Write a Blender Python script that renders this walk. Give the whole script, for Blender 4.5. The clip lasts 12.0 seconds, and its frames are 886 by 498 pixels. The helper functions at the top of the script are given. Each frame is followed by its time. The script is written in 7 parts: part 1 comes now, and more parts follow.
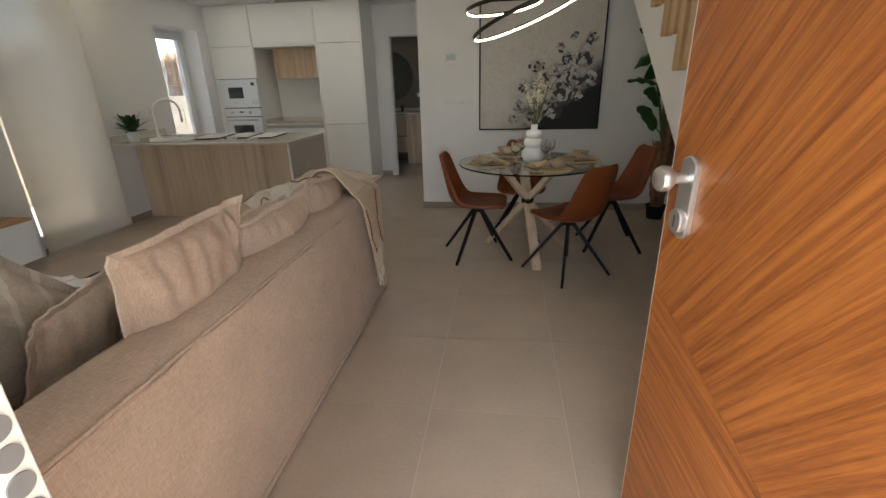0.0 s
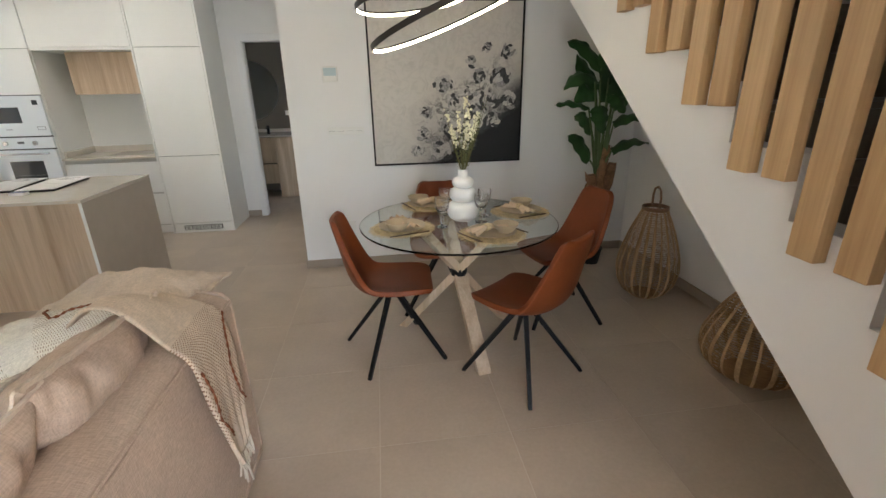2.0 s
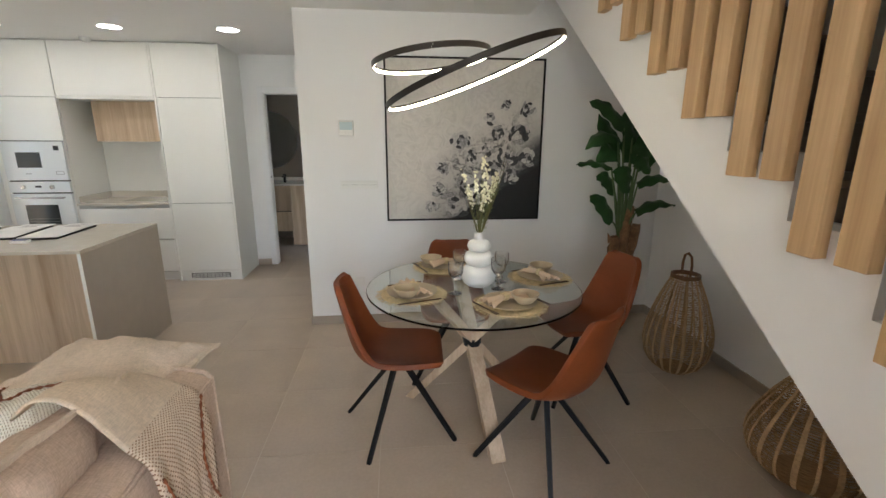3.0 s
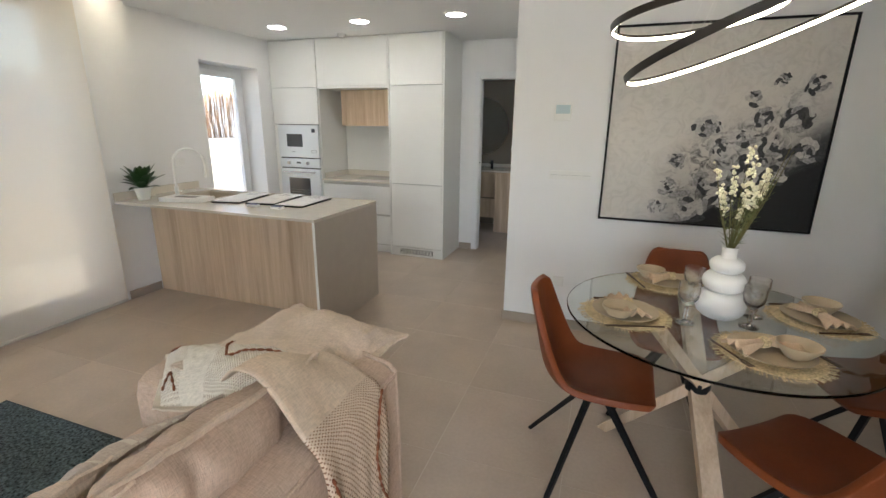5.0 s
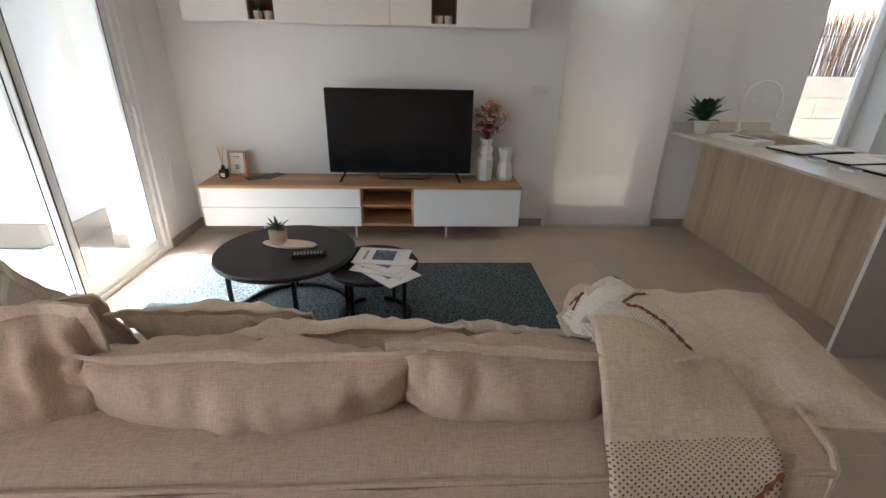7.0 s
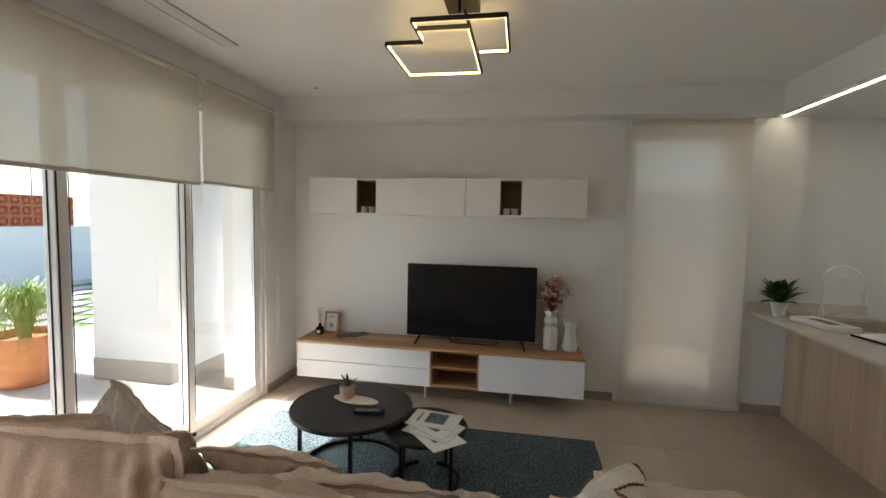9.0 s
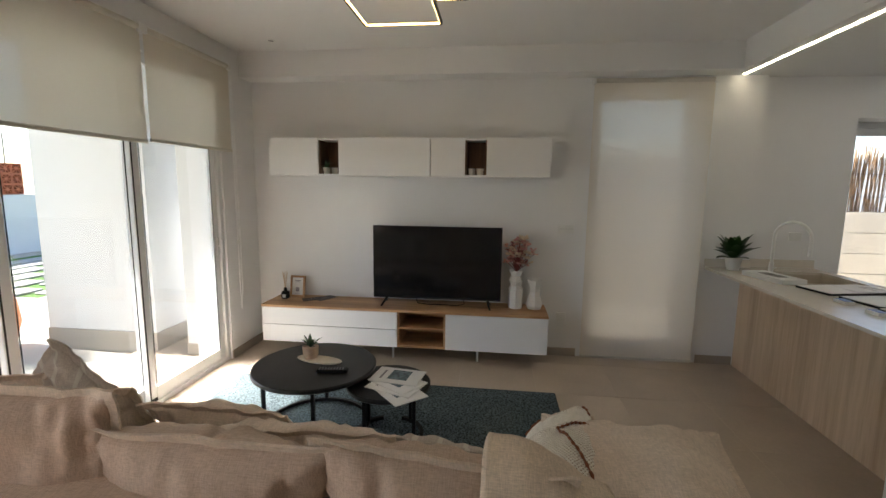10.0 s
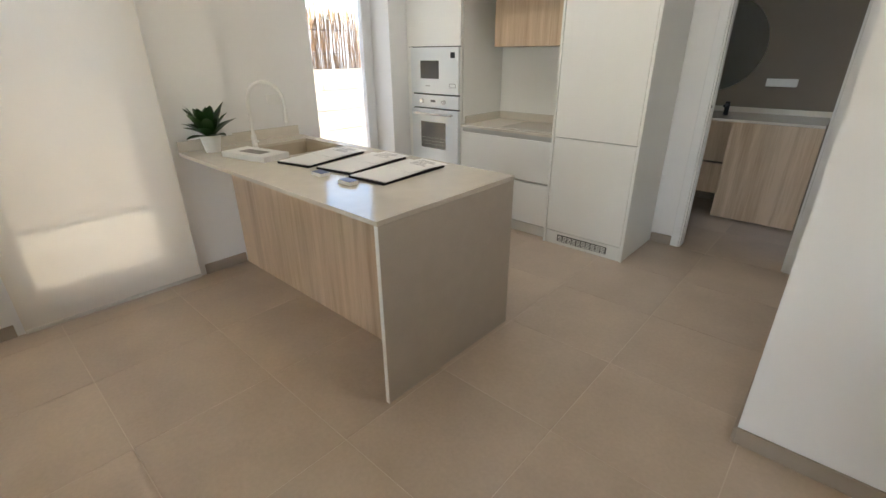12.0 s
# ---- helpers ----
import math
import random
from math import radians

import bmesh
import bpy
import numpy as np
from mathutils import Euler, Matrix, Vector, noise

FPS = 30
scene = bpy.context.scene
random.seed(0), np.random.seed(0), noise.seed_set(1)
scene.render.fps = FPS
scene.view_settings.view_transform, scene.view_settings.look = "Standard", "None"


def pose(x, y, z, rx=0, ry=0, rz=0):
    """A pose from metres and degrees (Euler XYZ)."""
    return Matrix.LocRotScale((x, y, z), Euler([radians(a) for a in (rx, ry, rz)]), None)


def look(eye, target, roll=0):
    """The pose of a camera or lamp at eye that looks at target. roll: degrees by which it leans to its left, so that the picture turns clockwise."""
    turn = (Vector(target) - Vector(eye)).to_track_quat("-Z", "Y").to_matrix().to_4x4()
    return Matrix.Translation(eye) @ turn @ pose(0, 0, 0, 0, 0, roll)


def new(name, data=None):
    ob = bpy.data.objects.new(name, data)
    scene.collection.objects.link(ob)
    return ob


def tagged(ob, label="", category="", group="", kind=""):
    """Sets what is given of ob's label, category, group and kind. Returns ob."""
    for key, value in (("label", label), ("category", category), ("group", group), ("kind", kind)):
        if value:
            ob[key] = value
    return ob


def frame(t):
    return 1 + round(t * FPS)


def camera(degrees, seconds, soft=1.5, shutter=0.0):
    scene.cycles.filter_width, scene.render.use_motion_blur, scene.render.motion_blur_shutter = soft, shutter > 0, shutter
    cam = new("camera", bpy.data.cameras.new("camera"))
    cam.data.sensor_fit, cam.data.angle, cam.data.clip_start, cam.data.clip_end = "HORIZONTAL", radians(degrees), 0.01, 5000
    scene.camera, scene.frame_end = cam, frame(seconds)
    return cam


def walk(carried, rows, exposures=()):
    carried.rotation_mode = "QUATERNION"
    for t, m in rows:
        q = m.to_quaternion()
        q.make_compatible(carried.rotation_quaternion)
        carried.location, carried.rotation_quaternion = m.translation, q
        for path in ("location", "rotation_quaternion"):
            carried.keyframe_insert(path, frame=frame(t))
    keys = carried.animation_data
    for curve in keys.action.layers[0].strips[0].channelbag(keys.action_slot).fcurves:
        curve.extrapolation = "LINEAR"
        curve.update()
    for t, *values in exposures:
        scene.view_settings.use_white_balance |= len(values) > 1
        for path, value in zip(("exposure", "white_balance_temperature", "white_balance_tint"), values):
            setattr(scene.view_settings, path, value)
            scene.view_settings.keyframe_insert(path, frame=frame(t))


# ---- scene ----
cam = camera(89.6, 12.0)
PATH = [
    (0, (0.094, 0.412, 1.389), (-0.165, 2.267, 0.687), -1.5),
    (0.5, (0.04, 0.78, 1.475), (-0.102, 2.635, 0.741), -1.9),
    (1, (-0.051, 1.142, 1.477), (-0.054, 3.008, 0.759), -1.9),
    (1.5, (-0.097, 1.409, 1.482), (0.054, 3.275, 0.778), -1.4),
    (2, (-0.121, 1.632, 1.492), (0.128, 3.496, 0.812), -1.1),
    (2.5, (-0.145, 1.793, 1.503), (0.123, 3.686, 0.917), -0.0),
    (2.7, (-0.127, 1.826, 1.516), (0.123, 3.736, 0.98), 0.1),
    (4.3, (-0.06, 1.865, 1.571), (-0.336, 3.801, 1.151), 0.8),
    (4.5, (-0.067, 1.922, 1.553), (-0.446, 3.833, 1.102), 0.8),
    (5, (-0.169, 2.127, 1.507), (-0.812, 3.944, 0.973), 0.7),
    (5.5, (-0.239, 2.318, 1.494), (-1.259, 3.919, 0.864), 0.9),
    (6, (-0.259, 2.496, 1.451), (-1.701, 3.693, 0.753), 0.6),
    (6.5, (-0.253, 2.565, 1.446), (-1.98, 3.227, 0.685), 0.8),
    (7, (-0.189, 2.524, 1.419), (-2.019, 2.63, 0.62), 1.3),
    (7.2, (-0.133, 2.514, 1.411), (-1.969, 2.477, 0.618), 1.4),
    (8.8, (0.06, 2.778, 1.585), (-1.9, 2.446, 1.365), 1.0),
    (9, (0.08, 2.789, 1.582), (-1.886, 2.449, 1.444), 1.1),
    (9.5, (0.087, 2.81, 1.583), (-1.882, 2.486, 1.453), 1.2),
    (10, (0.052, 2.879, 1.519), (-1.916, 2.648, 1.242), 0.7),
    (10.5, (-0.123, 2.949, 1.443), (-2.066, 2.954, 0.969), -0.4),
    (11, (-0.354, 3.041, 1.438), (-2.218, 3.392, 0.803), -1.3),
    (11.5, (-0.568, 3.308, 1.407), (-2.224, 4.159, 0.678), -1.3),
    (12, (-0.784, 3.677, 1.437), (-2.016, 5.034, 0.636), -0.4),
]
EXPOSURES = [(0.0, 2.2, 6500, 10), (0.5, 2.9, 6350, 10), (1.0, 3.0, 6300, 10), (2.5, 3.15, 6250, 10), (5.0, 3.15, 6150, 10), (6.0, 3.3, 6100, 10), (6.5, 3.15, 6050, 10), (7.0, 2.4, 6050, 10), (8.0, 2.2, 6250, 10), (9.0, 2.05, 6350, 10), (9.7, 2.05, 6350, 10), (10.5, 2.15, 6450, 10), (11.0, 2.6, 6450, 10), (11.5, 3.15, 6450, 10), (12.0, 3.1, 6450, 10)]
walk(cam, [(t, look(eye, target, roll)) for t, eye, target, roll in PATH], EXPOSURES)

# ---- world, sun and exposure ----
SUN_ELEV, SUN_AZ = radians(43), radians(183)   # azimuth: compass from +y, clockwise
world = bpy.data.worlds.new("world")
scene.world = world
world.use_nodes = True
wn = world.node_tree
sky = wn.nodes.new("ShaderNodeTexSky")
sky.sky_type, sky.sun_disc, sky.sun_elevation, sky.sun_rotation = "NISHITA", False, SUN_ELEV, SUN_AZ
wn.nodes["Background"].inputs[1].default_value = 0.12
wn.links.new(sky.outputs[0], wn.nodes["Background"].inputs[0])
sun = new("sun", bpy.data.lights.new("sun", "SUN"))
sun.data.energy, sun.data.angle, sun.data.color = 4.8, radians(0.6), (1.0, 0.95, 0.88)
sd = Vector((math.sin(SUN_AZ) * math.cos(SUN_ELEV), math.cos(SUN_AZ) * math.cos(SUN_ELEV), math.sin(SUN_ELEV)))
sun.matrix_world = look(sd * 20, (0, 0, 0))


def sky_lamp(name, place, turn, w, h, watts):
    """An area lamp at an opening that stands in for the light of the sky."""
    d = bpy.data.lights.new(name, "AREA")
    d.shape, d.size, d.size_y, d.energy, d.color = "RECTANGLE", w, h, watts, (0.93, 0.97, 1.0)
    ob = new(name, d)
    ob.matrix_world = Matrix.Translation(place) @ Euler([radians(a) for a in turn]).to_matrix().to_4x4()


sky_lamp("sky_lamp_door", (0.25, 0.33, 1.05), (90, 0, 0), 0.92, 1.95, 2.6)


# ---- materials ----
def mat(name, color, rough=0.6, metal=0.0, spec=0.5, vary=0.0, scale=3.0, bump=0.0, bscale=60.0, fine=0.0, fscale=250.0, trans=0.0, ior=1.45, coat=0.0, perob=0.0):
    """A principled material with two scales of mottling, relief, and a shift for each object."""
    m = bpy.data.materials.new(name)
    m.use_nodes = True
    nt = m.node_tree
    p = nt.nodes["Principled BSDF"]
    p.inputs["Base Color"].default_value = (*color, 1)
    p.inputs["Roughness"].default_value, p.inputs["Metallic"].default_value = rough, metal
    p.inputs["Specular IOR Level"].default_value = spec
    p.inputs["Transmission Weight"].default_value, p.inputs["IOR"].default_value = trans, ior
    p.inputs["Coat Weight"].default_value = coat
    if vary or bump or fine or perob:
        tc = nt.nodes.new("ShaderNodeTexCoord")
        src = tc.outputs["Object"]
        if perob:
            oi = nt.nodes.new("ShaderNodeObjectInfo")
            add = nt.nodes.new("ShaderNodeVectorMath")
            sc = nt.nodes.new("ShaderNodeVectorMath")
            sc.operation = "SCALE"
            comb = nt.nodes.new("ShaderNodeCombineXYZ")
            for i in range(3):
                nt.links.new(oi.outputs["Random"], comb.inputs[i])
            nt.links.new(comb.outputs[0], sc.inputs[0])
            sc.inputs["Scale"].default_value = 37.0
            nt.links.new(src, add.inputs[0])
            nt.links.new(sc.outputs[0], add.inputs[1])
            src = add.outputs[0]
        if vary or fine:
            n1, n2 = nt.nodes.new("ShaderNodeTexNoise"), nt.nodes.new("ShaderNodeTexNoise")
            n1.inputs["Scale"].default_value, n1.inputs["Detail"].default_value = scale, 5
            n2.inputs["Scale"].default_value, n2.inputs["Detail"].default_value = fscale, 2
            mr = nt.nodes.new("ShaderNodeMapRange")
            mr.inputs[1].default_value, mr.inputs[2].default_value = 0.3, 0.7
            mr.inputs[3].default_value, mr.inputs[4].default_value = 1 - vary, 1 + vary
            mr2 = nt.nodes.new("ShaderNodeMapRange")
            mr2.inputs[1].default_value, mr2.inputs[2].default_value = 0.3, 0.7
            mr2.inputs[3].default_value, mr2.inputs[4].default_value = 1 - fine, 1 + fine
            nt.links.new(src, n1.inputs["Vector"])
            nt.links.new(src, n2.inputs["Vector"])
            nt.links.new(n1.outputs[0], mr.inputs[0])
            nt.links.new(n2.outputs[0], mr2.inputs[0])
            mul = nt.nodes.new("ShaderNodeMath")
            mul.operation = "MULTIPLY"
            nt.links.new(mr.outputs[0], mul.inputs[0])
            nt.links.new(mr2.outputs[0], mul.inputs[1])
            val = mul.outputs[0]
            if perob:
                mp = nt.nodes.new("ShaderNodeMapRange")
                mp.inputs[3].default_value, mp.inputs[4].default_value = 1 - perob, 1 + perob
                nt.links.new(oi.outputs["Random"], mp.inputs[0])
                mm = nt.nodes.new("ShaderNodeMath")
                mm.operation = "MULTIPLY"
                nt.links.new(val, mm.inputs[0])
                nt.links.new(mp.outputs[0], mm.inputs[1])
                val = mm.outputs[0]
            vm = nt.nodes.new("ShaderNodeVectorMath")
            vm.operation = "SCALE"
            vm.inputs[0].default_value = color
            nt.links.new(val, vm.inputs["Scale"])
            nt.links.new(vm.outputs[0], p.inputs["Base Color"])
        if bump:
            nb, b = nt.nodes.new("ShaderNodeTexNoise"), nt.nodes.new("ShaderNodeBump")
            nb.inputs["Scale"].default_value, nb.inputs["Detail"].default_value = bscale, 4
            b.inputs["Strength"].default_value, b.inputs["Distance"].default_value = bump, 0.004
            nt.links.new(src, nb.inputs["Vector"])
            nt.links.new(nb.outputs[0], b.inputs["Height"])
            nt.links.new(b.outputs[0], p.inputs["Normal"])
    return m


def wood(name, dark, light, rough=0.45, grain=(1.0, 1.0, 0.06), scale=9.0, detail=5.0, coat=0.0, planks=0.0, axis=0, bumpy=0.25):
    """Wood with streaks along the axis whose grain figure is small; planks: width of the boards the print repeats in."""
    m = bpy.data.materials.new(name)
    m.use_nodes = True
    nt = m.node_tree
    p = nt.nodes["Principled BSDF"]
    p.inputs["Roughness"].default_value, p.inputs["Coat Weight"].default_value = rough, coat
    tc, mp = nt.nodes.new("ShaderNodeTexCoord"), nt.nodes.new("ShaderNodeMapping")
    mp.inputs["Scale"].default_value = grain
    nt.links.new(tc.outputs["Object"], mp.inputs[0])
    oi = nt.nodes.new("ShaderNodeObjectInfo")
    cb = nt.nodes.new("ShaderNodeMath")
    cb.operation = "MULTIPLY"
    cb.inputs[1].default_value = 23.0
    nt.links.new(oi.outputs["Random"], cb.inputs[0])
    n1, n2 = nt.nodes.new("ShaderNodeTexNoise"), nt.nodes.new("ShaderNodeTexNoise")
    for n, s, d, dist in ((n1, scale, detail, 0.6), (n2, scale * 9, 3, 0.2)):
        n.noise_dimensions = "4D"
        n.inputs["Scale"].default_value, n.inputs["Detail"].default_value, n.inputs["Distortion"].default_value = s, d, dist
        nt.links.new(mp.outputs[0], n.inputs["Vector"])
        nt.links.new(cb.outputs[0], n.inputs["W"])
    mx = nt.nodes.new("ShaderNodeMath")
    mx.operation = "MULTIPLY_ADD"
    mx.inputs[1].default_value = 0.45
    nt.links.new(n2.outputs[0], mx.inputs[0])
    nt.links.new(n1.outputs[0], mx.inputs[2])
    last = mx.outputs[0]
    if planks:
        sx, fl, wn_ = nt.nodes.new("ShaderNodeSeparateXYZ"), nt.nodes.new("ShaderNodeMath"), nt.nodes.new("ShaderNodeTexWhiteNoise")
        nt.links.new(tc.outputs["Object"], sx.inputs[0])
        dv = nt.nodes.new("ShaderNodeMath")
        dv.operation, fl.operation = "DIVIDE", "FLOOR"
        dv.inputs[1].default_value = planks
        nt.links.new(sx.outputs[axis], dv.inputs[0])
        nt.links.new(dv.outputs[0], fl.inputs[0])
        wn_.noise_dimensions = "1D"
        nt.links.new(fl.outputs[0], wn_.inputs["W"])
        ad = nt.nodes.new("ShaderNodeMath")
        ad.operation = "MULTIPLY_ADD"
        ad.inputs[1].default_value = 0.16
        nt.links.new(wn_.outputs["Value"], ad.inputs[0])
        nt.links.new(last, ad.inputs[2])
        last = ad.outputs[0]
    cr = nt.nodes.new("ShaderNodeValToRGB")
    cr.color_ramp.elements[0].position, cr.color_ramp.elements[0].color = 0.48, (*dark, 1)
    cr.color_ramp.elements[1].position, cr.color_ramp.elements[1].color = 0.92, (*light, 1)
    nt.links.new(last, cr.inputs[0])
    nt.links.new(cr.outputs[0], p.inputs["Base Color"])
    b = nt.nodes.new("ShaderNodeBump")
    b.inputs["Strength"].default_value, b.inputs["Distance"].default_value = bumpy, 0.002
    nt.links.new(n2.outputs[0], b.inputs["Height"])
    nt.links.new(b.outputs[0], p.inputs["Normal"])
    return m


def emit(name, color, strength):
    m = bpy.data.materials.new(name)
    m.use_nodes = True
    p = m.node_tree.nodes["Principled BSDF"]
    p.inputs["Base Color"].default_value = (0.8, 0.8, 0.8, 1)
    p.inputs["Emission Color"].default_value, p.inputs["Emission Strength"].default_value = (*color, 1), strength
    return m


def screen_cloth(name, color, clear, through_):
    """Roller-blind fabric: partly see-through, partly translucent."""
    m = bpy.data.materials.new(name)
    m.use_nodes = True
    nt = m.node_tree
    nt.nodes.remove(nt.nodes["Principled BSDF"])
    out = nt.nodes["Material Output"]
    d, t, c = nt.nodes.new("ShaderNodeBsdfDiffuse"), nt.nodes.new("ShaderNodeBsdfTranslucent"), nt.nodes.new("ShaderNodeBsdfTransparent")
    tc, n = nt.nodes.new("ShaderNodeTexCoord"), nt.nodes.new("ShaderNodeTexNoise")
    n.inputs["Scale"].default_value = 300
    nt.links.new(tc.outputs["Object"], n.inputs["Vector"])
    mixc = nt.nodes.new("ShaderNodeMix")
    mixc.data_type = "RGBA"
    mixc.inputs[6].default_value, mixc.inputs[7].default_value = (*[v * 0.93 for v in color], 1), (*color, 1)
    nt.links.new(n.outputs[0], mixc.inputs[0])
    for s in (d, t):
        nt.links.new(mixc.outputs[2], s.inputs[0])
    c.inputs[0].default_value = (*[v ** 0.5 for v in color], 1)
    a, b = nt.nodes.new("ShaderNodeMixShader"), nt.nodes.new("ShaderNodeMixShader")
    a.inputs[0].default_value, b.inputs[0].default_value = through_, clear
    nt.links.new(d.outputs[0], a.inputs[1])
    nt.links.new(t.outputs[0], a.inputs[2])
    nt.links.new(a.outputs[0], b.inputs[1])
    nt.links.new(c.outputs[0], b.inputs[2])
    nt.links.new(b.outputs[0], out.inputs[0])
    return m


def linen(name, color):
    """Woven cloth: uneven threads both ways over slow mottling."""
    m = mat(name, color, 0.92, vary=0.07, scale=6, fine=0.02, fscale=90, spec=0.12)
    nt = m.node_tree
    p = nt.nodes["Principled BSDF"]
    old = p.inputs["Base Color"].links[0].from_socket
    tc, total = nt.nodes.new("ShaderNodeTexCoord"), None
    for stretch in ((340, 40, 340), (50, 420, 50)):
        mp, n = nt.nodes.new("ShaderNodeMapping"), nt.nodes.new("ShaderNodeTexNoise")
        mp.inputs["Scale"].default_value = stretch
        n.inputs["Scale"].default_value, n.inputs["Detail"].default_value = 1.0, 2
        nt.links.new(tc.outputs["Object"], mp.inputs[0])
        nt.links.new(mp.outputs[0], n.inputs["Vector"])
        if total:
            ad = nt.nodes.new("ShaderNodeMath")
            nt.links.new(total, ad.inputs[0])
            nt.links.new(n.outputs[0], ad.inputs[1])
            total = ad.outputs[0]
        else:
            total = n.outputs[0]
    mr, sc, b = nt.nodes.new("ShaderNodeMapRange"), nt.nodes.new("ShaderNodeVectorMath"), nt.nodes.new("ShaderNodeBump")
    mr.inputs[1].default_value, mr.inputs[2].default_value, mr.inputs[3].default_value, mr.inputs[4].default_value = 0.7, 1.3, 0.84, 1.16
    sc.operation = "SCALE"
    b.inputs["Strength"].default_value, b.inputs["Distance"].default_value = 0.55, 0.0012
    nt.links.new(total, mr.inputs[0])
    nt.links.new(old, sc.inputs[0])
    nt.links.new(mr.outputs[0], sc.inputs["Scale"])
    nt.links.new(sc.outputs[0], p.inputs["Base Color"])
    nt.links.new(total, b.inputs["Height"])
    nt.links.new(b.outputs[0], p.inputs["Normal"])
    return m


WALL = mat("white wall paint", (0.80, 0.80, 0.80), 0.75, vary=0.015, scale=1.2, bump=0.06, bscale=160)
CEIL = mat("ceiling paint", (0.80, 0.80, 0.79), 0.85, vary=0.012, scale=0.9, bump=0.04, bscale=120)
TILE = mat("greige stoneware", (0.49, 0.40, 0.315), 0.30, vary=0.09, scale=2.6, fine=0.035, fscale=60, bump=0.04, bscale=30, perob=0.025)
GROUT = mat("grout", (0.60, 0.52, 0.43), 0.85, vary=0.05, scale=8)
BASEB = mat("skirting stoneware", (0.36, 0.305, 0.25), 0.42, vary=0.06, scale=3)
LACQ = mat("white matt lacquer", (0.80, 0.80, 0.77), 0.38, vary=0.008, scale=2)
LACQ_TV = mat("white furniture lacquer", (0.82, 0.82, 0.82), 0.35, vary=0.008, scale=2)
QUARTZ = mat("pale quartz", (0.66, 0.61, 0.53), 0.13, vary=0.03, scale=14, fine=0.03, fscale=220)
OAK = wood("light oak laminate", (0.38, 0.265, 0.165), (0.62, 0.475, 0.335), 0.5, (1, 1, 0.05), 11, planks=0.13, axis=0)
OAK_TOP = wood("knotty oak", (0.27, 0.135, 0.055), (0.60, 0.36, 0.18), 0.45, (1, 0.07, 1), 9)
SLAT = wood("pine slat", (0.42, 0.26, 0.12), (0.62, 0.42, 0.22), 0.5, (1, 1, 0.04), 12, bumpy=0.15)
ALU = mat("white aluminium", (0.78, 0.79, 0.80), 0.3, vary=0.01)
BLACKM = mat("black powder coat", (0.009, 0.009, 0.010), 0.5, spec=0.25, vary=0.1, scale=20)
DARK = mat("dark gap", (0.02, 0.019, 0.018), 0.8)
WHITE_PL = mat("white plastic", (0.78, 0.78, 0.76), 0.35, vary=0.01)
GLASS = mat("clear glass", (1, 1, 1), 0.0, trans=1.0, ior=1.45)
GLAZING = mat("tinted double glazing", (0.81, 0.825, 0.82), 0.0, trans=1.0, ior=1.45)
SCREEN = screen_cloth("screen blind cloth", (0.80, 0.745, 0.65), 0.05, 0.34)
LED_WARM = emit("warm light strip", (1.0, 0.66, 0.22), 2.6)
LED_NEUT = emit("neutral light strip", (1.0, 0.86, 0.60), 4.0)
LED_CEIL = emit("downlight disc", (1.0, 0.96, 0.90), 5.5)
LINEN = linen("beige linen", (0.56, 0.44, 0.352))
LINEN_L = linen("light linen", (0.66, 0.555, 0.455))


# ---- mesh helpers ----
def bm_box(bm, x0, x1, y0, y1, z0, z1, bev=0.0, seg=1, m=None):
    r = bmesh.ops.create_cube(bm, size=1.0)
    vs = r["verts"]
    for v in vs:
        v.co = Vector(((x0 + x1) / 2 + v.co.x * (x1 - x0), (y0 + y1) / 2 + v.co.y * (y1 - y0), (z0 + z1) / 2 + v.co.z * (z1 - z0)))
    if bev:
        es = list({e for v in vs for e in v.link_edges})
        r = bmesh.ops.bevel(bm, geom=es, offset=bev, segments=seg, profile=0.5, affect="EDGES")
        vs = list({v for f in r["faces"] for v in f.verts} | {v for v in vs if v.is_valid})
    if m is not None:
        bmesh.ops.transform(bm, matrix=m, verts=vs)
    return vs


def finish(name, bm, material, smooth=0.0):
    me = bpy.data.meshes.new(name)
    bmesh.ops.recalc_face_normals(bm, faces=bm.faces)
    bm.to_mesh(me)
    bm.free()
    me.materials.append(material)
    if smooth:
        me.set_sharp_from_angle(angle=radians(smooth))
        for p in me.polygons:
            p.use_smooth = True
    return new(name, me)


def part(name, bm, material, parent=None, label="", smooth=0.0):
    ob = finish(name, bm, material, smooth)
    if parent is not None:
        ob.parent = parent
        top = parent
        while top.parent:
            top = top.parent
        ob.matrix_parent_inverse = Matrix()
        off = Vector((0, 0, 0))
        p = parent
        while p:
            off += p.location
            p = p.parent
        if off.length > 0:
            ob.data.transform(Matrix.Translation(-off))
    return tagged(ob, label)


def thing(name, at, label, category, group=""):
    ob = new(name)
    ob.location = at
    ob.empty_display_size = 0.1
    return tagged(ob, label, category, group)


def box(name, x0, x1, y0, y1, z0, z1, material, parent=None, bev=0.0, seg=1, label="", smooth=0.0, m=None):
    bm = bmesh.new()
    bm_box(bm, x0, x1, y0, y1, z0, z1, bev, seg, m)
    return part(name, bm, material, parent, label, smooth)


def multi(name, boxes, material, parent=None, bev=0.0, label="", kind=""):
    bm = bmesh.new()
    for b in boxes:
        bm_box(bm, *b, bev)
    ob = part(name, bm, material, parent, label)
    return tagged(ob, kind=kind)


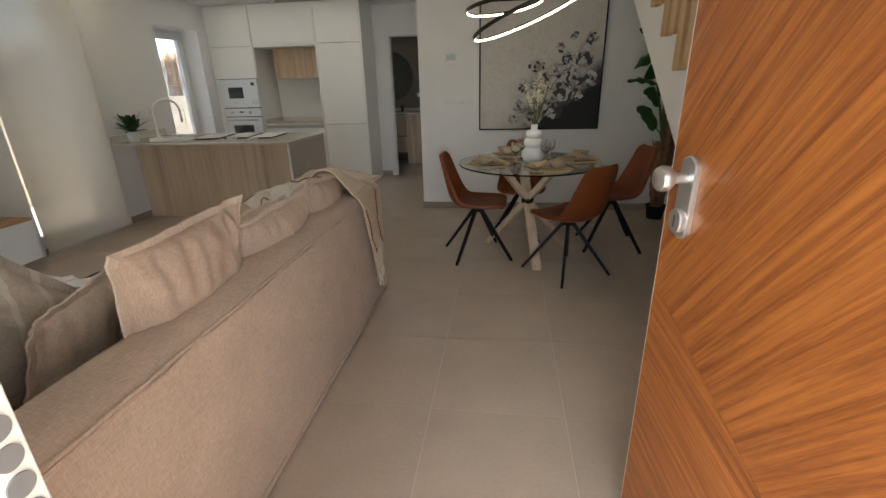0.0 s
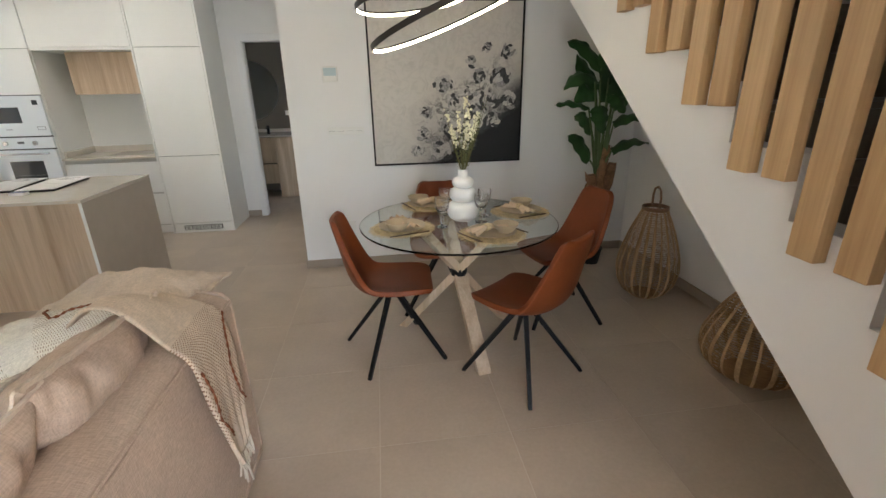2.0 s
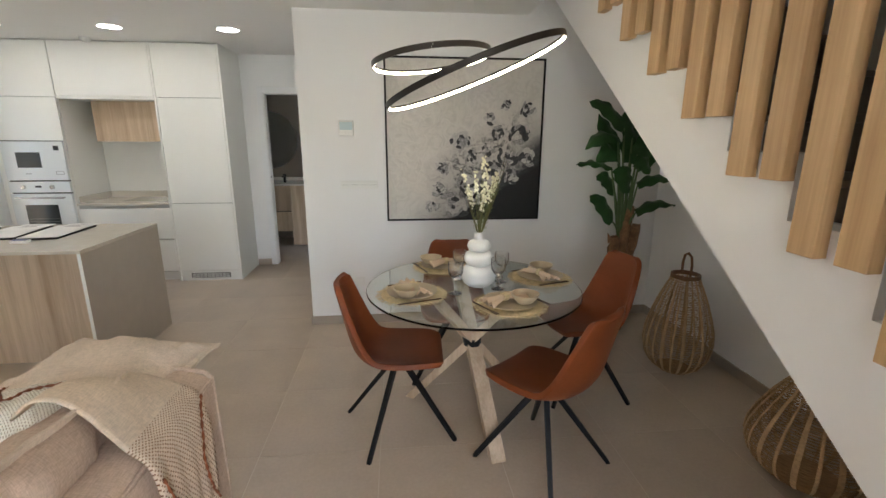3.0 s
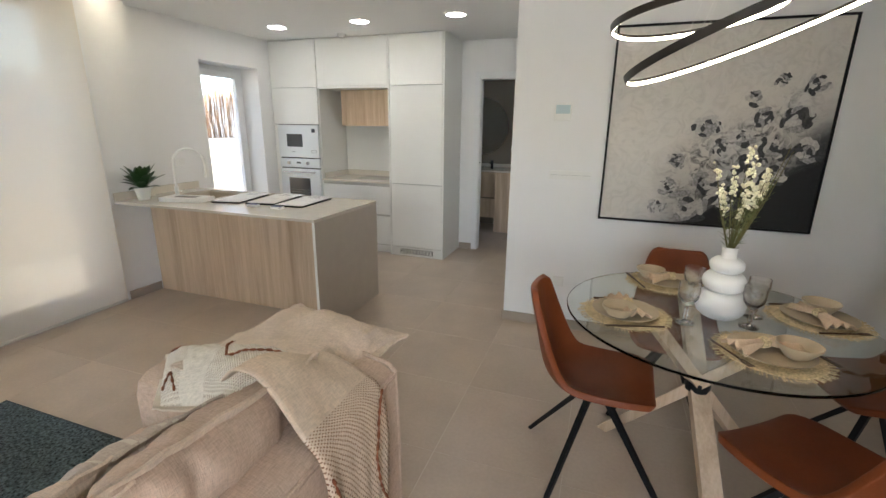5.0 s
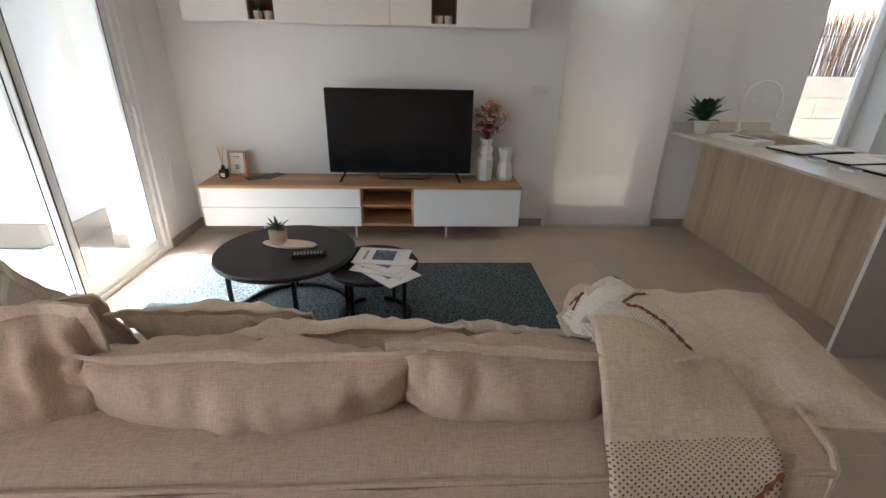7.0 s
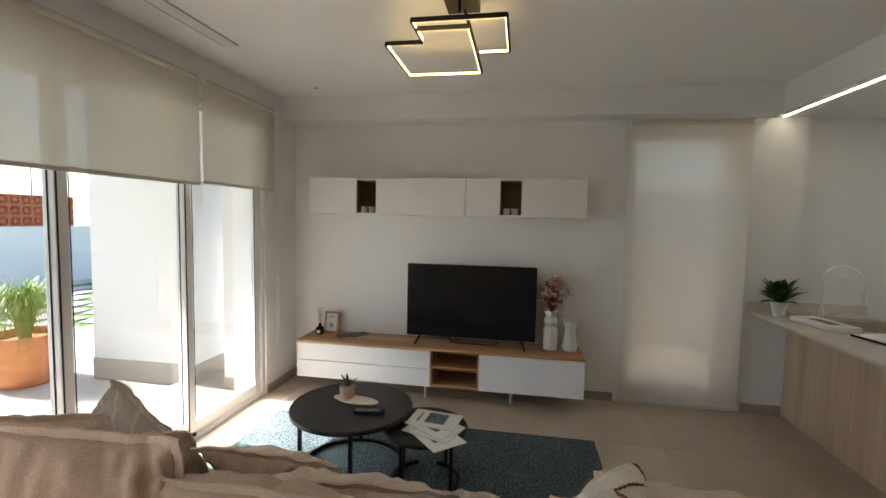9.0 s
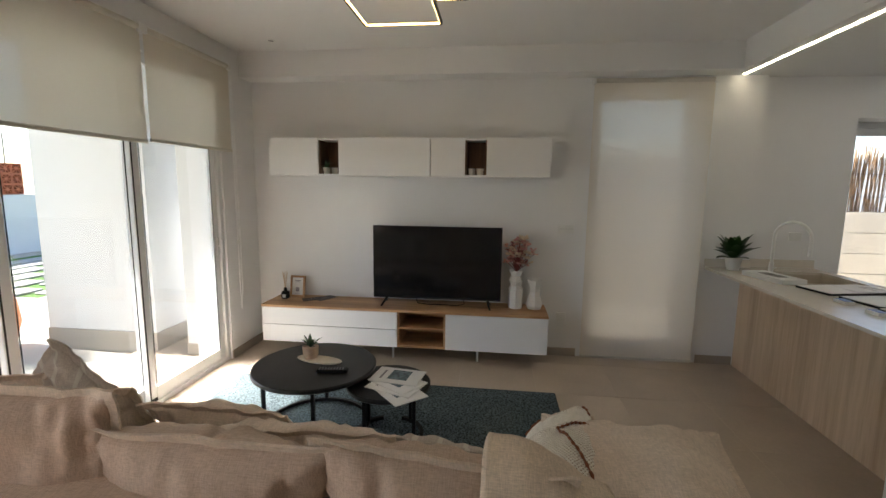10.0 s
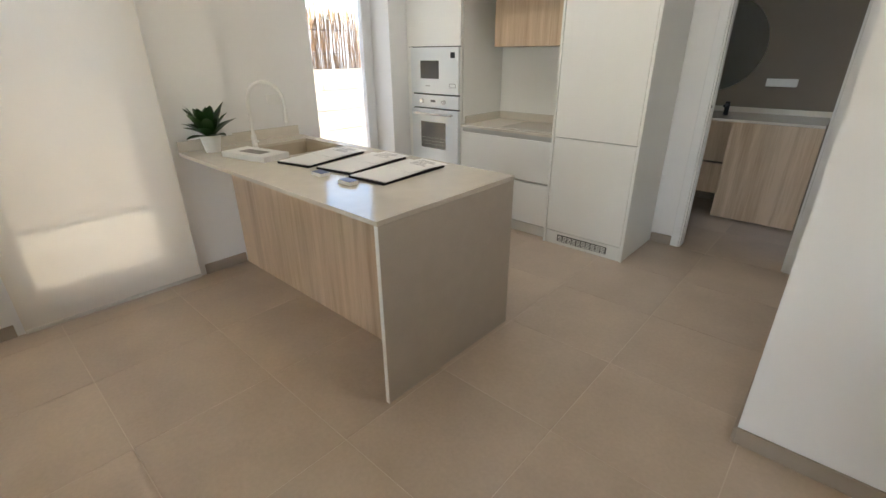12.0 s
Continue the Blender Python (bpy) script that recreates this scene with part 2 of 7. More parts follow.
def lathe(name, prof, at, material, parent=None, seg=32, label="", smooth=40.0):
    """prof: (radius, height) pairs."""
    bm = bmesh.new()
    rings = []
    for r, z in prof:
        if r < 1e-5:
            rings.append([bm.verts.new((at[0], at[1], at[2] + z))])
        else:
            rings.append([bm.verts.new((at[0] + r * math.cos(2 * math.pi * i / seg), at[1] + r * math.sin(2 * math.pi * i / seg), at[2] + z)) for i in range(seg)])
    for a, b in zip(rings, rings[1:]):
        for i in range(seg):
            j = (i + 1) % seg
            q = [a[i % len(a)], a[j % len(a)], b[j % len(b)], b[i % len(b)]]
            q = list(dict.fromkeys(q))
            if len(q) > 2:
                bm.faces.new(q)
    return part(name, bm, material, parent, label, smooth)


def tube_bm(bm, pts, r, seg=8, closed=False, square=False):
    pts = [Vector(p) for p in pts]
    n = len(pts)
    rings = []
    up = None
    for i, p in enumerate(pts):
        a = pts[(i - 1) % n] if (closed or i > 0) else p
        b = pts[(i + 1) % n] if (closed or i < n - 1) else p
        d = (b - a).normalized()
        if up is None:
            up = Vector((0, 0, 1)) if abs(d.z) < 0.9 else Vector((1, 0, 0))
        s = d.cross(up).normalized()
        u = s.cross(d).normalized()
        up = u
        rr = r[i] if isinstance(r, (list, tuple)) else r
        k = 4 if square else seg
        off = math.pi / 4 if square else 0
        f = math.sqrt(2) if square else 1
        rings.append([bm.verts.new(p + (s * math.cos(off + 2 * math.pi * j / k) + u * math.sin(off + 2 * math.pi * j / k)) * rr * f) for j in range(k)])
    k = len(rings[0])
    for i in range(n if closed else n - 1):
        A, B = rings[i], rings[(i + 1) % n]
        for j in range(k):
            bm.faces.new((A[j], A[(j + 1) % k], B[(j + 1) % k], B[j]))
    if not closed:
        bm.faces.new(rings[0])
        bm.faces.new(rings[-1])


def tube(name, pts, r, material, parent=None, seg=8, closed=False, square=False, label=""):
    bm = bmesh.new()
    tube_bm(bm, pts, r, seg, closed, square)
    return part(name, bm, material, parent, label, 0.0 if square else 50.0)


# ---- plan ----
XW, XE = -3.97, 2.12          # west and east wall faces
XK = -4.05                    # kitchen west wall face
YS, YN, YB = 0.62, 5.45, 7.40  # south wall, picture wall, kitchen back wall
ZL, ZH = 2.44, 2.65           # low and high ceiling


def wall_with(name, axis, face, thick, a0, a1, z0, z1, holes=(), material=None):
    """A wall along x (axis 'y': its face at y) or along y (axis 'x'), from face to face + thick, with openings (a, b, z, z)."""
    cuts = sorted({a0, a1, *[h[0] for h in holes], *[h[1] for h in holes]})
    bm = bmesh.new()
    lo, hi = min(face, face + thick), max(face, face + thick)
    for a, b in zip(cuts, cuts[1:]):
        segs = [(z0, z1)]
        for h in holes:
            if h[0] <= a + 1e-6 and h[1] >= b - 1e-6:
                segs = [(z0, h[2]), (h[3], z1)]
        for s, e in segs:
            if e - s > 0.001:
                bm_box(bm, *((a, b, lo, hi) if axis == "y" else (lo, hi, a, b)), s, e)
    return tagged(part(name, bm, material or WALL), kind="structure")


wall_with("wall_west", "x", XW, -0.30, 0.20, 5.03, -0.1, 3.1, [(3.67, 4.60, 0.0, 2.405)])
wall_with("wall_kitchen_west", "x", XK, -0.33, 5.03, 7.70, -0.1, 3.1, [(5.78, 6.59, 0.0, 2.11)])
wall_with("wall_south", "y", YS, -0.32, -3.97, 2.42, -0.1, 4.2, [(-3.455, -0.93, -0.01, 2.42), (-0.255, 0.76, -0.01, 2.08)])
wall_with("wall_east", "x", XE, 0.30, 0.30, 5.75, -0.1, 4.2)
wall_with("wall_picture", "y", YN, 0.30, -0.82, 2.12, -0.1, 4.2)
wall_with("wall_hall_east", "x", -0.82, 0.30, 5.75, 7.40, -0.1, 3.1)
wall_with("wall_back", "y", YB, 0.12, -4.05, -0.52, -0.1, 3.1, [(-1.59, -0.90, -0.01, 2.03)])

for nm, b in (("ceiling_low", (XK, 0.92, 4.73, 7.40, ZL, 3.1)), ("ceiling_dining", (-0.90, 0.92, YS, 4.73, ZL, 3.1)), ("ceiling_high", (XW, -0.90, YS, 4.73, ZH, 3.1)),
              ("ceiling_soffit", (XW, -3.76, YS, 4.73, ZL, ZH)), ("ceiling_stairwell", (0.92, XE, YS, YN, 4.0, 4.1)), ("ceiling_stair_edge", (0.90, 0.92, YS, YN, 3.1, 4.0))):
    tagged(box(nm, *b, CEIL), kind="structure")

floor = tagged(box("floor", -4.3, 2.4, 0.05, 9.1, -0.12, -0.0012, GROUT), kind="structure")

for b in [(XW, XW + 0.012, YS, 3.63), (XW, XW + 0.012, 4.66, 4.96), (-0.82, XE, YN - 0.012, YN), (XE - 0.012, XE, 2.0, YN - 0.012), (-0.832, -0.82, YN - 0.012, YB),
          (-3.958, -3.455, YS, YS + 0.012), (-0.92, -0.30, YS, YS + 0.012), (-1.82, -1.66, YB - 0.012, YB)]:
    tagged(box("baseboard", *b, 0.0, 0.075, BASEB, bev=0.002), kind="structure")

BATHW = mat("taupe bath wall", (0.22, 0.185, 0.14), 0.5, vary=0.05, scale=2)
wall_with("wall_bath_north", "y", 9.0, 0.1, -2.6, 0.2, -0.1, 2.6, material=BATHW)
wall_with("wall_bath_west", "x", -2.6, -0.1, 7.52, 9.1, -0.1, 2.6, material=BATHW)
wall_with("wall_bath_east", "x", 0.2, 0.1, 7.52, 9.1, -0.1, 2.6, material=BATHW)
tagged(box("ceiling_bath", -2.6, 0.2, 7.52, 9.0, 2.42, 2.6, CEIL), kind="structure")


# ---- windows and doors ----
def sliding_window():
    w = tagged(thing("window_1", (-2.26, 0.5, 0), "white aluminium sliding glass doors to the terrace", "sliding door"), kind="structure")
    xa, xb = -3.455, -0.93
    multi("window_frame", [(xa, xb, 0.44, 0.605, 0.0, 0.035), (xa, xb, 0.44, 0.605, 2.36, 2.42), (xa, xa + 0.045, 0.44, 0.605, 0.035, 2.36), (xb - 0.055, xb, 0.44, 0.605, 0.035, 2.36)], ALU, w, 0.002)
    multi("track", [(xa + 0.045, xb - 0.055, y, y + 0.004, 0.035, 0.045) for y in (0.497, 0.541, 0.585)], ALU, w)
    for i, (a, b, y) in enumerate(((-3.41, -2.555, 0.565), (-2.63, -1.755, 0.52), (-1.825, -0.985, 0.475))):
        s = multi("sash", [(a, a + 0.068, y - 0.018, y + 0.018, 0.04, 2.355), (b - 0.068, b, y - 0.018, y + 0.018, 0.04, 2.355), (a + 0.068, b - 0.068, y - 0.018, y + 0.018, 0.04, 0.125),
                           (a + 0.068, b - 0.068, y - 0.018, y + 0.018, 2.285, 2.355)], ALU, w, 0.003)
        g = box("pane", a + 0.06, b - 0.06, y - 0.004, y + 0.004, 0.12, 2.29, GLAZING, s)
        g.visible_shadow = False
        multi("seal", [(a + 0.067, a + 0.073, y + 0.0185, y + 0.021, 0.125, 2.285), (b - 0.073, b - 0.067, y + 0.0185, y + 0.021, 0.125, 2.285), (b - 0.012, b - 0.004, y + 0.0185, y + 0.021, 0.05, 2.35)], DARK, s)
    multi("handle", [(-3.400, -3.372, 0.583, 0.595, 0.93, 1.08), (-3.394, -3.378, 0.595, 0.625, 1.00, 1.02), (-3.398, -3.374, 0.618, 0.634, 0.90, 1.06)], ALU, w, 0.004)
    box("corner_block", -2.61, -2.55, 0.585, 0.60, 0.0, 0.055, DARK, w, 0.004)


def hinged_window(name, xo, ya, yb, z1, label, bright):
    w = tagged(thing(name, (xo, (ya + yb) / 2, 0), label, "window"), kind="structure")
    multi("window_frame", [(xo - 0.03, xo + 0.03, ya, ya + 0.05, 0, z1), (xo - 0.03, xo + 0.03, yb - 0.05, yb, 0, z1), (xo - 0.03, xo + 0.03, ya + 0.05, yb - 0.05, z1 - 0.05, z1),
                           (xo - 0.03, xo + 0.03, ya + 0.05, yb - 0.05, 0, 0.04)], ALU, w, 0.003)
    s = multi("sash", [(xo - 0.02, xo + 0.045, ya + 0.052, ya + 0.115, 0.045, z1 - 0.052), (xo - 0.02, xo + 0.045, yb - 0.115, yb - 0.052, 0.045, z1 - 0.052),
                       (xo - 0.02, xo + 0.045, ya + 0.115, yb - 0.115, z1 - 0.115, z1 - 0.052), (xo - 0.02, xo + 0.045, ya + 0.115, yb - 0.115, 0.045, 0.12)], ALU, w, 0.004)
    g = box("pane", xo - 0.004, xo + 0.004, ya + 0.11, yb - 0.11, 0.115, z1 - 0.11, GLAZING, s)
    g.visible_shadow = False
    return w


sliding_window()
hinged_window("window_2", -4.32, 5.78, 6.59, 2.11, "white aluminium kitchen window with a view of a reed fence", 1)
hinged_window("window_3", -4.20, 3.67, 4.60, 2.405, "white aluminium glazed door behind the roller blind", 1)


def roller_blind(at, a, b, y, z0, z1, axis, label):
    """A hanging screen blind, cloth from z0 to z1, between a and b."""
    t = thing("roller_blind", at, label, "roller blind")
    bm, bar, tube_ = bmesh.new(), bmesh.new(), bmesh.new()
    n, m = 24, 30
    vs = [[None] * (m + 1) for _ in range(n + 1)]
    for i in range(n + 1):
        for j in range(m + 1):
            u, v = a + (b - a) * i / n, z0 + (z1 - z0) * j / m
            d = 0.004 * noise.noise(Vector((u * 1.3, v * 0.5, y)))
            vs[i][j] = bm.verts.new((u, y + d, v) if axis == "y" else (y + d, u, v))
    for i in range(n):
        for j in range(m):
            bm.faces.new((vs[i][j], vs[i + 1][j], vs[i + 1][j + 1], vs[i][j + 1]))
    part("cloth", bm, SCREEN, t, smooth=60)
    q = 0.009
    bb = (a, b, y - q, y + q, z0 - 0.018, z0 + 0.004) if axis == "y" else (y - q, y + q, a, b, z0 - 0.018, z0 + 0.004)
    box("bottom_bar", *bb, mat("blind bar", (0.60, 0.57, 0.50), 0.5) if "blind bar" not in bpy.data.materials else bpy.data.materials["blind bar"], t, 0.004)
    ends = [(a, y, z1), (b, y, z1)] if axis == "y" else [(y, a, z1), (y, b, z1)]
    tube("roller", ends, 0.019, bpy.data.materials["blind bar"], t, 12)
    for e in ends:
        box("bracket", e[0] - 0.02, e[0] + 0.02, e[1] - 0.012 if axis == "x" else e[1] - 0.03, e[1] + 0.012 if axis == "x" else e[1] + 0.02, z1 - 0.03, z1 + 0.025, WHITE_PL, t, 0.004)
    return t


roller_blind((-3.94, 4.13, 2.40), 3.665, 4.615, -3.935, 0.028, 2.405, "x", "closed beige screen roller blind over the glazed door")
roller_blind((-3.2, 0.66, 2.44), -3.53, -2.64, 0.665, 1.80, 2.47, "y", "half-lowered beige screen roller blind beside the television wall")
roller_blind((-1.8, 0.66, 2.44), -2.61, -0.88, 0.665, 1.785, 2.47, "y", "wide half-lowered beige screen roller blind over the glass doors")
ch = thing("blind_chain", (-3.68, 0.66, 2.4), "white bead chain of the roller blind hanging by the wall", "blind chain")
tube("chain", [(-3.56, 0.66, 2.42), (-3.56, 0.66, 1.6), (-3.57, 0.655, 0.62), (-3.59, 0.65, 0.42), (-3.61, 0.655, 0.62), (-3.60, 0.66, 1.1), (-3.58, 0.66, 2.42)], 0.0022, WHITE_PL, ch, 6)
box("weight", -3.585, -3.565, 0.648, 0.664, 1.0, 1.04, WHITE_PL, ch, 0.004)


def front_door():
    W = wood("reddish teak veneer", (0.125, 0.030, 0.006), (0.40, 0.135, 0.028), 0.36, (26, 0.8, 0.8), 3.4, 7, coat=0.25)
    d = tagged(thing("door_1", (0.74, 0.66, 0), "open reddish teak-veneered front door with a round steel knob", "front door"), kind="structure")
    h, e = Vector((0.74, 0.665)), Vector((0.515, 1.60))
    L = (e - h).length
    ang = math.atan2(e.y - h.y, e.x - h.x)
    base = Matrix.Translation((h.x, h.y, 0)) @ Matrix.Rotation(ang, 4, "Z")
    box("core", 0, L, -0.05, 0.0, 0.012, 2.04, mat("door edge paint", (0.8, 0.79, 0.76), 0.4, vary=0.02), d, 0.001, m=base)
    # four veneer fields whose grain runs to a mitre
    fields = [((0.006, 0.012), (L - 0.006, 0.012), (L - 0.006, 0.86), (0.006, 0.30), 1.24), ((0.006, 0.302), (L - 0.006, 0.862), (L - 0.006, 2.03), (0.006, 2.03), -0.62)]
    for k, (p0, p1, p2, p3, a) in enumerate(fields):
        bm = bmesh.new()
        R = Matrix.Rotation(a, 4, "Y")
        q = [bm.verts.new(R.inverted() @ Vector((p[0], y, p[1]))) for y in (0.0015, 0.0) for p in (p0, p1, p2, p3)]
        bm.faces.new(q[:4])
        bm.faces.new(q[4:])
        for i in range(4):
            bm.faces.new((q[i], q[(i + 1) % 4], q[4 + (i + 1) % 4], q[4 + i]))
        ob = part("veneer", bm, W, None)
        ob.parent = d
        ob.matrix_basis = Matrix.Translation((-0.74, -0.66, 0)) @ base @ R
    ST = mat("brushed steel", (0.58, 0.58, 0.57), 0.32, 0.9, vary=0.03, scale=40)
    z = 1.10
    def oval(name, x, za, zb, r, y0, y1, parent):
        bm = bmesh.new()
        ring = []
        for i in range(28):
            t = 2 * math.pi * i / 28
            ring.append((x + r * math.cos(t), (zb - r if math.sin(t) > 0 else za + r) + r * math.sin(t)))
        A = [bm.verts.new((p[0], y0, p[1])) for p in ring]
        B = [bm.verts.new((p[0], y1, p[1])) for p in ring]
        C = [bm.verts.new((x + (p[0] - x) * 0.88, y1 + 0.003, (za + zb) / 2 + (p[1] - (za + zb) / 2) * 0.965)) for p in ring]
        for U, V in ((A, B), (B, C)):
            for i in range(28):
                bm.faces.new((U[i], U[(i + 1) % 28], V[(i + 1) % 28], V[i]))
        bm.faces.new(C)
        bm.transform(base)
        return part(name, bm, ST, parent, smooth=35)
    xk = L - 0.085
    pl = oval("lock_plate", xk, 1.015, 1.215, 0.03, 0.002, 0.012, d)
    oval("cylinder_rose", xk, 1.03, 1.09, 0.0255, 0.014, 0.026, d)
    bm = bmesh.new()
    bm_box(bm, xk - 0.002, xk + 0.002, 0.028, 0.030, 1.045, 1.075, m=base)
    part("keyhole", bm, DARK, d)
    bm = bmesh.new()
    prof = [(0.013, 0.012), (0.013, 0.045), (0.020, 0.052), (0.029, 0.062), (0.031, 0.074), (0.027, 0.084), (0.015, 0.090), (0.0, 0.091)]
    rings = []
    for r, y in prof:
        rings.append([bm.verts.new((xk + r * math.cos(2 * math.pi * i / 24), y, 1.165 + r * math.sin(2 * math.pi * i / 24))) for i in range(24)] if r > 0 else [bm.verts.new((xk, y, 1.165))])
    for A, B in zip(rings, rings[1:]):
        for i in range(24):
            f = list(dict.fromkeys([A[i], A[(i + 1) % 24], B[(i + 1) % len(B)], B[i % len(B)]]))
            bm.faces.new(f)
    bm.transform(base)
    part("knob", bm, ST, d, smooth=40)
    f = tagged(thing("door_frame", (-0.2, 0.5, 0), "cream steel door frame with round bolt holes", "door frame"), kind="structure")
    FR = mat("cream frame paint", (0.74, 0.71, 0.64), 0.45, vary=0.02)
    multi("jamb", [(-0.255, -0.232, 0.34, 0.618, 0, 2.06), (0.742, 0.76, 0.34, 0.615, 0, 2.06), (-0.232, 0.742, 0.34, 0.615, 2.06, 2.08)], FR, f, 0.002)
    for zz in (1.062, 1.086, 1.110, 1.135, 1.159, 1.183):
        bm = bmesh.new()
        bmesh.ops.create_cone(bm, cap_ends=True, segments=20, radius1=0.0095, radius2=0.0095, depth=0.003, matrix=Matrix.Translation((-0.2315, 0.603, zz)) @ Matrix.Rotation(math.pi / 2, 4, "Y"))
        part("bolt_hole", bm, mat("hole grey", (0.25, 0.25, 0.25), 0.5, 0.5) if "hole grey" not in bpy.data.materials else bpy.data.materials["hole grey"], f)


front_door()

d2 = tagged(thing("door_2", (-1.6, 7.4, 0), "white bathroom door frame with a half-hidden sliding door and black lock", "door"), kind="structure")
multi("door_trim", [(-1.66, -1.60, 7.385, 7.40, 0, 2.10), (-0.90, -0.835, 7.385, 7.40, 0, 2.10), (-1.60, -0.90, 7.385, 7.40, 2.035, 2.10)], ALU, d2, 0.002)
box("door_leaf", -1.70, -1.585, 7.44, 7.475, 0.005, 2.03, ALU, d2, 0.002)
multi("door_jamb", [(-0.915, -0.902, 7.40, 7.52, 0, 2.03), (-1.60, -0.90, 7.40, 7.52, 2.02, 2.03)], ALU, d2, 0.001)
bm = bmesh.new()
bmesh.ops.create_cone(bm, cap_ends=True, segments=16, radius1=0.02, radius2=0.02, depth=0.02, matrix=Matrix.Translation((-1.607, 7.432, 1.08)) @ Matrix.Rotation(math.pi / 2, 4, "X"))
part("lock", bm, BLACKM, d2)


# ---- stairs with their batten screen ----
def stairs():
    t = tagged(thing("stairs", (1.6, 3.0, 0), "white rendered staircase with brown stone treads", "staircase"), kind="structure")
    run, rise = 0.2945, 0.1985
    top = []
    for k in range(15, 0, -1):
        ya, yb, z = 2.763 + run * (k - 6), 2.763 + run * (k - 5), 1.296 + rise * (k - 6)
        if ya < YN:
            top += [(min(yb, YN - 0.002), z), (ya, z)]

    def prism(name, side, x0, x1, material):
        bm = bmesh.new()
        va = [bm.verts.new((x0, a, b)) for a, b in side]
        vb = [bm.verts.new((x1, a, b)) for a, b in side]
        bm.faces.new(va)
        bm.faces.new(vb[::-1])
        for i in range(len(side)):
            j = (i + 1) % len(side)
            bm.faces.new((va[i], vb[i], vb[j], va[j]))
        return part(name, bm, material, t)
    prism("stringer", [(1.748, 0.0), (YN - 0.002, 2.608)] + top + [(top[-1][0], 0.0)], 1.075, 1.20, WALL)
    low = [(a, z - 0.10) for a, z in top]
    prism("flight", [(1.748, 0.0), (YN - 0.002, 2.608)] + low + [(low[-1][0], 0.0)], 1.2005, XE - 0.001, WALL)
    ST = mat("brown stone tread", (0.20, 0.165, 0.125), 0.45, vary=0.08, scale=6, bump=0.1)
    for k in range(1, 15):
        ya, z = 2.763 + run * (k - 6), 1.196 + rise * (k - 6)
        if ya + run > YN:
            break
        box("tread", 1.205, XE - 0.004, ya - 0.015, ya + run - 0.016, z + 0.001, z + 0.025, ST, t, 0.003)
        box("riser", 1.205, XE - 0.004, ya - 0.012, ya - 0.001, z - rise + 0.026, z, ST, t, 0.001)
    for k in range(-5, 19):
        yl = 2.705 + 0.1455 * k
        tagged(box("stair_batten", 1.03, 1.0745, yl - 0.086, yl, 1.018 + 0.1985 * math.ceil(k / 2), 3.6, SLAT, None, 0.002), "square light pine batten of the stair screen", "batten", "battens of the stair screen")


stairs()


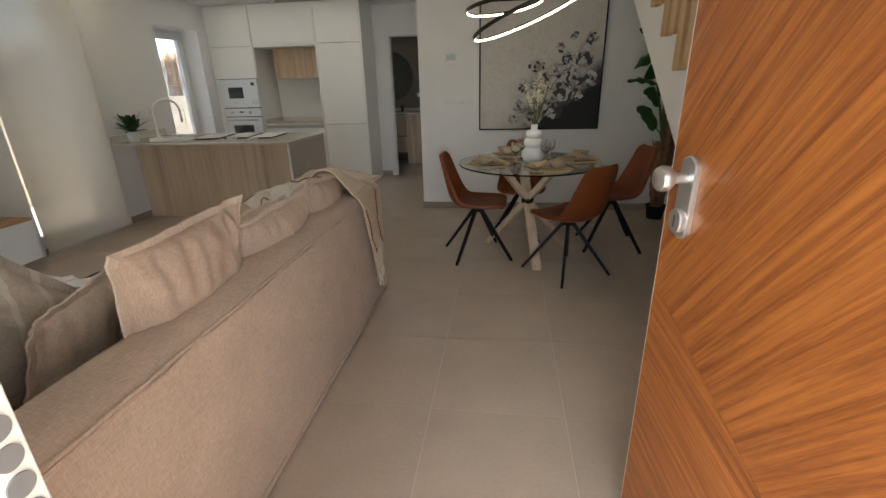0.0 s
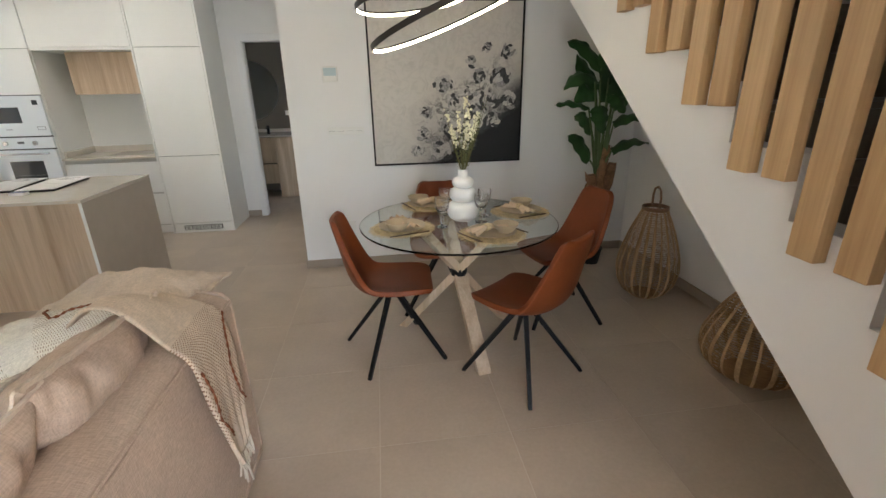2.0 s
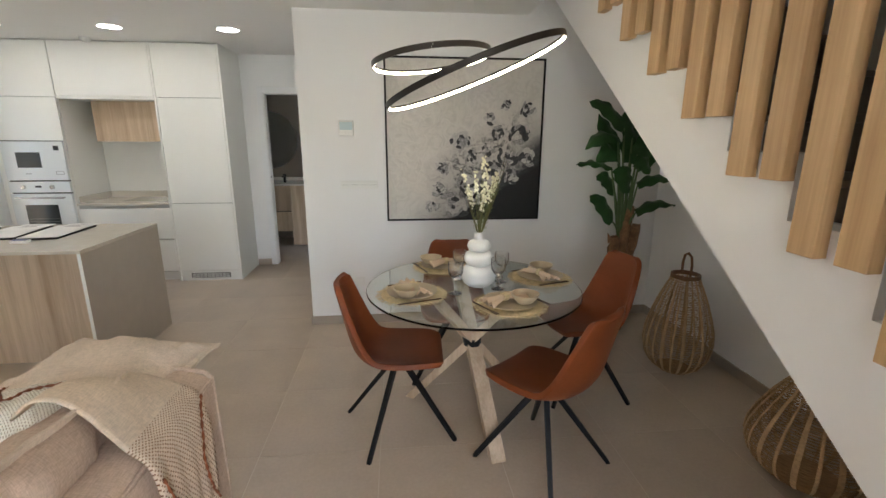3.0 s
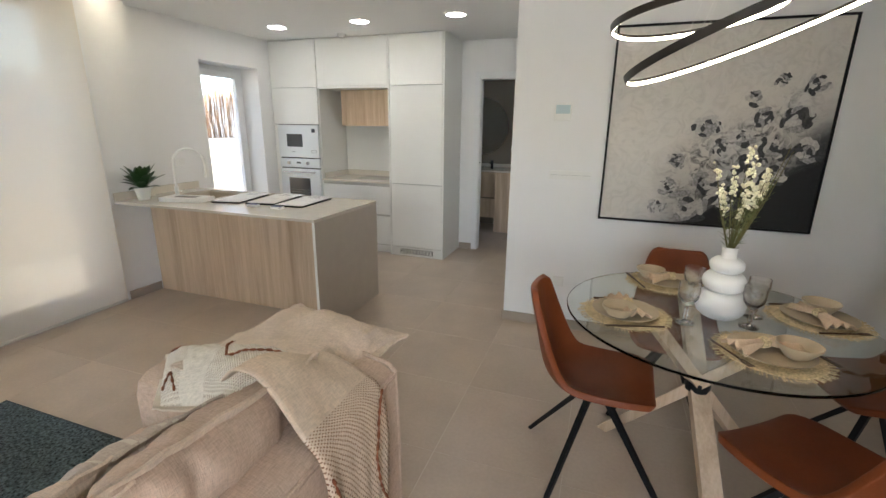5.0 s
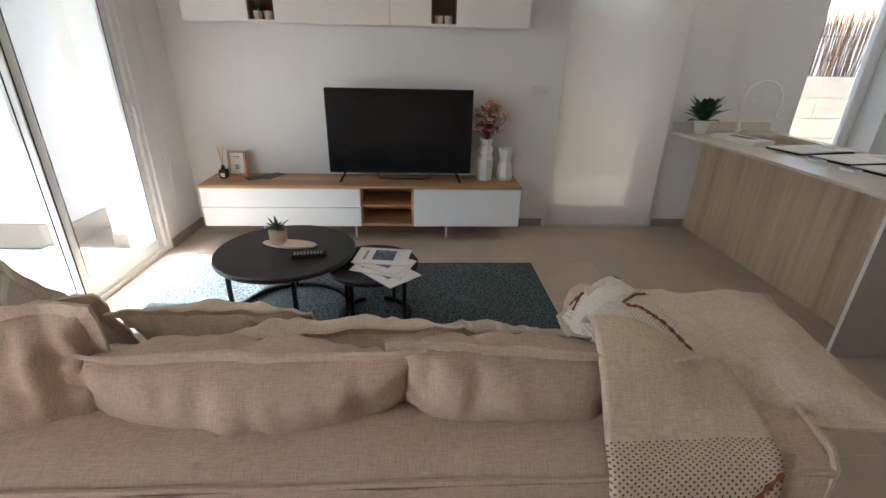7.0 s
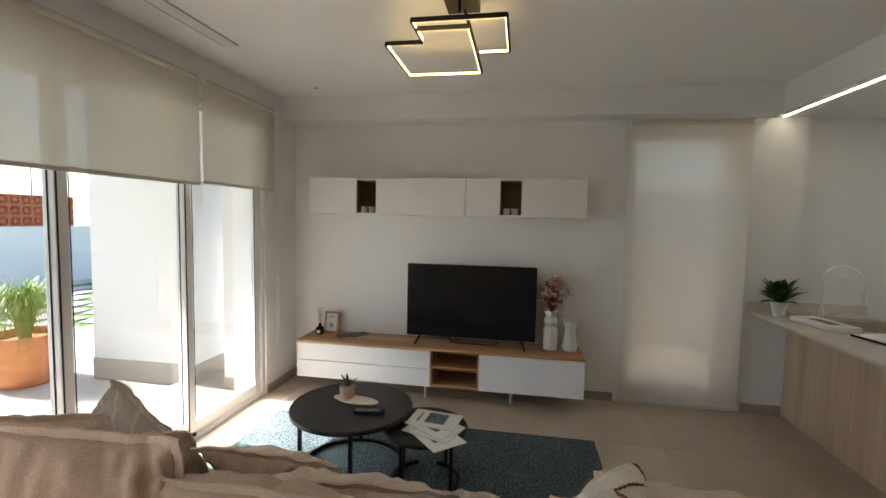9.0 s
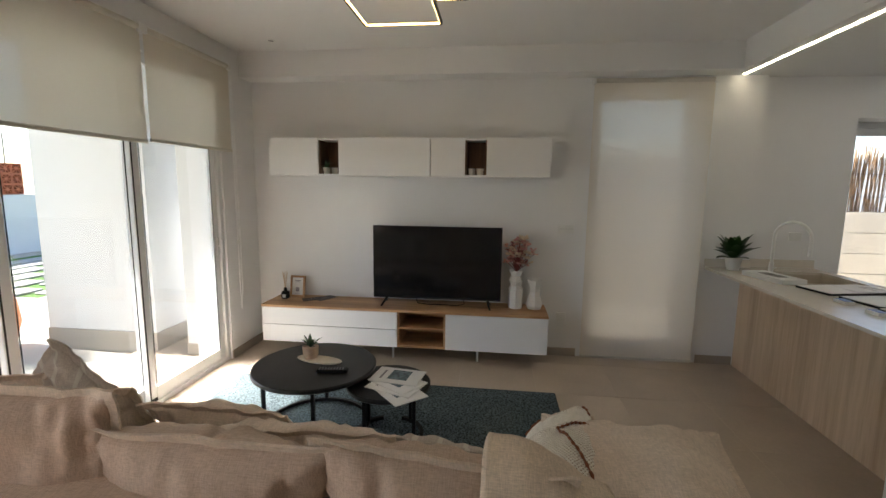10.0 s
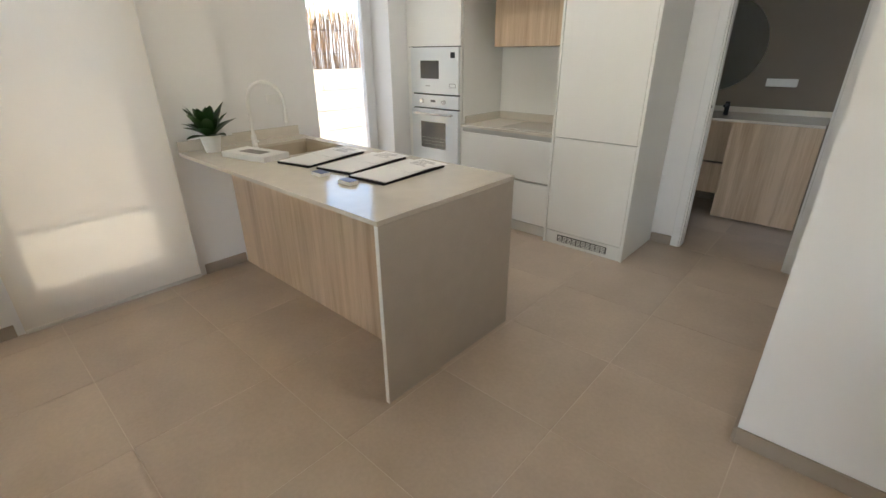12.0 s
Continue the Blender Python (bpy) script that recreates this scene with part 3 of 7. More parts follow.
# ---- outside ----
def outside():
    GR = mat("pale gravel", (0.50, 0.45, 0.37), 0.9, vary=0.18, scale=9, fine=0.35, fscale=70, bump=1.0, bscale=60)
    tagged(box("ground", -300, 300, -300, 300, -0.4, -0.13, GR), kind="structure")
    TT = mat("pale terrace tile", (0.46, 0.43, 0.385), 0.7, vary=0.05, scale=2, bump=0.05)
    tagged(box("terrace", -6.2, 3.5, -3.2, 0.30, -0.125, -0.03, TT, bev=0.004), kind="structure")
    GRASS = mat("lawn", (0.10, 0.19, 0.04), 0.95, vary=0.3, scale=3, fine=0.4, fscale=80, bump=1.0, bscale=150)
    lawn = tagged(box("lawn", -14, 3.5, -7.0, -3.21, -0.125, -0.07, GRASS), kind="structure")
    for i in range(7):
        for j in range(3):
            tagged(box("paving_slab", -9.5 + 1.35 * j + 0.5 * i, -8.4 + 1.35 * j + 0.5 * i, -6.6 + 0.5 * i, -6.22 + 0.5 * i, -0.068, -0.04, TT, None, 0.01), "pale concrete stepping slab set in the lawn", "paving slab", "stepping slabs in the lawn")
    WL = mat("garden wall render", (0.72, 0.72, 0.71), 0.9, vary=0.03, scale=0.8, bump=0.1)
    tagged(box("garden_wall", -16, 8, -8.2, -8.0, -0.13, 1.22, WL), kind="structure")
    tagged(box("garden_wall_west", -16, -15.8, -8.0, 1, -0.13, 1.22, WL), kind="structure")
    pl = mat("wall plinth tile", (0.40, 0.36, 0.31), 0.6, vary=0.05)
    b = tagged(thing("wing_wall", (-4.3, -0.7, -0.03), "white rendered wing wall of the house with a taupe tiled plinth", "wall"), kind="structure")
    box("render_coat", -4.0, -3.53, -1.25, -0.16, 0.17, 3.0, WL, b)
    box("plinth", -4.01, -3.52, -1.26, -0.15, -0.03, 0.17, pl, b, 0.002)
    b2 = tagged(thing("pier", (-3.8, 0.2, -0.03), "white rendered pier beside the glass doors", "pier"), kind="structure")
    box("shaft", -4.27, -3.50, 0.17, 0.299, 0.10, 3.1, WL, b2)
    box("foot", -4.27, -3.494, 0.162, 0.29, -0.03, 0.10, pl, b2)
    # added roof, out of view: keeps the sun off the sofa side
    tagged(box("unseen_shade_roof", -2.35, 3.5, -1.7, 0.298, 2.55, 2.75, WL), kind="structure")
    # added overhang, never in view: shades the blinds and trims the sun patch
    tagged(box("unseen_shade_eaves", -4.3, -2.351, -1.42, 0.298, 2.75, 2.9, WL), kind="structure")
    # added wall under the unseen roof, also out of view
    tagged(box("unseen_porch_side", 1.6, 1.8, -1.7, 0.298, -0.13, 2.55, WL), kind="structure")
    # breeze blocks
    TC = mat("terracotta block", (0.46, 0.13, 0.06), 0.8, vary=0.12, scale=6)
    w = thing("breeze_block_screen", (-8.2, -8.1, 1.22), "red terracotta breeze-block screen on the white garden wall", "screen wall")
    proto = None
    for i in range(10):
        for j in range(3):
            x, z = -9.2 + 0.235 * i, 1.225 + 0.235 * j
            if proto is None:
                bm = bmesh.new()
                for bx in ((0, 0.23, 0, 0.022), (0, 0.23, 0.208, 0.23), (0, 0.022, 0.022, 0.208), (0.208, 0.23, 0.022, 0.208)):
                    bm_box(bm, bx[0], bx[1], -0.05, 0.05, bx[2], bx[3])
                for a in (45, 135, 0, 90):
                    R = Matrix.Translation((0.115, 0, 0.115)) @ Matrix.Rotation(radians(a), 4, "Y")
                    bm_box(bm, -0.12 if a in (45, 135) else -0.095, 0.12 if a in (45, 135) else 0.095, -0.045, 0.045, -0.009, 0.009, m=R)
                proto = part("block", bm, TC)
                ob = proto
            else:
                ob = new("block", proto.data)
            ob.parent = w
            ob.location = (x + 8.2, 0.0, z - 1.22)
    tagged(box("screen_backdrop", -9.25, -6.8, -8.19, -8.17, 1.22, 1.93, mat("dark terracotta", (0.16, 0.05, 0.03), 0.9)), "dark rear face of the red screen blocks", "screen wall")
    for x in (-8.9, -8.3):
        tagged(tube("fence_post", [(x, -8.1, 1.9), (x, -8.1, 2.6)], 0.012, BLACKM), "thin dark metal fence post above the garden wall", "fence post", "posts above the garden wall")
    # west neighbour wall and reed fence
    SW = mat("split-face cream wall", (0.72, 0.62, 0.48), 0.9, vary=0.08, scale=3, fine=0.1, bump=0.4, bscale=40)
    ww = tagged(thing("side_wall", (-6.6, 6.5, -0.13), "cream block boundary wall in five courses", "wall"), kind="structure")
    for j in range(5):
        for i in range(7):
            box("block", -6.7, -6.5 + 0.004 * ((i * 7 + j * 3) % 4), 1.5 + 1.2 * i + (0.6 if j % 2 else 0), 2.692 + 1.2 * i + (0.6 if j % 2 else 0), -0.13 + 0.277 * j, 0.139 + 0.277 * j, SW, ww)
    box("core", -6.71, -6.52, 1.4, 11, -0.13, 1.25, pl, ww)
    RD = mat("dry reed", (0.27, 0.165, 0.09), 0.9, vary=0.35, scale=10, fine=0.3, fscale=60)
    rf = thing("reed_fence", (-6.6, 7, 1.25), "dry brown reed screening on top of the cream wall", "reed fence")
    bm = bmesh.new()
    rnd = random.Random(4)
    for i in range(900):
        y = 1.5 + 9 * i / 900 + rnd.uniform(-0.01, 0.01)
        x = -6.6 + rnd.uniform(-0.03, 0.03)
        tube_bm(bm, [(x, y, 1.25), (x + rnd.uniform(-.03, .03), y + rnd.uniform(-.05, .05), 2.03 + rnd.uniform(-0.12, 0.10))], rnd.uniform(0.004, 0.009), 3)
    tagged(part("reeds", bm, RD, rf), kind="stuff")
    for z in (1.45, 1.75):
        tube("wire", [(-6.56, 1.5, z), (-6.56, 10.5, z)], 0.004, DARK, rf, 5)
    tagged(box("house_wall_far", -16.2, -16.0, -2, 24, -0.13, 2.6, WL), kind="structure")
    # pot with ponytail palm
    pt = thing("terracotta_planter", (-3.3, -1.75, -0.03), "large round terracotta planter on the terrace", "planter")
    lathe("pot", [(0, 0), (0.20, 0), (0.27, 0.08), (0.315, 0.25), (0.30, 0.42), (0.29, 0.47), (0.265, 0.47), (0.27, 0.40), (0, 0.40)], (-3.3, -1.75, -0.03), mat("orange terracotta", (0.60, 0.24, 0.10), 0.8, vary=0.08, scale=5, bump=0.2), pt, 40)
    lf = thing("ponytail_palm", (-3.3, -1.75, 0.36), "ponytail palm with long thin arching green leaves", "plant")
    bm = bmesh.new()
    rnd = random.Random(8)
    for i in range(420):
        a, r, h = rnd.uniform(0, 6.283), rnd.uniform(0.22, 0.50), rnd.uniform(0.5, 0.95)
        dz = rnd.uniform(0.1, 0.55)
        base = Vector((-3.3 + rnd.uniform(-.05, .05), -1.75 + rnd.uniform(-.05, .05), 0.45 + rnd.uniform(0, .12)))
        d = Vector((math.cos(a), math.sin(a), 0))
        s = d.cross(Vector((0, 0, 1))) * rnd.uniform(0.004, 0.008)
        prev = None
        for k in range(7):
            u = k / 6
            p = base + d * r * u + Vector((0, 0, h * 1.7 * u - (h * 1.7 + dz - 0.25) * u * u))
            w_ = s * (1 - u * 0.9)
            cur = (bm.verts.new(p - w_), bm.verts.new(p + w_))
            if prev:
                bm.faces.new((prev[0], prev[1], cur[1], cur[0]))
            prev = cur
    tagged(part("leaves", bm, mat("fresh green leaf", (0.22, 0.30, 0.05), 0.5, vary=0.25, scale=6), lf), kind="stuff")
    tube("stem", [(-3.3, -1.75, 0.36), (-3.3, -1.75, 0.5)], [0.06, 0.03], RD, lf, 10)


outside()


# ---- kitchen ----
def kitchen():
    t = thing("oven_tower_cabinet", (-3.7, 7.1, 0), "tall white handleless kitchen cabinet around the built-in ovens", "cabinet")
    box("body", -4.045, -3.397, 6.83, 7.395, 0.0, 2.435, LACQ, t)
    box("upper_door", -4.045, -3.400, 6.795, 6.815, 1.918, 2.432, LACQ, t, 0.0015)
    box("middle_door", -4.045, -3.400, 6.795, 6.815, 1.500, 1.914, LACQ, t, 0.0015)
    box("lower_door", -4.045, -3.400, 6.795, 6.815, 0.09, 0.485, LACQ, t, 0.0015)
    box("shadow_gap", -4.044, -3.42, 6.816, 6.829, 0.09, 2.43, DARK, t)
    box("filler", -4.045, -3.988, 6.797, 6.815, 0.489, 1.496, LACQ, t, 0.001)
    box("filler", -3.405, -3.400, 6.797, 6.815, 0.489, 1.496, LACQ, t, 0.001)
    WG = mat("white glass", (0.74, 0.77, 0.78), 0.08, vary=0.01)
    BG = mat("dark oven glass", (0.04, 0.043, 0.045), 0.06, vary=0.1)
    GRY = mat("grey print", (0.30, 0.30, 0.31), 0.4)
    m = thing("microwave", (-3.7, 6.79, 1.3), "white glass built-in microwave with a small dark window", "microwave")
    box("front", -3.985, -3.408, 6.779, 6.8145, 1.108, 1.492, WG, m, 0.003)
    box("window", -3.86, -3.635, 6.777, 6.779, 1.235, 1.385, BG, m, 0.0005)
    box("display", -3.50, -3.45, 6.777, 6.779, 1.405, 1.45, BG, m, 0.0005)
    multi("opening_button", [(-3.515, -3.44, 6.777, 6.779, 1.165, 1.170), (-3.515, -3.44, 6.777, 6.779, 1.195, 1.20), (-3.515, -3.51, 6.777, 6.779, 1.17, 1.195), (-3.445, -3.44, 6.777, 6.779, 1.17, 1.195),
                             (-3.80, -3.745, 6.777, 6.779, 1.17, 1.178)], GRY, m)
    o = thing("oven", (-3.7, 6.79, 0.8), "white glass built-in oven with two round knobs", "oven")
    box("control_panel", -3.985, -3.408, 6.779, 6.8145, 0.985, 1.095, WG, o, 0.003)
    box("oven_door", -3.985, -3.408, 6.775, 6.8145, 0.49, 0.972, WG, o, 0.004)
    box("window", -3.865, -3.555, 6.773, 6.775, 0.62, 0.86, BG, o, 0.0005)
    multi("rack", [(-3.85, -3.57, 6.7715, 6.7728, 0.655 + 0.03 * i, 0.657 + 0.03 * i) for i in range(3)], GRY, o)
    box("handle", -3.93, -3.46, 6.735, 6.755, 0.925, 0.945, mat("steel", (0.6, 0.6, 0.6), 0.25, 0.9), o, 0.006)
    for x in (-3.92, -3.49):
        box("handle_post", x, x + 0.02, 6.75, 6.776, 0.928, 0.942, bpy.data.materials["steel"], o)
    for x in (-3.845, -3.575):
        bm = bmesh.new()
        bmesh.ops.create_cone(bm, cap_ends=True, segments=24, radius1=0.021, radius2=0.019, depth=0.022, matrix=Matrix.Translation((x, 6.769, 1.04)) @ Matrix.Rotation(math.pi / 2, 4, "X"))
        k = part("knob", bm, bpy.data.materials["steel"], o, smooth=40)
    box("display", -3.74, -3.68, 6.777, 6.779, 1.035, 1.055, BG, o)
    t = thing("fridge_cabinet", (-2.15, 7.1, 0), "tall white handleless fridge cabinet with a plinth grille", "cabinet")
    box("body", -2.465, -1.846, 6.83, 7.395, 0.1, 2.435, LACQ, t)
    box("side_panel", -1.845, -1.825, 6.793, 7.395, 0.0, 2.435, LACQ, t, 0.001)
    box("side_panel", -2.487, -2.469, 6.793, 7.395, 0.0, 2.435, LACQ, t, 0.001)
    box("top_door", -2.465, -1.849, 6.797, 6.817, 1.925, 2.432, LACQ, t, 0.0015)
    box("fridge_door", -2.465, -1.849, 6.797, 6.817, 0.858, 1.920, LACQ, t, 0.0015)
    box("freezer_door", -2.465, -1.849, 6.797, 6.817, 0.115, 0.852, LACQ, t, 0.0015)
    box("shadow_gap", -2.464, -1.85, 6.818, 6.829, 0.115, 2.43, DARK, t)
    box("plinth", -2.465, -1.849, 6.803, 6.819, 0.0, 0.107, LACQ, t)
    g = box("grille", -2.36, -1.95, 6.798, 6.8028, 0.03, 0.085, DARK, t)
    for i in range(10):
        for j in range(4):
            box("slat", -2.352 + 0.04 * i, -2.318 + 0.04 * i, 6.7955, 6.7978, 0.035 + 0.0125 * j, 0.042 + 0.0125 * j, LACQ, g)
    t = thing("hob_base_cabinet", (-2.9, 7.1, 0), "white handleless base cabinet with two wide drawers", "cabinet")
    box("body", -3.392, -2.492, 6.85, 7.395, 0.1, 0.843, LACQ, t)
    box("drawer", -3.392, -2.492, 6.80, 6.82, 0.478, 0.805, LACQ, t, 0.0015)
    box("drawer", -3.392, -2.492, 6.80, 6.82, 0.115, 0.458, LACQ, t, 0.0015)
    box("grip_rail", -3.392, -2.492, 6.825, 6.849, 0.10, 0.84, mat("grip rail", (0.5, 0.49, 0.46), 0.5), t)
    box("plinth", -3.392, -2.492, 6.86, 6.88, 0.0, 0.099, LACQ, t)
    w = tagged(multi("hob_worktop", [(-3.393, -2.49, 6.795, 7.39, 0.845, 0.865), (-3.393, -2.49, 7.37, 7.39, 0.865, 0.93), (-3.393, -3.375, 6.85, 7.37, 0.865, 0.93)], QUARTZ, None, 0.0015), "pale quartz worktop with a low upstand", "worktop")
    tagged(box("hob", -3.02, -2.52, 6.87, 7.30, 0.8651, 0.872, mat("glossy hob glass", (0.50, 0.47, 0.42), 0.05, vary=0.02), None, 0.002), "pale glossy glass cooking hob", "hob")
    tagged(box("splashback", -3.393, -2.49, 7.391, 7.399, 0.93, 1.90, LACQ, None), "plain white splashback panel behind the hob", "splashback")
    t = thing("wall_cabinet", (-2.9, 7.1, 1.9), "white kitchen wall cabinet with a light oak hood box below", "cabinet")
    box("door", -3.392, -2.492, 6.797, 6.817, 1.928, 2.432, LACQ, t, 0.0015)
    box("body", -3.392, -2.492, 6.82, 7.39, 1.90, 2.435, LACQ, t)
    box("light_rail", -3.392, -2.492, 6.80, 6.82, 1.90, 1.924, LACQ, t)
    box("hood_box", -3.22, -2.495, 7.02, 7.388, 1.49, 1.898, OAK, t)
    # peninsula
    t = thing("kitchen_island", (-3.0, 5.1, 0), "kitchen peninsula with a shaded quartz side and a light oak front", "kitchen island")
    box("oak_panel", -3.957, -2.035, 4.965, 4.985, 0.0, 0.845, OAK, t)
    box("body", -3.957, -2.035, 4.987, 5.56, 0.0, 0.60, LACQ, t)
    # side slab in a darker quartz: its shade is in the colour
    box("side_slab", -2.032, -2.012, 4.668, 5.572, 0.0, 0.8465, QUARTZ_SHADED, t, 0.0008)
    # white strip paints the window light on the slab's front edge
    box("lit_slab_edge", -2.032, -2.012, 4.6655, 4.6678, 0.0, 0.8465, LACQ, t)
    w = thing("island_worktop", (-3.0, 5.1, 0.85), "pale quartz worktop of the peninsula with an undermount sink", "worktop")
    multi("slab", [(-3.962, -2.012, 4.665, 5.10, 0.848, 0.868), (-4.045, -2.012, 5.50, 5.575, 0.848, 0.868), (-3.962, -3.82, 5.10, 5.50, 0.848, 0.868), (-4.045, -3.9621, 5.04, 5.50, 0.848, 0.868),
                   (-3.34, -2.012, 5.10, 5.50, 0.848, 0.868)], QUARTZ, w)
    box("upstand", -3.965, -3.95, 4.668, 5.03, 0.8681, 0.935, QUARTZ, w)
    box("upstand", -4.048, -4.03, 5.035, 5.575, 0.8681, 0.935, QUARTZ, w)
    s = thing("sink", (-3.58, 5.3, 0.68), "beige composite sink set under the worktop", "sink")
    multi("basin", [(-3.83, -3.33, 5.09, 5.51, 0.665, 0.68), (-3.835, -3.82, 5.09, 5.51, 0.68, 0.8475), (-3.34, -3.325, 5.09, 5.51, 0.68, 0.8475), (-3.82, -3.34, 5.085, 5.10, 0.68, 0.8475), (-3.82, -3.34, 5.50, 5.515, 0.68, 0.8475)],
          mat("beige sink composite", (0.52, 0.45, 0.35), 0.5, vary=0.05), s)
    f = thing("kitchen_tap", (-3.72, 5.06, 0.868), "tall white gooseneck kitchen tap", "tap")
    pts = [(-3.72, 5.06, 0.87), (-3.72, 5.06, 1.16)] + [(-3.72 + 0.115 * (1 - math.cos(a)) * 0.97, 5.06 + 0.115 * (1 - math.cos(a)) * 0.55, 1.16 + 0.125 * math.sin(a)) for a in [math.pi * k / 14 for k in range(1, 15)]]
    e = Vector(pts[-1])
    tube("spout", pts + [e - Vector((0, 0, 0.05))], 0.011, WHITE_PL, f, 14)
    tube("spray_head", [e - Vector((0, 0, 0.05)), e - Vector((0, 0, 0.12))], [0.012, 0.015], WHITE_PL, f, 14)
    lathe("base", [(0.023, 0), (0.023, 0.006), (0.017, 0.01), (0.017, 0.09), (0.0, 0.09)], (-3.72, 5.06, 0.868), WHITE_PL, f, 20)
    tube("lever", [(-3.70, 5.06, 0.915), (-3.655, 5.055, 0.925)], 0.006, WHITE_PL, f, 8)
    # counter things
    p = thing("plant_pot", (-3.83, 4.83, 0.868), "small white tapered plant pot on the worktop", "plant pot")
    lathe("pot", [(0, 0), (0.043, 0), (0.062, 0.095), (0.062, 0.105), (0.054, 0.105), (0.050, 0.09), (0, 0.088)], (-3.83, 4.83, 0.868), WHITE_PL, p, 28)
    leaf_cluster("pot_plant", (-3.83, 4.83, 0.955), 24, 0.15, 0.245, 0.034, "dark green broad-leaved plant in the small white pot", 3, mat("dark green leaf", (0.018, 0.055, 0.012), 0.35, vary=0.3, scale=8))
    b = thing("display_box", (-3.47, 4.96, 0.868), "flat white box with a printed photograph on its lid", "box")
    M = Matrix.Translation((-3.46, 4.93, 0)) @ Matrix.Rotation(radians(12), 4, "Z")
    box("carton", -0.19, 0.19, -0.095, 0.095, 0.868, 0.902, WHITE_PL, b, 0.003, m=M)
    box("photograph", -0.09, 0.10, -0.045, 0.03, 0.9021, 0.9035, mat("grey photo print", (0.16, 0.15, 0.14), 0.5, vary=0.5, scale=30), b, m=M)
    PAPER = mat("white brochure paper", (0.82, 0.81, 0.80), 0.55, vary=0.01)
    INK = mat("grey ink", (0.33, 0.31, 0.33), 0.7)
    for i, (x, y, a) in enumerate(((-3.12, 5.19, 11), (-2.81, 5.25, 8), (-2.51, 5.245, 4))):
        f = thing("brochure_folder", (x, y, 0.868), "black folder holding white printed brochures", "folder", "folders on the worktop")
        M = Matrix.Translation((x, y, 0.868)) @ Matrix.Rotation(radians(a), 4, "Z")
        box("back_cover", -0.125, 0.125, -0.245, 0.22, 0.0, 0.012, BLACKM, f, 0.001, m=M)
        box("brochure", -0.122, 0.118, -0.238, 0.215, 0.0125, 0.0165, PAPER, f, 0.001, m=M @ Matrix.Rotation(radians(2), 4, "Z"))
        box("loose_sheet", -0.105, 0.105, -0.02, 0.25, 0.017, 0.0195, PAPER, f, 0.0005, m=M @ Matrix.Rotation(radians(-9), 4, "Z"))
        bm = bmesh.new()
        for k in range(5):
            bm_box(bm, -0.07, 0.06 - 0.02 * (k % 3), 0.12 + 0.022 * k, 0.128 + 0.022 * k, 0.0196, 0.0200, m=M @ Matrix.Rotation(radians(-9), 4, "Z"))
        part("print_lines", bm, INK, f)
    for x, y in ((-2.77, 4.93), (-2.53, 4.925)):
        c = thing("card_stack", (x, y, 0.868), "small stack of business cards", "business cards", "card stacks on the worktop")
        box("cards", x - 0.045, x + 0.045, y - 0.027, y + 0.027, 0.868, 0.886, PAPER, c, 0.001)
        box("top_card", x - 0.044, x + 0.046, y - 0.026, y + 0.028, 0.8862, 0.8868, mat("blue card print", (0.08, 0.10, 0.22), 0.4) if "blue card print" not in bpy.data.materials else bpy.data.materials["blue card print"], c)
    # bathroom
    v = thing("bathroom_vanity", (-1.2, 8.6, 0), "light oak bathroom vanity with a white top", "vanity")
    box("tall_front", -1.58, -0.96, 8.35, 8.37, 0.02, 0.875, OAK, v, 0.001)
    box("side", -1.60, -1.58, 8.35, 8.98, 0.02, 0.875, OAK, v, 0.001)
    box("drawer_front", -2.2, -1.60, 8.48, 8.50, 0.50, 0.86, OAK, v, 0.001)
    box("lower_drawer", -2.2, -1.60, 8.48, 8.50, 0.20, 0.48, OAK, v, 0.001)
    box("top", -2.2, -0.96, 8.34, 8.99, 0.88, 0.90, QUARTZ, v, 0.001)
    box("upstand", -2.2, -0.96, 8.96, 8.995, 0.9005, 0.95, QUARTZ, v, 0.001)
    mir = thing("round_mirror", (-2.0, 8.97, 1.5), "large round frameless mirror on the bathroom wall", "mirror")
    bm = bmesh.new()
    bmesh.ops.create_cone(bm, cap_ends=True, segments=48, radius1=0.42, radius2=0.42, depth=0.012, matrix=Matrix.Translation((-2.0, 8.985, 1.50)) @ Matrix.Rotation(math.pi / 2, 4, "X"))
    part("glass", bm, mat("mirror silver", (0.75, 0.78, 0.74), 0.03, 1.0), mir)
    tp = thing("bathroom_tap", (-1.72, 8.6, 0.9), "matt black bathroom tap", "tap")
    tube("body", [(-1.72, 8.62, 0.90), (-1.72, 8.62, 1.02)], 0.02, BLACKM, tp, 12)
    tube("spout", [(-1.72, 8.62, 1.0), (-1.72, 8.50, 0.99)], 0.011, BLACKM, tp, 8)
    plate("socket_plate", -1.52, -1.28, 8.995, 1.14, 1.21, "y-", 2, "white double socket plate on the bathroom wall", "socket")
    # ceiling fittings
    for x, y in ((-3.40, 6.18), (-2.46, 6.18), (-1.51, 6.18)):
        l = thing("downlight", (x, y, ZL), "round recessed ceiling downlight, switched on", "downlight", "kitchen ceiling downlights")
        bm = bmesh.new()
        bmesh.ops.create_cone(bm, cap_ends=True, segments=32, radius1=0.083, radius2=0.083, depth=0.004, matrix=Matrix.Translation((x, y, ZL - 0.005)))
        part("disc", bm, LED_CEIL, l)
        lathe("rim", [(0.084, 0), (0.093, 0), (0.093, -0.004), (0.084, -0.009), (0.084, 0)], (x, y, ZL), WHITE_PL, l, 32)
    sm = thing("smoke_detector", (-2.97, 6.69, ZL), "small white ceiling smoke detector", "smoke detector")
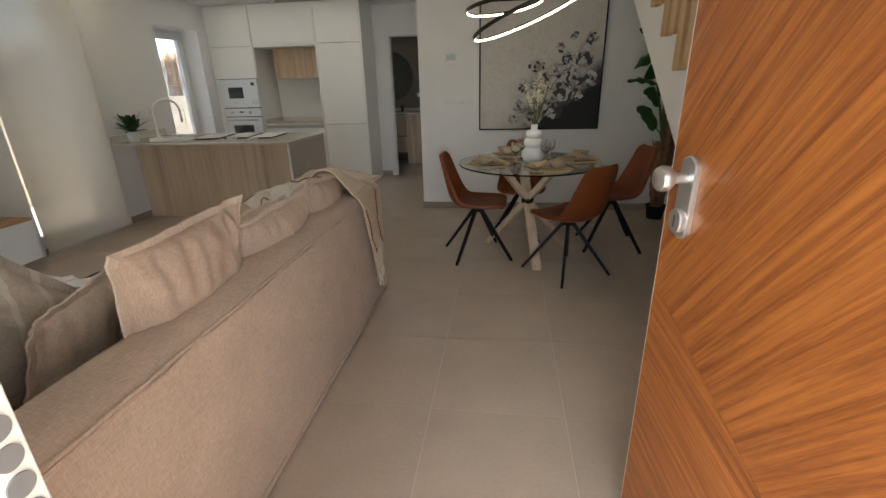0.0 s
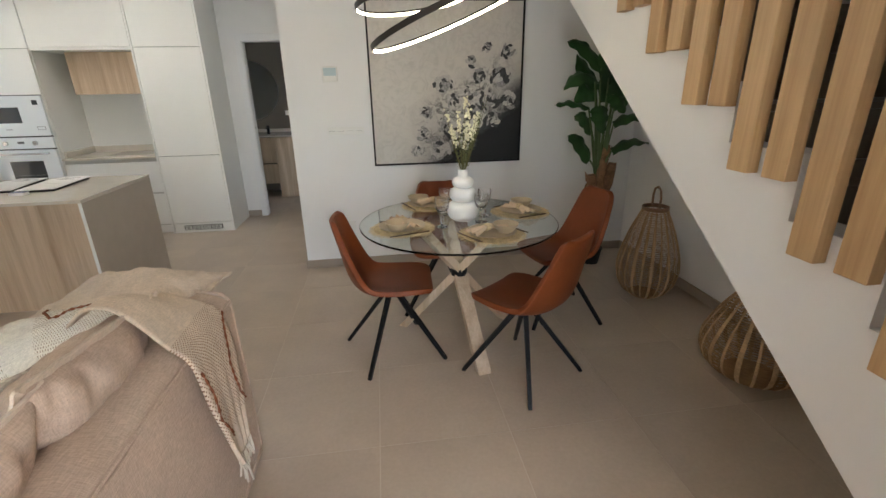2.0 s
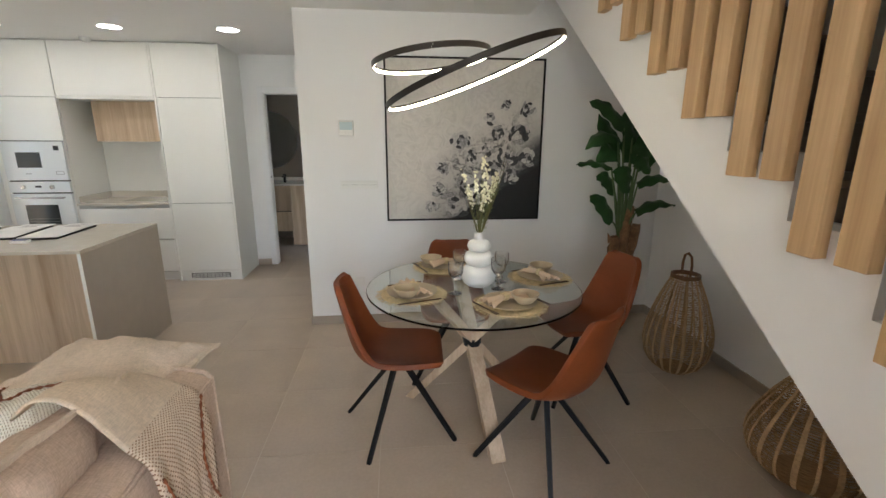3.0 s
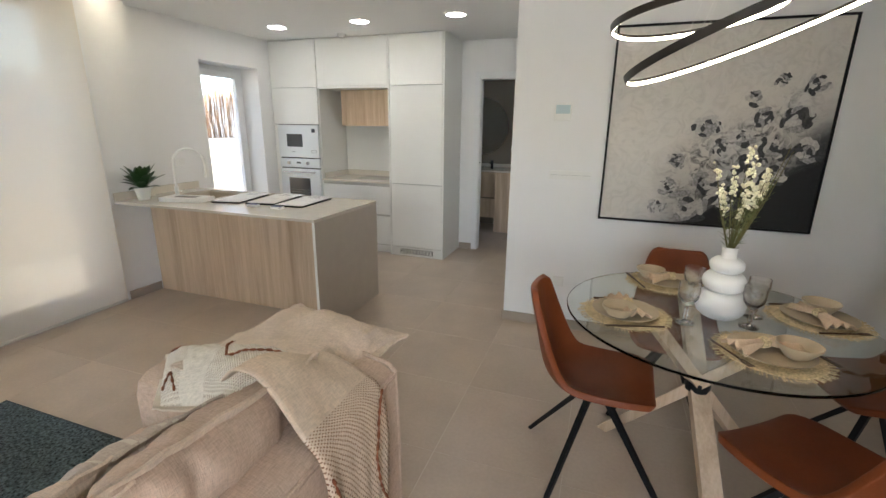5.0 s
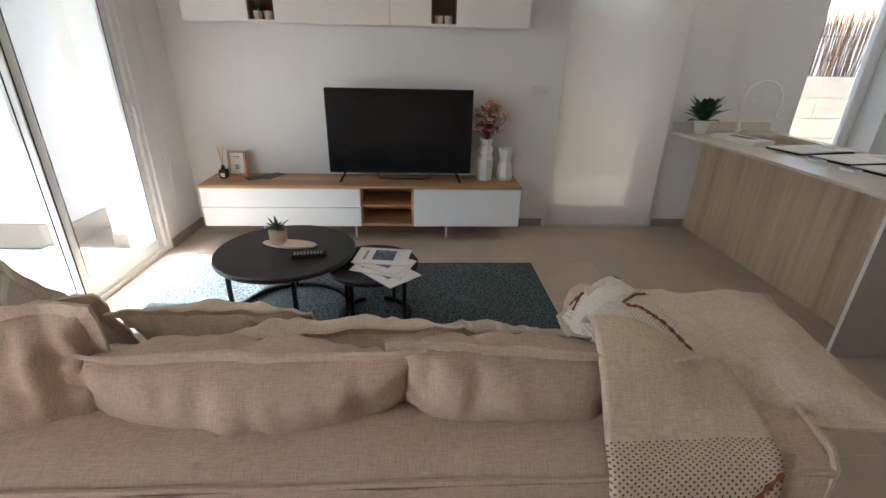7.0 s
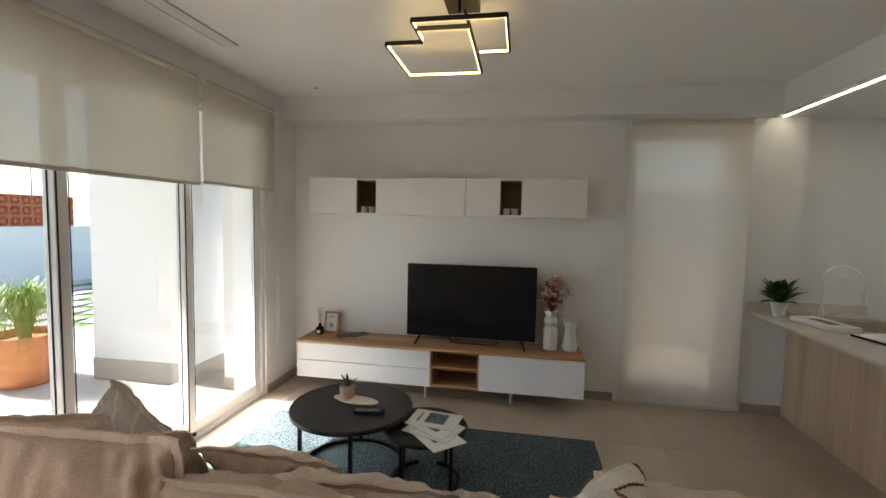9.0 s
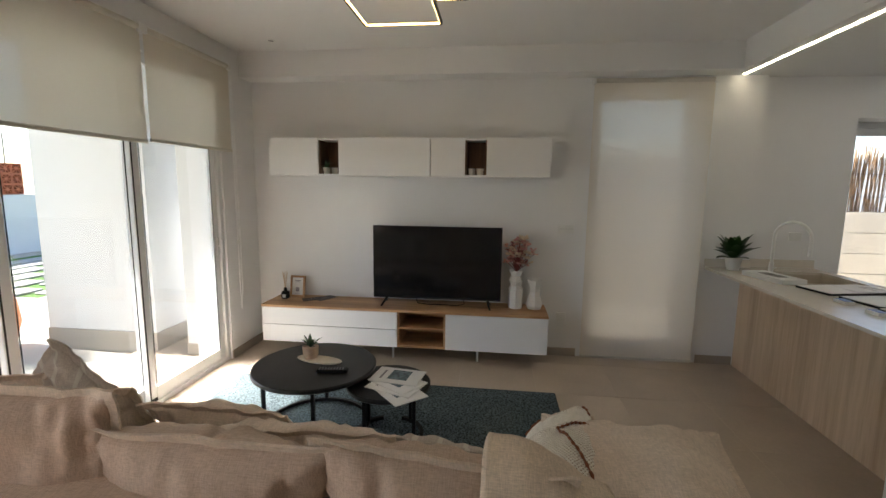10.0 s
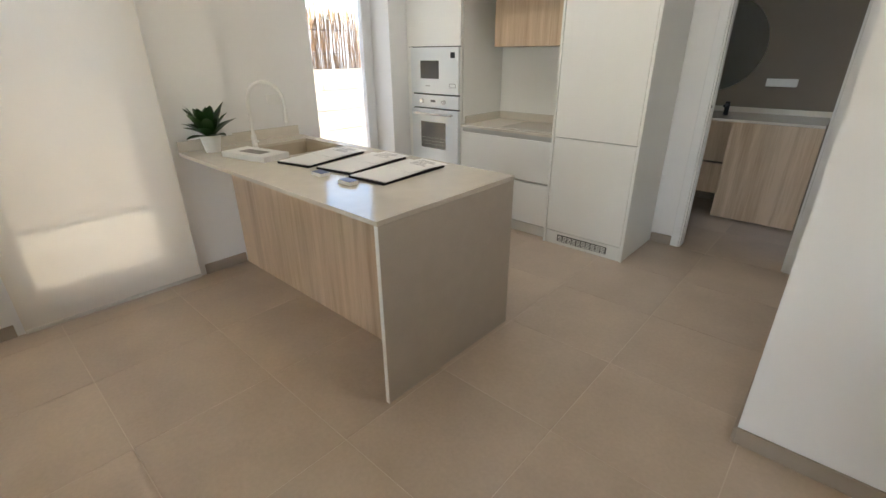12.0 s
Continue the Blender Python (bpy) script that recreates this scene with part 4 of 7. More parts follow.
    lathe("case", [(0, -0.035), (0.03, -0.035), (0.045, -0.02), (0.05, 0)], (-2.97, 6.69, ZL), WHITE_PL, sm, 24)
    sl = thing("led_strip", (-2.96, 4.82, ZL), "glowing warm linear light recessed along the dropped ceiling", "strip light")
    box("diffuser", -3.93, -1.985, 4.812, 4.832, ZL - 0.005, ZL + 0.0005, LED_NEUT, sl)
    gr = thing("air_grille", (-2.2, 4.728, 2.56), "white air-conditioning grille in the dropped ceiling edge", "vent grille")
    multi("frame", [(-2.62, -1.78, 4.716, 4.729, 2.615, 2.63), (-2.62, -1.78, 4.716, 4.729, 2.475, 2.49), (-2.62, -2.605, 4.716, 4.729, 2.49, 2.615), (-1.795, -1.78, 4.716, 4.729, 2.49, 2.615)], WHITE_PL, gr)
    box("back", -2.605, -1.795, 4.7285, 4.7295, 2.49, 2.615, DARK, gr)
    for i in range(20):
        box("slat", -2.60 + 0.04 * i, -2.588 + 0.04 * i, 4.718, 4.728, 2.49, 2.615, WHITE_PL, gr)


def plate(name, a, b, face, z0, z1, axis, n, label, cat):
    """A wall plate with n modules, on a wall whose room side is axis ('y-': toward -y, 'x+': toward +x)."""
    t = thing(name, ((a + b) / 2, face, (z0 + z1) / 2) if axis[0] == "y" else (face, (a + b) / 2, (z0 + z1) / 2), label, cat)
    s = -1 if axis[1] == "-" else 1

    def bx(nm, a, b, d0, d1, z0, z1, m, bev=0.0):
        lo, hi = sorted((face + s * d0, face + s * d1))
        return box(nm, *((a, b, lo, hi) if axis[0] == "y" else (lo, hi, a, b)), z0, z1, m, t, bev)
    bx("frame", a, b, 0.0, 0.009, z0, z1, WHITE_PL, 0.002)
    w = (b - a) / n
    for i in range(n):
        bx("rocker" if cat == "light switch" else "insert", a + w * i + w * 0.17, a + w * (i + 1) - w * 0.17, 0.0095, 0.013, z0 + (z1 - z0) * 0.2, z1 - (z1 - z0) * 0.2, WHITE_PL, 0.001)
        if cat == "light switch":
            bx("gap", a + w * i + w * 0.16, a + w * (i + 1) - w * 0.16, 0.0132, 0.0138, (z0 + z1) / 2 - 0.001, (z0 + z1) / 2 + 0.001, bpy.data.materials["grey print"])
    return t


def leaf_cluster(name, at, n, rmin, lmax, wid, label, seed, material, cat="plant", up=1.15):
    """A clump of bent leaf blades about a point."""
    t = thing(name, at, label, cat)
    rnd = random.Random(seed)
    for i in range(n):
        bm = bmesh.new()
        a = 2.4 * i + rnd.uniform(-0.3, 0.3)
        L = rnd.uniform(rmin, lmax)
        lift = up * (1 - 0.75 * (i / n)) + rnd.uniform(-0.1, 0.1)
        d, s = Vector((math.cos(a), math.sin(a), 0)), Vector((-math.sin(a), math.cos(a), 0))
        prev = None
        for k in range(9):
            u = k / 8
            p = Vector(at) + d * L * math.cos(lift) * u + Vector((0, 0, L * (math.sin(lift) * 1.35 * u - 0.25 * u * u)))
            ww = wid * (math.sin(math.pi * min(1, (u * 0.82 + 0.16))) ** 0.8) * (0.35 if k == 0 else 1)
            if k == 8:
                ww = 0.001
            cur = (bm.verts.new(p - s * ww + Vector((0, 0, ww * 0.3))), bm.verts.new(p), bm.verts.new(p + s * ww + Vector((0, 0, ww * 0.3))))
            if prev:
                bm.faces.new((prev[0], prev[1], cur[1], cur[0]))
                bm.faces.new((prev[1], prev[2], cur[2], cur[1]))
            prev = cur
        part("leaf", bm, material, t, smooth=50)
    return t


# the worktop quartz darkened, for the side turned from the windows
QUARTZ_SHADED = mat("pale quartz in shade", (0.52, 0.46, 0.39), 0.35, vary=0.03, scale=10, fine=0.03, fscale=200)
kitchen()
plate("light_switches", -0.535, -0.245, YN, 1.145, 1.205, "y-", 4, "row of four white light switches", "light switch")
plate("wall_socket", -0.455, -0.375, YN, 0.335, 0.41, "y-", 1, "single white wall socket by the dining corner", "socket")
plate("light_switches", 3.43, 3.565, XW, 1.125, 1.20, "x+", 2, "pair of white light switches beside the blind", "light switch")
plate("wall_socket", 3.445, 3.53, XW, 0.325, 0.405, "x+", 1, "single white wall socket beside the media unit", "socket")
plate("wall_socket", 5.36, 5.46, XK, 1.10, 1.17, "x+", 1, "single white wall socket above the worktop", "socket")
th = thing("thermostat", (-0.47, YN, 1.6), "white wall thermostat with a pale blue display", "thermostat")
box("case", -0.53, -0.415, YN - 0.022, YN, 1.548, 1.663, WHITE_PL, th, 0.005)
box("display", -0.52, -0.425, YN - 0.0235, YN - 0.0222, 1.595, 1.652, mat("pale display", (0.50, 0.62, 0.66), 0.2), th)
for i in range(4):
    box("button", -0.515 + 0.023 * i, -0.50 + 0.023 * i, YN - 0.0245, YN - 0.0222, 1.565, 1.578, WHITE_PL, th, 0.001)


# ---- living room ----
def pillow(name, at, size, thick, rot, material, label, cat="cushion", seed=1, piping=True, n=64, slump=0.02, group=""):
    """A soft pillow: lies in its own x-y plane before it is turned; corners stick out, the seam is a flange of its own."""
    t = thing(name, at, label, cat, group)
    R = Euler([radians(a) for a in rot]).to_matrix()
    w, h = size[0] / 2, size[1] / 2
    off = Vector((seed * 7.3, seed * 3.1, 0))

    def point(u, v, side, inset=1.0):
        pin = 1 - 0.055 * (1 - abs(u) ** 3) * abs(v) ** 4 - 0.055 * (1 - abs(v) ** 3) * abs(u) ** 4
        x, y = u * w * pin * inset, v * h * pin * inset
        prof = max(0.0, (1 - abs(u) ** 2.6) * (1 - abs(v) ** 2.6)) ** 0.55
        q = Vector((u * w, v * h, side)) * 1.0
        wr = 0.018 * noise.noise(q * 6 + off) + 0.017 * noise.noise(Vector((u * w * 24, v * h * 7, side)) + off) * (0.3 + abs(v) ** 2) + 0.014 * noise.noise(Vector((v * h * 24, u * w * 7, side + 5)) + off) * abs(u) ** 2
        wr += 0.012 * (abs(noise.noise(Vector((u * w * 5 + v * h * 3, v * h * 5, side)) + off)) - 0.2)
        for along, away, k in ((u * w, (1 - abs(v)) * h, 11), (v * h, (1 - abs(u)) * w, 17)):
            fold = noise.noise(Vector((along * 17 + away * 3, away * 4, side + k)) + off)
            wr += (0.024 * (0.30 - abs(fold)) - 0.006) * math.exp(-away / 0.10) * (1.2 if side < 0 else 0.8)
        edge = 0.013 * noise.noise(Vector((u * 5, v * 5, 3)) + off) * (abs(u) ** 6 + abs(v) ** 6)
        z = side * (thick / 2 * prof * (1 + 0.2 * noise.noise(q * 3 + off)) + wr * min(1.0, prof * 1.8)) + edge
        return Vector(at) + R @ Vector((x, y - slump * (1 - v) * prof, z))
    bm = bmesh.new()
    grids = []
    for side in (1, -1):
        g = [[None] * (n + 1) for _ in range(n + 1)]
        for i in range(n + 1):
            for j in range(n + 1):
                u, v = math.sin((i / n * 2 - 1) * math.pi / 2), math.sin((j / n * 2 - 1) * math.pi / 2)
                if side == -1 and (i in (0, n) or j in (0, n)):
                    g[i][j] = grids[0][i][j]
                else:
                    g[i][j] = bm.verts.new(point(u, v, side))
        for i in range(n):
            for j in range(n):
                f = (g[i][j], g[i + 1][j], g[i + 1][j + 1], g[i][j + 1])
                bm.faces.new(f if side == 1 else f[::-1])
        grids.append(g)
    part("cover", bm, material, t, smooth=70)
    if piping:
        bm = bmesh.new()
        loop = []
        m = 20
        for (a, b) in (((-1, -1), (1, -1)), ((1, -1), (1, 1)), ((1, 1), (-1, 1)), ((-1, 1), (-1, -1))):
            for k in range(m):
                s = math.sin((k / m * 2 - 1) * math.pi / 2) * 0.5 + 0.5
                loop.append((a[0] + (b[0] - a[0]) * s, a[1] + (b[1] - a[1]) * s))
        rows = []
        for k, (u, v) in enumerate(loop):
            ins, outp = point(u, v, 1), point(u * 1.0, v * 1.0, 1)
            c = Vector(at)
            d = (outp - c)
            wv = R @ Vector((0, 0, 0.005 * noise.noise(Vector((k * 0.35, seed, 0)))))
            nrm = R @ Vector((0, 0, 1))
            rows.append((bm.verts.new(ins - d * 0.03 + nrm * 0.003), bm.verts.new(ins + d.normalized() * 0.028 + wv + nrm * 0.0035), bm.verts.new(ins + d.normalized() * 0.028 + wv - nrm * 0.0035), bm.verts.new(ins - d * 0.03 - nrm * 0.003)))
        for k in range(len(rows)):
            A, B = rows[k], rows[(k + 1) % len(rows)]
            for q in range(4):
                bm.faces.new((A[q], A[(q + 1) % 4], B[(q + 1) % 4], B[q]))
        part("seam_flange", bm, LINEN_L if material is LINEN else material, t, smooth=60)
    return t


def rebase(nt, p, base, mx):
    """Give a copied linen another ground colour, and feed its threads to the mix."""
    for n in nt.nodes:
        if n.bl_idname == "ShaderNodeVectorMath" and n.operation == "SCALE" and not n.inputs[0].is_linked:
            n.inputs[0].default_value = base
    nt.links.new(p.inputs["Base Color"].links[0].from_socket, mx.inputs[6])


def striped(name, base, line):
    """Linen with pale woven stripes across."""
    m = LINEN_L.copy()
    m.name = name
    nt = m.node_tree
    p = nt.nodes["Principled BSDF"]
    tc, sx = nt.nodes.new("ShaderNodeTexCoord"), nt.nodes.new("ShaderNodeSeparateXYZ")
    nt.links.new(tc.outputs["Generated"], sx.inputs[0])
    ml, fr, gt = nt.nodes.new("ShaderNodeMath"), nt.nodes.new("ShaderNodeMath"), nt.nodes.new("ShaderNodeMath")
    ml.operation, fr.operation, gt.operation = "MULTIPLY", "FRACT", "GREATER_THAN"
    ml.inputs[1].default_value, gt.inputs[1].default_value = 6.0, 0.82
    nt.links.new(sx.outputs[1], ml.inputs[0])
    nt.links.new(ml.outputs[0], fr.inputs[0])
    nt.links.new(fr.outputs[0], gt.inputs[0])
    mx = nt.nodes.new("ShaderNodeMix")
    mx.data_type = "RGBA"
    mx.inputs[7].default_value = (*line, 1)
    rebase(nt, p, base, mx)
    nt.links.new(gt.outputs[0], mx.inputs[0])
    nt.links.new(mx.outputs[2], p.inputs["Base Color"])
    return m


def knit(name, base, dot, scale, lo=-10.0, hi=10.0, stretch=(1.0, 1.0)):
    """Cloth with rows of small dots between two heights of its second UV coordinate."""
    m = LINEN_L.copy()
    m.name = name
    nt = m.node_tree
    p = nt.nodes["Principled BSDF"]
    tc, mp, sx = nt.nodes.new("ShaderNodeTexCoord"), nt.nodes.new("ShaderNodeMapping"), nt.nodes.new("ShaderNodeSeparateXYZ")
    mp.inputs["Rotation"].default_value = (0, 0, radians(45))
    mp.inputs["Scale"].default_value = (*stretch, 1)
    nt.links.new(tc.outputs["UV"], mp.inputs[0])
    v = nt.nodes.new("ShaderNodeTexVoronoi")
    v.inputs["Scale"].default_value, v.inputs["Randomness"].default_value = scale, 0.12
    v.voronoi_dimensions = "2D"
    nt.links.new(mp.outputs[0], v.inputs["Vector"])
    lt = nt.nodes.new("ShaderNodeMath")
    lt.operation, lt.inputs[1].default_value = "LESS_THAN", 0.24
    nt.links.new(v.outputs["Distance"], lt.inputs[0])
    nt.links.new(tc.outputs["UV"], sx.inputs[0])
    last = lt.outputs[0]
    for op, val in (("GREATER_THAN", lo), ("LESS_THAN", hi)):
        g, k = nt.nodes.new("ShaderNodeMath"), nt.nodes.new("ShaderNodeMath")
        g.operation, g.inputs[1].default_value, k.operation = op, val, "MULTIPLY"
        nt.links.new(sx.outputs[1], g.inputs[0])
        nt.links.new(g.outputs[0], k.inputs[0])
        nt.links.new(last, k.inputs[1])
        last = k.outputs[0]
    mx = nt.nodes.new("ShaderNodeMix")
    mx.data_type = "RGBA"
    mx.inputs[7].default_value = (*dot, 1)
    rebase(nt, p, base, mx)
    nt.links.new(last, mx.inputs[0])
    nt.links.new(mx.outputs[2], p.inputs["Base Color"])
    return m


def cloth(name, fn, nu, nv, material, parent, thick=0.006):
    """A sheet fn(u, v) with UVs in metres-like units, given a little thickness."""
    bm = bmesh.new()
    uv = bm.loops.layers.uv.new("UVMap")
    g = [[bm.verts.new(fn(i / nu, j / nv)) for j in range(nv + 1)] for i in range(nu + 1)]
    for i in range(nu):
        for j in range(nv):
            f = bm.faces.new((g[i][j], g[i + 1][j], g[i + 1][j + 1], g[i][j + 1]))
            for l, (a, b) in zip(f.loops, ((i, j), (i + 1, j), (i + 1, j + 1), (i, j + 1))):
                l[uv].uv = (a / nu, b / nv)
    ob = part(name, bm, material, parent, smooth=70)
    s = ob.modifiers.new("thickness", "SOLIDIFY")
    s.thickness = thick
    return ob


def sofa():
    t = thing("sofa", (-1.2, 2.0, 0), "beige linen slipcovered three-seat sofa with piped edges", "sofa")
    y0, y1 = 0.82, 3.30

    def slab(name, pts, y0, y1, bevel=0.03):
        """A block with the side profile pts (x, z) from y0 to y1, softly creased."""
        bm = bmesh.new()
        n = 40
        rows = []
        for k in range(n + 1):
            y = y0 + (y1 - y0) * k / n
            rows.append([bm.verts.new((x + 0.005 * noise.noise(Vector((i * 2.1, y * 3, 0))), y, z + 0.006 * noise.noise(Vector((i * 1.7, y * 4, 5))))) for i, (x, z) in enumerate(pts)])
        for A, B in zip(rows, rows[1:]):
            for i in range(len(pts)):
                j = (i + 1) % len(pts)
                bm.faces.new((A[i], A[j], B[j], B[i]))
        bm.faces.new(rows[0])
        bm.faces.new(rows[-1])
        return part(name, bm, LINEN, t, smooth=40)
    # back: outer face, rounded top that slopes to the inside
    slab("back", [(-0.722, 0.015), (-0.722, 0.25), (-0.728, 0.50), (-0.735, 0.70), (-0.742, 0.735), (-0.757, 0.752), (-0.80, 0.768), (-0.86, 0.775), (-0.90, 0.768), (-0.925, 0.745), (-0.935, 0.60), (-0.94, 0.30), (-0.94, 0.015)], y0, y1 - 0.02)
    slab("seat_base", [(-0.94, 0.03), (-0.94, 0.27), (-1.66, 0.27), (-1.68, 0.25), (-1.68, 0.03)], y0 + 0.2, 3.10)
    for a, b in ((y0 + 0.2, 2.05), (2.06, 3.08)):
        slab("seat_cushion", [(-0.93, 0.28), (-0.93, 0.43), (-1.2, 0.455), (-1.62, 0.445), (-1.68, 0.42), (-1.70, 0.36), (-1.68, 0.29)], a, b)

    def arm(ya, yb):
        bm = bmesh.new()
        nx = 22
        rows = []
        for k in range(nx + 1):
            x = -0.94 - 0.74 * k / nx
            w = 0.004 * noise.noise(Vector((x * 5, ya, 1)))
            pr = [(ya, 0.02), (ya, 0.55), (ya + 0.015, 0.60), (ya + 0.05, 0.622), (yb - 0.05, 0.632), (yb - 0.015, 0.615), (yb, 0.585), (yb - 0.01, 0.3), (yb - 0.015, 0.02)]
            rows.append([bm.verts.new((x, y + w, z + w)) for y, z in pr])
        for A, B in zip(rows, rows[1:]):
            for i in range(9):
                bm.faces.new((A[i], A[(i + 1) % 9], B[(i + 1) % 9], B[i]))
        bm.faces.new(rows[0])
        bm.faces.new(rows[-1])
        part("arm", bm, LINEN, t, smooth=40)
    arm(3.09, 3.29)
    arm(y0, y0 + 0.2)
    # piping along the upper edges
    def pipe(pts, r=0.006):
        tube("piping", pts, r, LINEN, t, 6)
    pipe([(-0.737 + 0.004 * noise.noise(Vector((k * .6, 0, 0))), y0 + (y1 - y0 - 0.02) * k / 40, 0.735 + 0.006 * noise.noise(Vector((k * .45, 3, 0)))) for k in range(41)])
    pipe([(-0.725, y1 - 0.015, 0.03), (-0.73, y1 - 0.015, 0.45), (-0.74, y1 - 0.015, 0.74), (-0.76, y1 - 0.013, 0.762), (-0.86, y1 - 0.013, 0.783), (-0.925, y1 - 0.015, 0.75), (-0.935, y1 - 0.01, 0.64)], 0.008)
    pipe([(-0.7245 - 0.0165 * 0.6, y0 + (y1 - y0 - 0.02) * k / 40, 0.725 + 0.008 * noise.noise(Vector((k * .5, 8, 0)))) for k in range(41)], 0.004)
    pipe([(-0.94, 3.285, 0.622), (-1.3, 3.288, 0.618), (-1.68, 3.285, 0.615)])
    # skirt hem
    box("hem", -0.7205, -0.7165, y0, y1 - 0.03, 0.012, 0.035, LINEN, t)
    for x in (-0.78, -1.62):
        for y in (y0 + 0.06, 3.22):
            box("foot", x - 0.025, x + 0.025, y - 0.025, y + 0.025, 0.0, 0.035, BLACKM, t)


def soft():
    G = "sofa cushions"
    pillow("back_cushion", (-0.918, 1.63, 0.745), (0.60, 0.50), 0.18, (82, 0, -87), LINEN, "large beige linen back cushion standing upright on the sofa", seed=1, group=G)
    pillow("back_cushion", (-0.98, 2.185, 0.695), (0.68, 0.46), 0.22, (63, 1, -92), LINEN, "large beige linen back cushion with creased pointed corners", seed=2, group=G)
    pillow("back_cushion", (-0.98, 2.745, 0.702), (0.58, 0.46), 0.22, (62, -6, -88), LINEN, "large beige linen back cushion under the woven throw", seed=3, group=G)
    pillow("seat_cushion", (-1.32, 1.99, 0.63), (0.47, 0.40), 0.17, (56, 0, -90), LINEN_L, "light linen cushion leaning in front of the others", seed=4, group=G)
    pillow("seat_cushion", (-1.18, 2.315, 0.65), (0.58, 0.42), 0.19, (56, 2, -88), LINEN_L, "light linen cushion resting on the back cushions", seed=5, group=G)
    pillow("striped_cushion", (-1.24, 2.74, 0.62), (0.46, 0.36), 0.15, (56, -3, -93), striped("striped linen", (0.50, 0.44, 0.38), (0.62, 0.58, 0.50)), "greyish linen cushion with pale woven stripes", seed=6, group=G)
    pillow("seat_cushion", (-1.16, 1.84, 0.59), (0.48, 0.40), 0.15, (64, 0, -96), LINEN_L, "light linen cushion beside the upright cushion", seed=7, group=G)
    pillow("seat_cushion", (-1.25, 1.50, 0.64), (0.42, 0.40), 0.14, (66, 6, -80), LINEN_L, "light linen cushion leaning at the foot of the upright cushion", seed=12, group=G)
    pillow("striped_cushion", (-1.33, 1.37, 0.70), (0.38, 0.38), 0.13, (74, 42, -110), bpy.data.materials["striped linen"], "small greyish striped cushion standing on its corner", seed=8, group=G)
    pillow("seat_cushion", (-1.30, 1.04, 0.64), (0.50, 0.44), 0.17, (62, 0, -72), LINEN_L, "light grey linen cushion at the sofa end", seed=9, group=G)
    pillow("square_cushion", (-1.105, 3.265, 0.757), (0.53, 0.50), 0.155, (-3, 1, 169), LINEN_L, "large light linen square cushion lying over the arm", seed=10, group=G)
    K = knit("dotted knit", (0.74, 0.70, 0.62), (0.30, 0.22, 0.15), 95, 0.13, 10.0, stretch=(0.33, 0.80))
    kp = thing("knitted_cushion", (-1.30, 3.08, 0.62), "cream knitted cushion with dotted panels and rust embroidery", "cushion")
    c00, c01, c10, c11 = Vector((-1.44, 2.99, 0.62)), Vector((-1.765, 3.285, 0.60)), Vector((-0.98, 2.93, 0.78)), Vector((-0.93, 3.16, 0.805))
    up = Vector((-0.22, 0.10, 1)).normalized()

    def face(u, v, lift=0.0, side=1):
        """A point of the cushion: u from its outer end to the sofa back, v across."""
        a, b = abs(2 * u - 1), abs(2 * v - 1)
        prof = max(0.0, (1 - a ** 2.8) * (1 - b ** 2.8)) ** 0.55
        q = c00.lerp(c10, u).lerp(c01.lerp(c11, u), v)
        q = q + (c00 + c01 + c10 + c11 - q * 4) * 0.012 * (1 - prof)
        wr = 0.010 * noise.noise(Vector((u * 7, v * 4, side * 3))) + 0.006 * noise.noise(Vector((u * 19, v * 9, side)))
        return q + up * (side * (0.092 * prof * (1.0 if side > 0 else 0.6) + wr * prof) + lift)
    bm = bmesh.new()
    uvl = bm.loops.layers.uv.new("UVMap")
    n = 44
    edge = None
    for side in (1, -1):
        g = [[edge[i][j] if side < 0 and (i in (0, n) or j in (0, n)) else bm.verts.new(face(i / n, j / n, 0.0, side)) for j in range(n + 1)] for i in range(n + 1)]
        edge = edge or g
        for i in range(n):
            for j in range(n):
                f = bm.faces.new((g[i][j], g[i + 1][j], g[i + 1][j + 1], g[i][j + 1])[::side])
                for lp, (a, b) in zip(f.loops, ((i, j), (i + 1, j), (i + 1, j + 1), (i, j + 1))[::side]):
                    lp[uvl].uv = (b / n, abs(a / n - 0.40))
    part("cover", bm, K, kp, smooth=70)
    bm = bmesh.new()
    ring = [(k / 20, 0) for k in range(20)] + [(1, k / 20) for k in range(20)] + [(1 - k / 20, 1) for k in range(20)] + [(0, 1 - k / 20) for k in range(20)]
    mid = face(0.5, 0.5)
    rows = []
    for k, (a, b) in enumerate(ring):
        p0 = face(a, b)
        d = (p0 - mid) - up * (p0 - mid).dot(up)
        d.normalize()
        wv = up * 0.005 * noise.noise(Vector((k * 0.5, 1, 4)))
        rows.append([bm.verts.new(p0 - d * 0.012 + up * 0.003), bm.verts.new(p0 + d * 0.024 + wv + up * 0.003), bm.verts.new(p0 + d * 0.024 + wv - up * 0.003), bm.verts.new(p0 - d * 0.012 - up * 0.003)])
    for k in range(len(rows)):
        A, B = rows[k], rows[(k + 1) % len(rows)]
        for q in range(4):
            bm.faces.new((A[q], A[(q + 1) % 4], B[(q + 1) % 4], B[q]))
    part("seam_flange", bm, LINEN_W, kp, smooth=60)

    def stitch(pts, name="embroidery", fn=None, step=14):
        """A bobbled woollen line through points of a cloth."""
        out = []
        for (a, b), (c, d) in zip(pts, pts[1:]):
            out += [(a + (c - a) * k / step, b + (d - b) * k / step) for k in range(step)]
        out.append(pts[-1])
        path_ = [fn(*p) for p in out]
        tube(name, path_, [0.0036 + 0.0020 * math.sin(k * 2.1) for k in range(len(path_))], RUST, kp if fn is kf else tw, 7)

    def kf(u, v):
        return face(u, v, 0.005)
